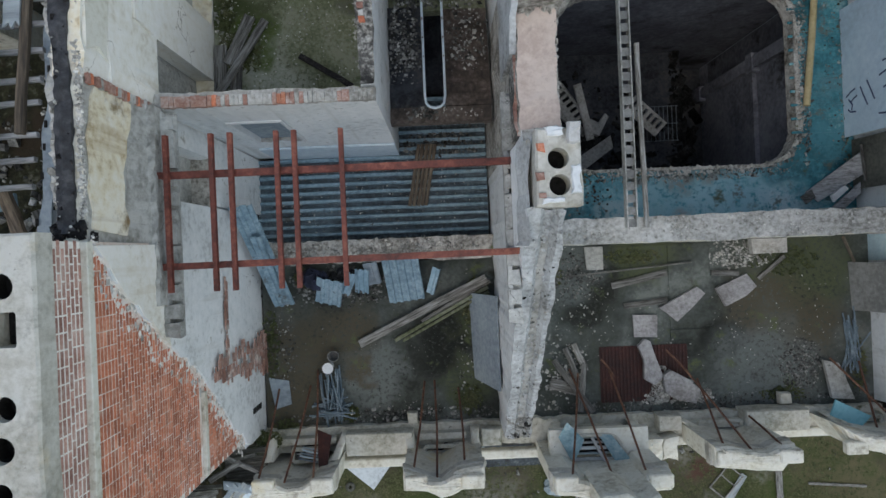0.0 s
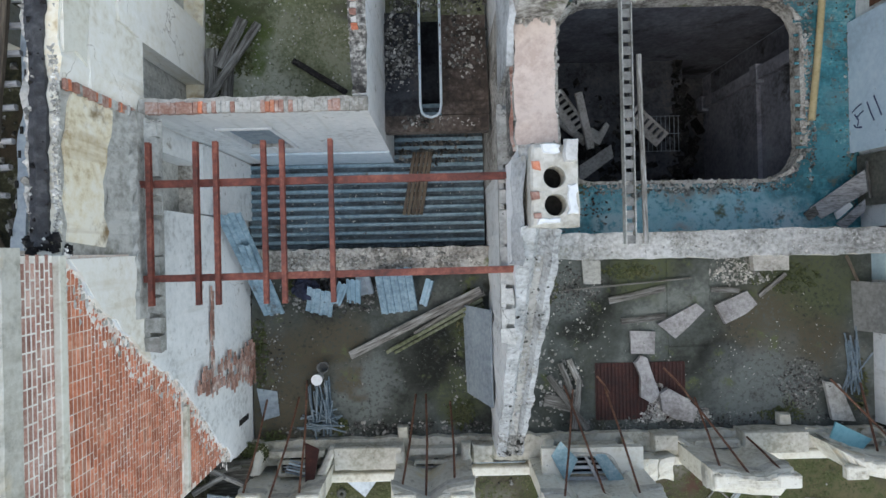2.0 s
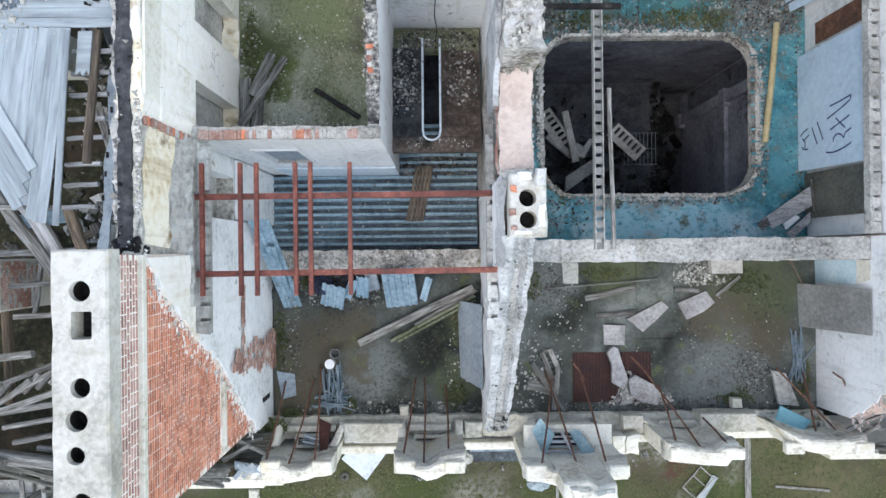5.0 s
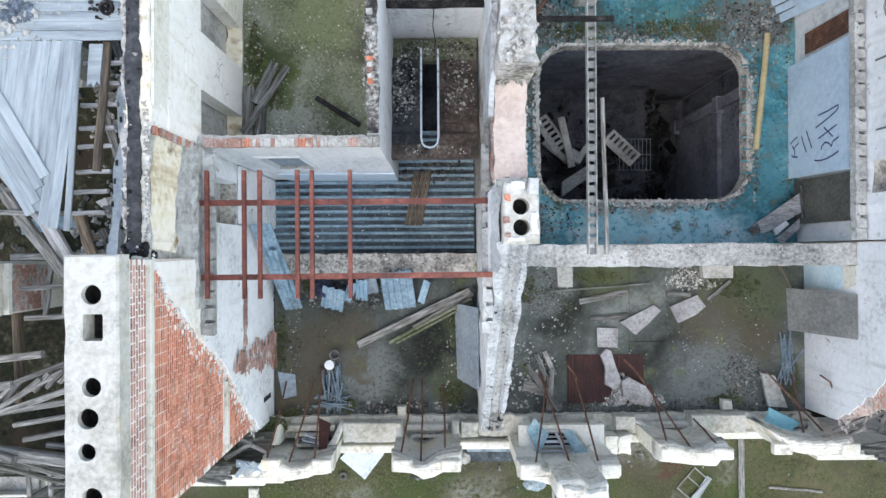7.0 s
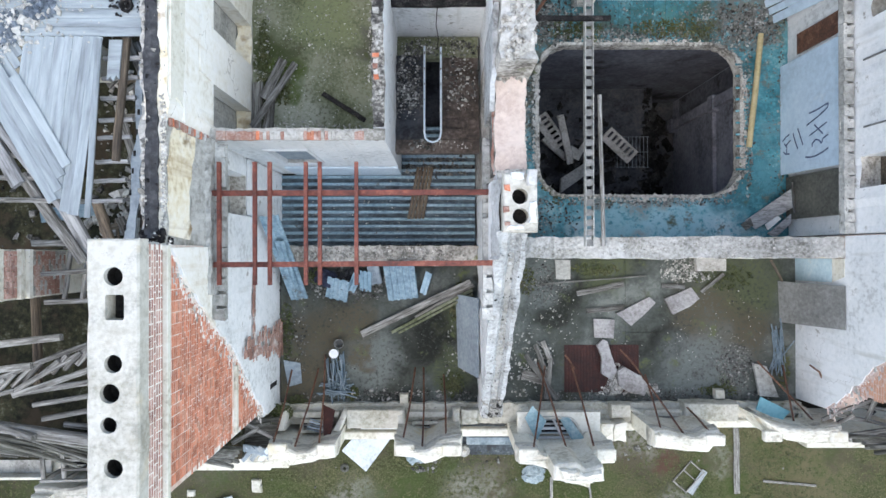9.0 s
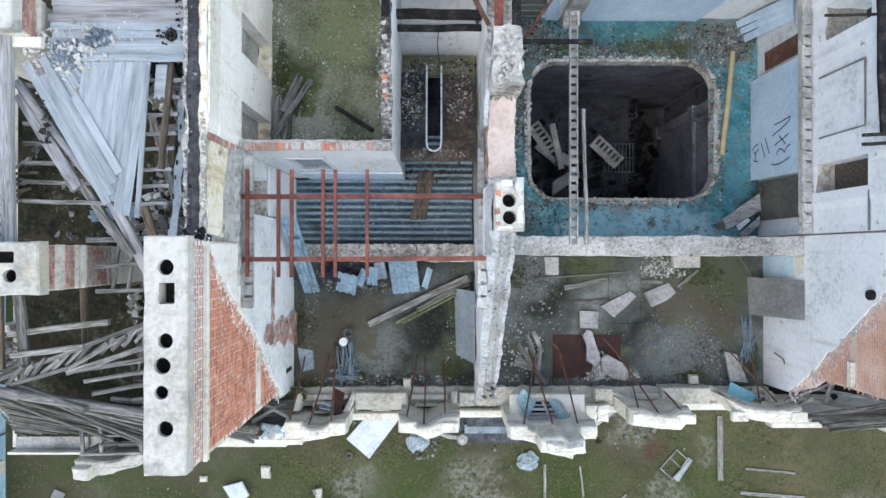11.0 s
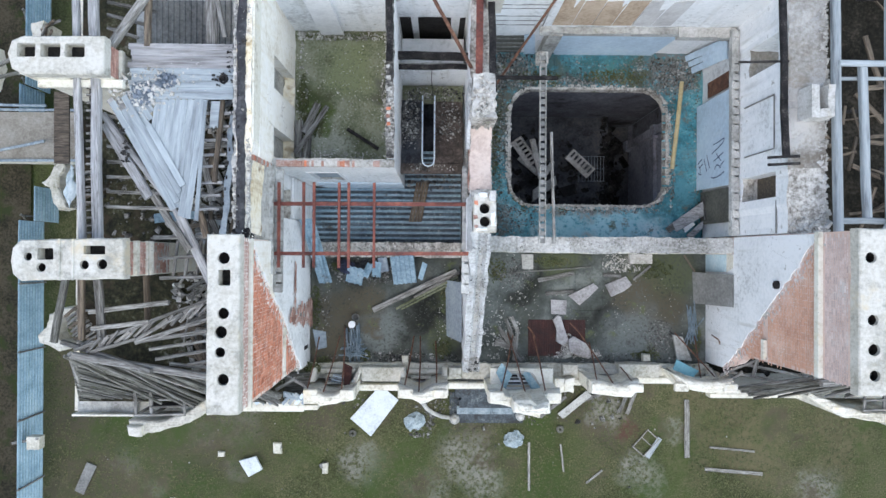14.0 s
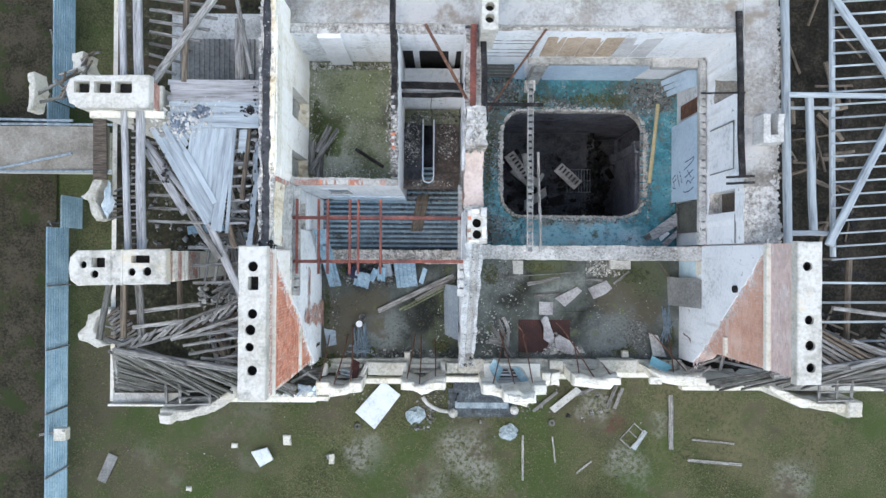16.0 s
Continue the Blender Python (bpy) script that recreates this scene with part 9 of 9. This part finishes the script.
def crumple(name, x, y, r, mat, label, seed, z=None):
    bm = bmesh.new()
    bmesh.ops.create_icosphere(bm, subdivisions=3, radius=1.0)
    for v in bm.verts:
        n = noise.noise_vector(v.co * 1.9 + Vector((seed, 0, 0)))
        v.co = Vector((v.co.x * r, v.co.y * r * 0.8, max(-0.1, v.co.z * 0.4 * r))) + Vector((n.x, n.y, abs(n.z))) * r * 0.5
    me = bpy.data.meshes.new(name)
    bm.to_mesh(me), bm.free()
    me.materials.append(mat)
    tagged(put(name, me, at=Matrix.Translation((x, y, GZ + 0.05 if z is None else z))), label, "cloth" if name == "cloth" else "tarpaulin")


crumple("cloth", -2.93, -0.3, 0.3, NAVY, "dark navy cloth bundled by the low wall", 9.0, 0.25)
crumple("plastic_sheet", 5.37, -11.3, 0.58, TARP, "crumpled pale blue plastic sheet on the grass", 1.0)
crumple("plastic_sheet", -0.75, -10.2, 0.6, TARP, "crumpled pale plastic sheet on the grass", 5.0)
for p, q, w in (((17.3, -13.1, 0.05), (20.9, -13.4, 0.05), 0.2), ((17.6, -11.75, 0.05), (20.4, -12.0, 0.05), 0.12), ((16.15, -8.8, 0.05), (16.2, -12.4, 0.05), 0.3), ((6.32, -11.5, 0.05), (6.34, -14.5, 0.05), 0.14), ((8.3, -11.6, 0.05), (8.5, -13.3, 0.05), 0.1), ((9.9, -14.0, 0.05), (10.9, -13.2, 0.05), 0.12)):
    tagged(bar("plank", (p[0], p[1], GZ + 0.06), (q[0], q[1], GZ + 0.06), w, 0.06, TIMBER), "grey plank half sunk in the grass", "plank", "planks on the grass")


def crate(x, y, a):
    c = empty("wooden_frame", x, y, GZ, "open grey wooden frame lying on the grass", "frame")
    for dx, dy, l, t in ((0, 0.45, 1.5, 0), (0, -0.45, 1.5, 0), (-0.7, 0, 0.9, 90), (0.7, 0, 0.9, 90), (0.1, 0, 0.9, 90)):
        m = pose(x, y, GZ + 0.08, 0, 0, a) @ pose(dx, dy, 0, 0, 0, t)
        vs, fs = worn_bar(l, 0.07, 0.07, int(100 * l))
        put("slat", mesh("slat", vs, fs, TIMBER), c, m)


crate(13.6, -11.5, 48)
tagged(bar("plank", (13.7, -12.4, GZ + 0.06), (14.5, -11.2, GZ + 0.06), 0.3, 0.08, PALEWOOD), "pale plank beside a wooden frame on the grass", "plank", "planks on the grass")


SLATE = weathered("wet_blue_slate", [(0.3, (0.014, 0.018, 0.023)), (0.48, (0.035, 0.045, 0.055)), (0.62, (0.07, 0.088, 0.1)), (0.72, (0.16, 0.18, 0.18))], 1.3, 9, mix=0.5, rough=0.65, stain=((0.015, 0.017, 0.02), 1.1, 0.52, 0.64), speck=((0.22, 0.22, 0.2), 7, 0.66, 0.71), bump=0.6)
PALESLATE = weathered("worn_blue_tread", [(0.3, (0.1, 0.135, 0.16)), (0.5, (0.2, 0.25, 0.28)), (0.7, (0.32, 0.37, 0.4))], 1.4, 9, rough=0.6, stain=((0.05, 0.06, 0.065), 1.5, 0.54, 0.66), bump=0.5)


def porch_steps():
    s = empty("entrance_steps", 3.2, -8.2, GZ, "dark wet stone steps at the main entrance", "steps", "", "structure")
    for i in range(4):
        m = PALESLATE if i == 1 else SLATE
        slab("step", 1.7 + 0.12 * i, 5.55 - 0.2 * i, -10.1 + 0.42 * i, -9.6 + 0.42 * i, GZ - 0.1, GZ + 0.17 * (i + 1), m, s)
    slab("landing", 1.7, 5.2, -8.52, -5.4, GZ - 0.1, GZ + 0.85, SLATE, s)
    slab("paving", 1.38, 5.95, -10.3, -8.4, GZ - 0.1, GZ + 0.06, SLATE, s)
    for x, y in ((1.7, -10.0), (5.72, -9.78)):
        ped = rough_prism("pedestal", [(x + 0.3 * math.cos(0.7854 * i), y + 0.3 * math.sin(0.7854 * i)) for i in range(8)], GZ, GZ + 0.5, [CONCRETE, ROUGHGREY], s, 0.02, int(10 * x), 0.2)
        rough_prism("pedestal_cap", [(x + 0.17 * math.cos(0.7854 * i), y + 0.17 * math.sin(0.7854 * i)) for i in range(8)], GZ + 0.5, GZ + 0.62, [CONCRETE, CAPSTONE], ped, 0.02, int(10 * x) + 1, 0.2)


porch_steps()
tagged(rod("cheek_wall", [(-0.32, -9.0, GZ + 0.1), (-0.05, -9.4, GZ + 0.1), (0.35, -9.68, GZ + 0.1), (0.9, -9.9, GZ + 0.1), (1.42, -9.96, GZ + 0.1)], 0.13, CONCRETE), "pale curved cheek wall beside the entrance steps", "cheek wall")
tagged(chunks("garden_rubble", [(-9.2, -11.8, GZ, 0.1, 0.1, 3, 0.3, 0.45), (-6.4, -13.0, GZ, 0.1, 0.1, 2, 0.3, 0.4), (0, -12.0, GZ, 20, 3.5, 90, 0.03, 0.12), (10.5, -9.5, GZ, 2.5, 1.2, 60, 0.06, 0.3), (4, -10.5, GZ, 4, 1.2, 50, 0.04, 0.18), (-0.4, -10.3, GZ, 0.8, 0.9, 160, 0.04, 0.2), (0.5, -9.0, GZ, 1.2, 0.7, 90, 0.04, 0.2), (6.6, -9.4, GZ, 1.0, 0.9, 90, 0.04, 0.2), (-3.5, -9.0, GZ, 2.0, 0.5, 80, 0.04, 0.16)], DARKRUBBLE, 66), "stones and litter scattered on the grass", "rubble", "", "stuff")
for p, q in (((9.6, -8.9, 0.1), (11.4, -8.2, 0.15)), ((11.9, -9.6, 0.1), (12.5, -8.2, 0.2)), ((12.4, -9.7, 0.1), (12.9, -8.3, 0.2)), ((7.0, -9.9, 0.1), (8.6, -8.6, 0.2))):
    tagged(bar("plank", (p[0], p[1], GZ + p[2]), (q[0], q[1], GZ + q[2]), 0.22, 0.06, TIMBER), "grey timber thrown down by the front wall", "plank", "timbers by the front")

def tyre(x, y):
    n, m = 20, 8
    vs = [((0.15 + 0.09 * math.cos(2 * math.pi * j / m)) * math.cos(2 * math.pi * i / n), (0.15 + 0.09 * math.cos(2 * math.pi * j / m)) * math.sin(2 * math.pi * i / n), 0.08 * math.sin(2 * math.pi * j / m)) for i in range(n) for j in range(m)]
    fs = [(i * m + j, (i + 1) % n * m + j, (i + 1) % n * m + (j + 1) % m, i * m + (j + 1) % m) for i in range(n) for j in range(m)]
    tagged(put("tyre", mesh("tyre", vs, fs, OLIVE, smooth=True), at=Matrix.Translation((x, y, GZ + 0.12))), "small muddy tyre lying on the grass", "tyre", "tyres")


tyre(-4.62, -10.95)
tyre(8.25, -10.65)
for x0, x1, y0, y1, h in ((-9.5, -9.0, -12.2, -11.55, 0.25), (-6.5, -6.15, -13.45, -12.8, 0.2), (-12.95, -12.55, -12.45, -12.1, 0.2), (-15.9, -15.55, -15.3, -15.0, 0.15)):
    tagged(rough_prism("masonry_lump", rect(x0, x1, y0, y1), GZ - 0.05, GZ + h, [LEDGE, LEDGE], None, 0.03, int(10 * x0), 0.2), "fallen cream masonry lump on the grass", "fragment", "lumps on the grass")
board("board", ((-21.0, -12.8, GZ + 0.1), (-20.4, -13.05, GZ + 0.1), (-21.2, -14.8, GZ + 0.1), (-21.75, -14.55, GZ + 0.1)), -0.04, GREYBOARD, "grey green board lying on the grass near the fence", "board")
board("lean_panel", ((8.1, -9.7, GZ + 0.05), (8.45, -10.0, GZ + 0.05), (10.15, -8.5, GZ + 0.35), (9.8, -8.2, GZ + 0.35)), 0.05, CONCRETE, "long pale panel lying by the front wall", "panel")


def weeds():
    """Tufts of rough grass and weeds, thicker in drifts."""
    r = random.Random(303)
    vs, fs = [], []
    for _ in range(15000):
        x, y = r.uniform(-23.4, 27), r.uniform(-17.5, -6.2)
        if noise.noise(Vector((x * 0.3, y * 0.3, 7))) + 0.5 * noise.noise(Vector((x * 1.1, y * 1.1, 3))) + 0.35 * r.random() < 0.05:
            continue
        s = r.uniform(0.5, 1.2)
        for _ in range(4):
            a, h, w = r.uniform(0, 6.28), s * r.uniform(0.05, 0.13), s * r.uniform(0.012, 0.03)
            dx, dy = math.cos(a), math.sin(a)
            k = len(vs)
            vs += [(x - dy * w, y + dx * w, GZ + 0.03), (x + dy * w, y - dx * w, GZ + 0.03), (x + dx * h * 1.3, y + dy * h * 1.3, GZ + 0.05 + h * 0.4)]
            fs.append((k, k + 1, k + 2))
    tagged(put("grass_tufts", mesh("grass_tufts", vs, fs, TUFT)), "uneven tufts of rough green grass and weeds", "grass", "", "stuff")


TUFT = weathered("green_blades", [(0.3, (0.05, 0.062, 0.022)), (0.5, (0.082, 0.096, 0.034)), (0.7, (0.125, 0.118, 0.058))], 0.25, 3, vary="island", amount=0.3)
weeds()


def moss_tufts():
    """Small weeds and moss rooted along the wall bases and in the rubble."""
    r = random.Random(311)
    vs, fs = [], []
    for x, y, z, sx, sy, n in ((1.15, -0.75, 0.0, 0.3, 0.35, 260), (1.0, -1.3, 0.0, 0.25, 0.4, 120), (0.8, -3.5, 0.0, 0.35, 0.4, 150), (-3.3, -0.25, 0.05, 0.2, 0.25, 90), (-4.15, -1.9, 0.0, 0.2, 0.9, 130), (-4.2, -4.2, 0.5, 0.35, 0.25, 200), (-2.2, -3.75, 0.0, 0.2, 0.2, 110),
                                (-3.8, -4.0, 0.1, 0.3, 0.2, 90), (5.1, -0.05, 0.0, 0.7, 0.2, 180), (2.9, -0.4, 0.0, 0.4, 0.5, 110), (10.75, -3.0, 0.0, 0.2, 0.7, 160), (9.0, -0.3, 0.0, 0.9, 0.4, 160), (8.8, -3.7, 0.0, 0.6, 0.2, 110),
                                (-4.15, 5.4, 2.4, 0.18, 1.2, 260), (-3.7, 4.7, 2.4, 0.3, 0.4, 130), (-1.15, 6.3, 2.4, 0.15, 1.3, 160), (-2.6, 7.9, 2.4, 1.5, 0.14, 200), (7.6, 7.35, -0.4, 1.2, 0.3, 330), (4.6, 7.3, -0.4, 0.9, 0.3, 200), (2.8, 5.0, -0.4, 0.4, 1.6, 240)):
        for _ in range(n):
            a, d = r.uniform(0, 6.28), r.random() ** 0.7
            px, py = x + sx * d * math.cos(a), y + sy * d * math.sin(a)
            for _ in range(3):
                b, h, w = r.uniform(0, 6.28), r.uniform(0.03, 0.09), r.uniform(0.012, 0.028)
                dx, dy = math.cos(b), math.sin(b)
                k = len(vs)
                vs += [(px - dy * w, py + dx * w, z + 0.01), (px + dy * w, py - dx * w, z + 0.01), (px + dx * h, py + dy * h, z + 0.03 + 0.6 * h)]
                fs.append((k, k + 1, k + 2))
    tagged(put("moss_tufts", mesh("moss_tufts", vs, fs, TUFT)), "moss and small weeds rooted along the wall bases", "weeds", "", "stuff")


moss_tufts()
board("scrap_sheet", ((-4.25, -2.75, 0.06), (-3.75, -2.85, 0.03), (-3.7, -3.45, 0.03), (-4.1, -3.55, 0.08)), 0.02, GREYDOOR, "crumpled pale sheet by the flank wall", "sheet")
# added black stub; its colour stands for the unlit inside of a hole
tagged(rod("stove_pipe", [(11.2, -0.66, 5.16), (11.06, -0.66, 5.16)], 0.13, SOOTSHADE, sides=14), "black stub for a dark round hole in the flank wall", "pipe")
tagged(rod("cable", [(0.4, 6.35, 3.9), (0.36, 6.1, 3.3), (0.42, 5.9, 2.9), (0.38, 5.8, 2.4)], 0.012, CHAR, sides=5), "black cable hanging into the stairwell", "cable")
tagged(chunks("refuse", [(-2.3, -0.25, 0.05, 0.45, 0.16, 60, 0.06, 0.2), (-3.15, -0.1, 0.05, 0.2, 0.14, 30, 0.05, 0.15)], FELT, 94), "black torn sheeting among the scrap by the low wall", "refuse", "", "stuff")
tagged(chunks("red_cloth", [(2.75, 1.6, -0.38, 0.16, 0.08, 7, 0.08, 0.18)], RUSTRED, 57), "scrap of red cloth on the deck", "cloth")
# ---- brick pieces, last ----
brick_face("brickwork", -4.42, 1, OUT_W, [(7.42, 7.66), (3.83, 4.04)], 101, 300, "near")
brick_face("brickwork", 11.2, -1, OUT_E, [(7.12, 7.39), (4.28, 4.5)], 102, 0, "far")


def brick_patch(x, poly, z0, z1, y0, y1, seed):
    """Bricks laid bare where the plaster has gone."""
    r = random.Random(seed)
    parts = []
    z, row = z1, 0
    while z > z0:
        y = y1 + (0.1 if row % 2 else 0)
        while y > y0:
            if poly(y, z) and r.random() < 0.7 + 0.4 * noise.noise(Vector((y * 2, z * 2, 3))):
                parts.append((boxverts(x, x + 0.02 + r.uniform(0, 0.015), y - 0.19, y, z - 0.05, z), BOXF))
            y -= 0.205
        z -= 0.06
        row += 1
    tagged(put("bare_brick", mesh("bare_brick", *joined(parts), BAREBRICK)), "bare red brick where plaster has fallen off", "brickwork", "", "structure")


brick_patch(-4.3, lambda y, z: -2.45 + 0.13 * z - 0.08 * math.sin(z * 5) < y < -1.5 - 0.03 * z + 0.08 * math.sin(z * 4), 0.02, 3.6, -2.8, -1.3, 103)
brick_patch(-4.335, lambda y, z: True, 2.66, 2.8, -1.7, 0.05, 104)


def top_bricks():
    g = empty("brick_coping", -2.6, 3.0, 5.4, "row of faded and orange bricks along the hall wall top", "brickwork", "", "structure")
    r = random.Random(105)
    x = -4.3
    while x < -0.85:
        w = 0.075 if r.random() < 0.7 else 0.13
        v = boxverts(x + 0.003, x + w - 0.003, 2.87 + r.uniform(-0.008, 0.008), 3.05 + r.uniform(-0.012, 0.012), 5.36, 5.45 + r.uniform(-0.008, 0.01), 0.004, r)
        mt = BAREBRICK if x < -3.62 or r.random() < 0.15 else CAPSTONE
        if -3.62 < x < -3.34 or -2.4 < x < -2.22:
            mt = BRICK if r.random() < 0.6 else BAREBRICK
        elif -2.7 < x < -2.45:
            mt = CAPSTONE if r.random() < 0.5 else PLASTER
        put("brick", mesh("brick", v, BOXF, mt), g, Matrix.Identity(4))
        x += w


def stub_bricks():
    """Toothing of the hall wall left up the face of the flank wall."""
    g = empty("brick_toothing", -4.42, 2.85, 6.4, "broken brick toothing of the hall wall up the flank wall", "brickwork", "", "structure")
    r = random.Random(107)
    z = 5.48
    while z < 7.36:
        h = 0.065
        put("brick", mesh("brick", boxverts(-4.47, -4.4 + r.uniform(-0.02, 0.02) - 0.012 * (z - 5.5), 2.79 + r.uniform(-0.015, 0.015), 2.93 + r.uniform(-0.015, 0.01), z, z + h - 0.004, 0.006, r), BOXF, BRICK if r.random() < 0.15 else BAREBRICK if r.random() < 0.7 else CAPSTONE), g, Matrix.Identity(4))
        z += h


stub_bricks()


def partition_bricks():
    g = empty("brick_coping", -0.85, 5.0, 5.5, "bare orange bricks on the scorched partition top", "brickwork", "", "structure")
    r = random.Random(106)
    y = 3.9
    while y < 6.4:
        if r.random() < (0.8 if 4.0 < y < 4.6 else 0.25):
            z = 5.45 + 0.1 * (y - 3.1)
            put("brick", mesh("brick", boxverts(-0.96 + r.uniform(0, 0.03), -0.86 + r.uniform(-0.03, 0.04), y + 0.004, y + r.uniform(0.08, 0.108), z - 0.05, z + 0.045 + r.uniform(-0.03, 0.02), 0.016, r), BOXF, BRICK if 4.0 < y < 4.7 and r.random() < 0.6 else BAREBRICK if r.random() < 0.5 else CAPSTONE), g, Matrix.Identity(4))
        y += 0.112


partition_bricks()
top_bricks()
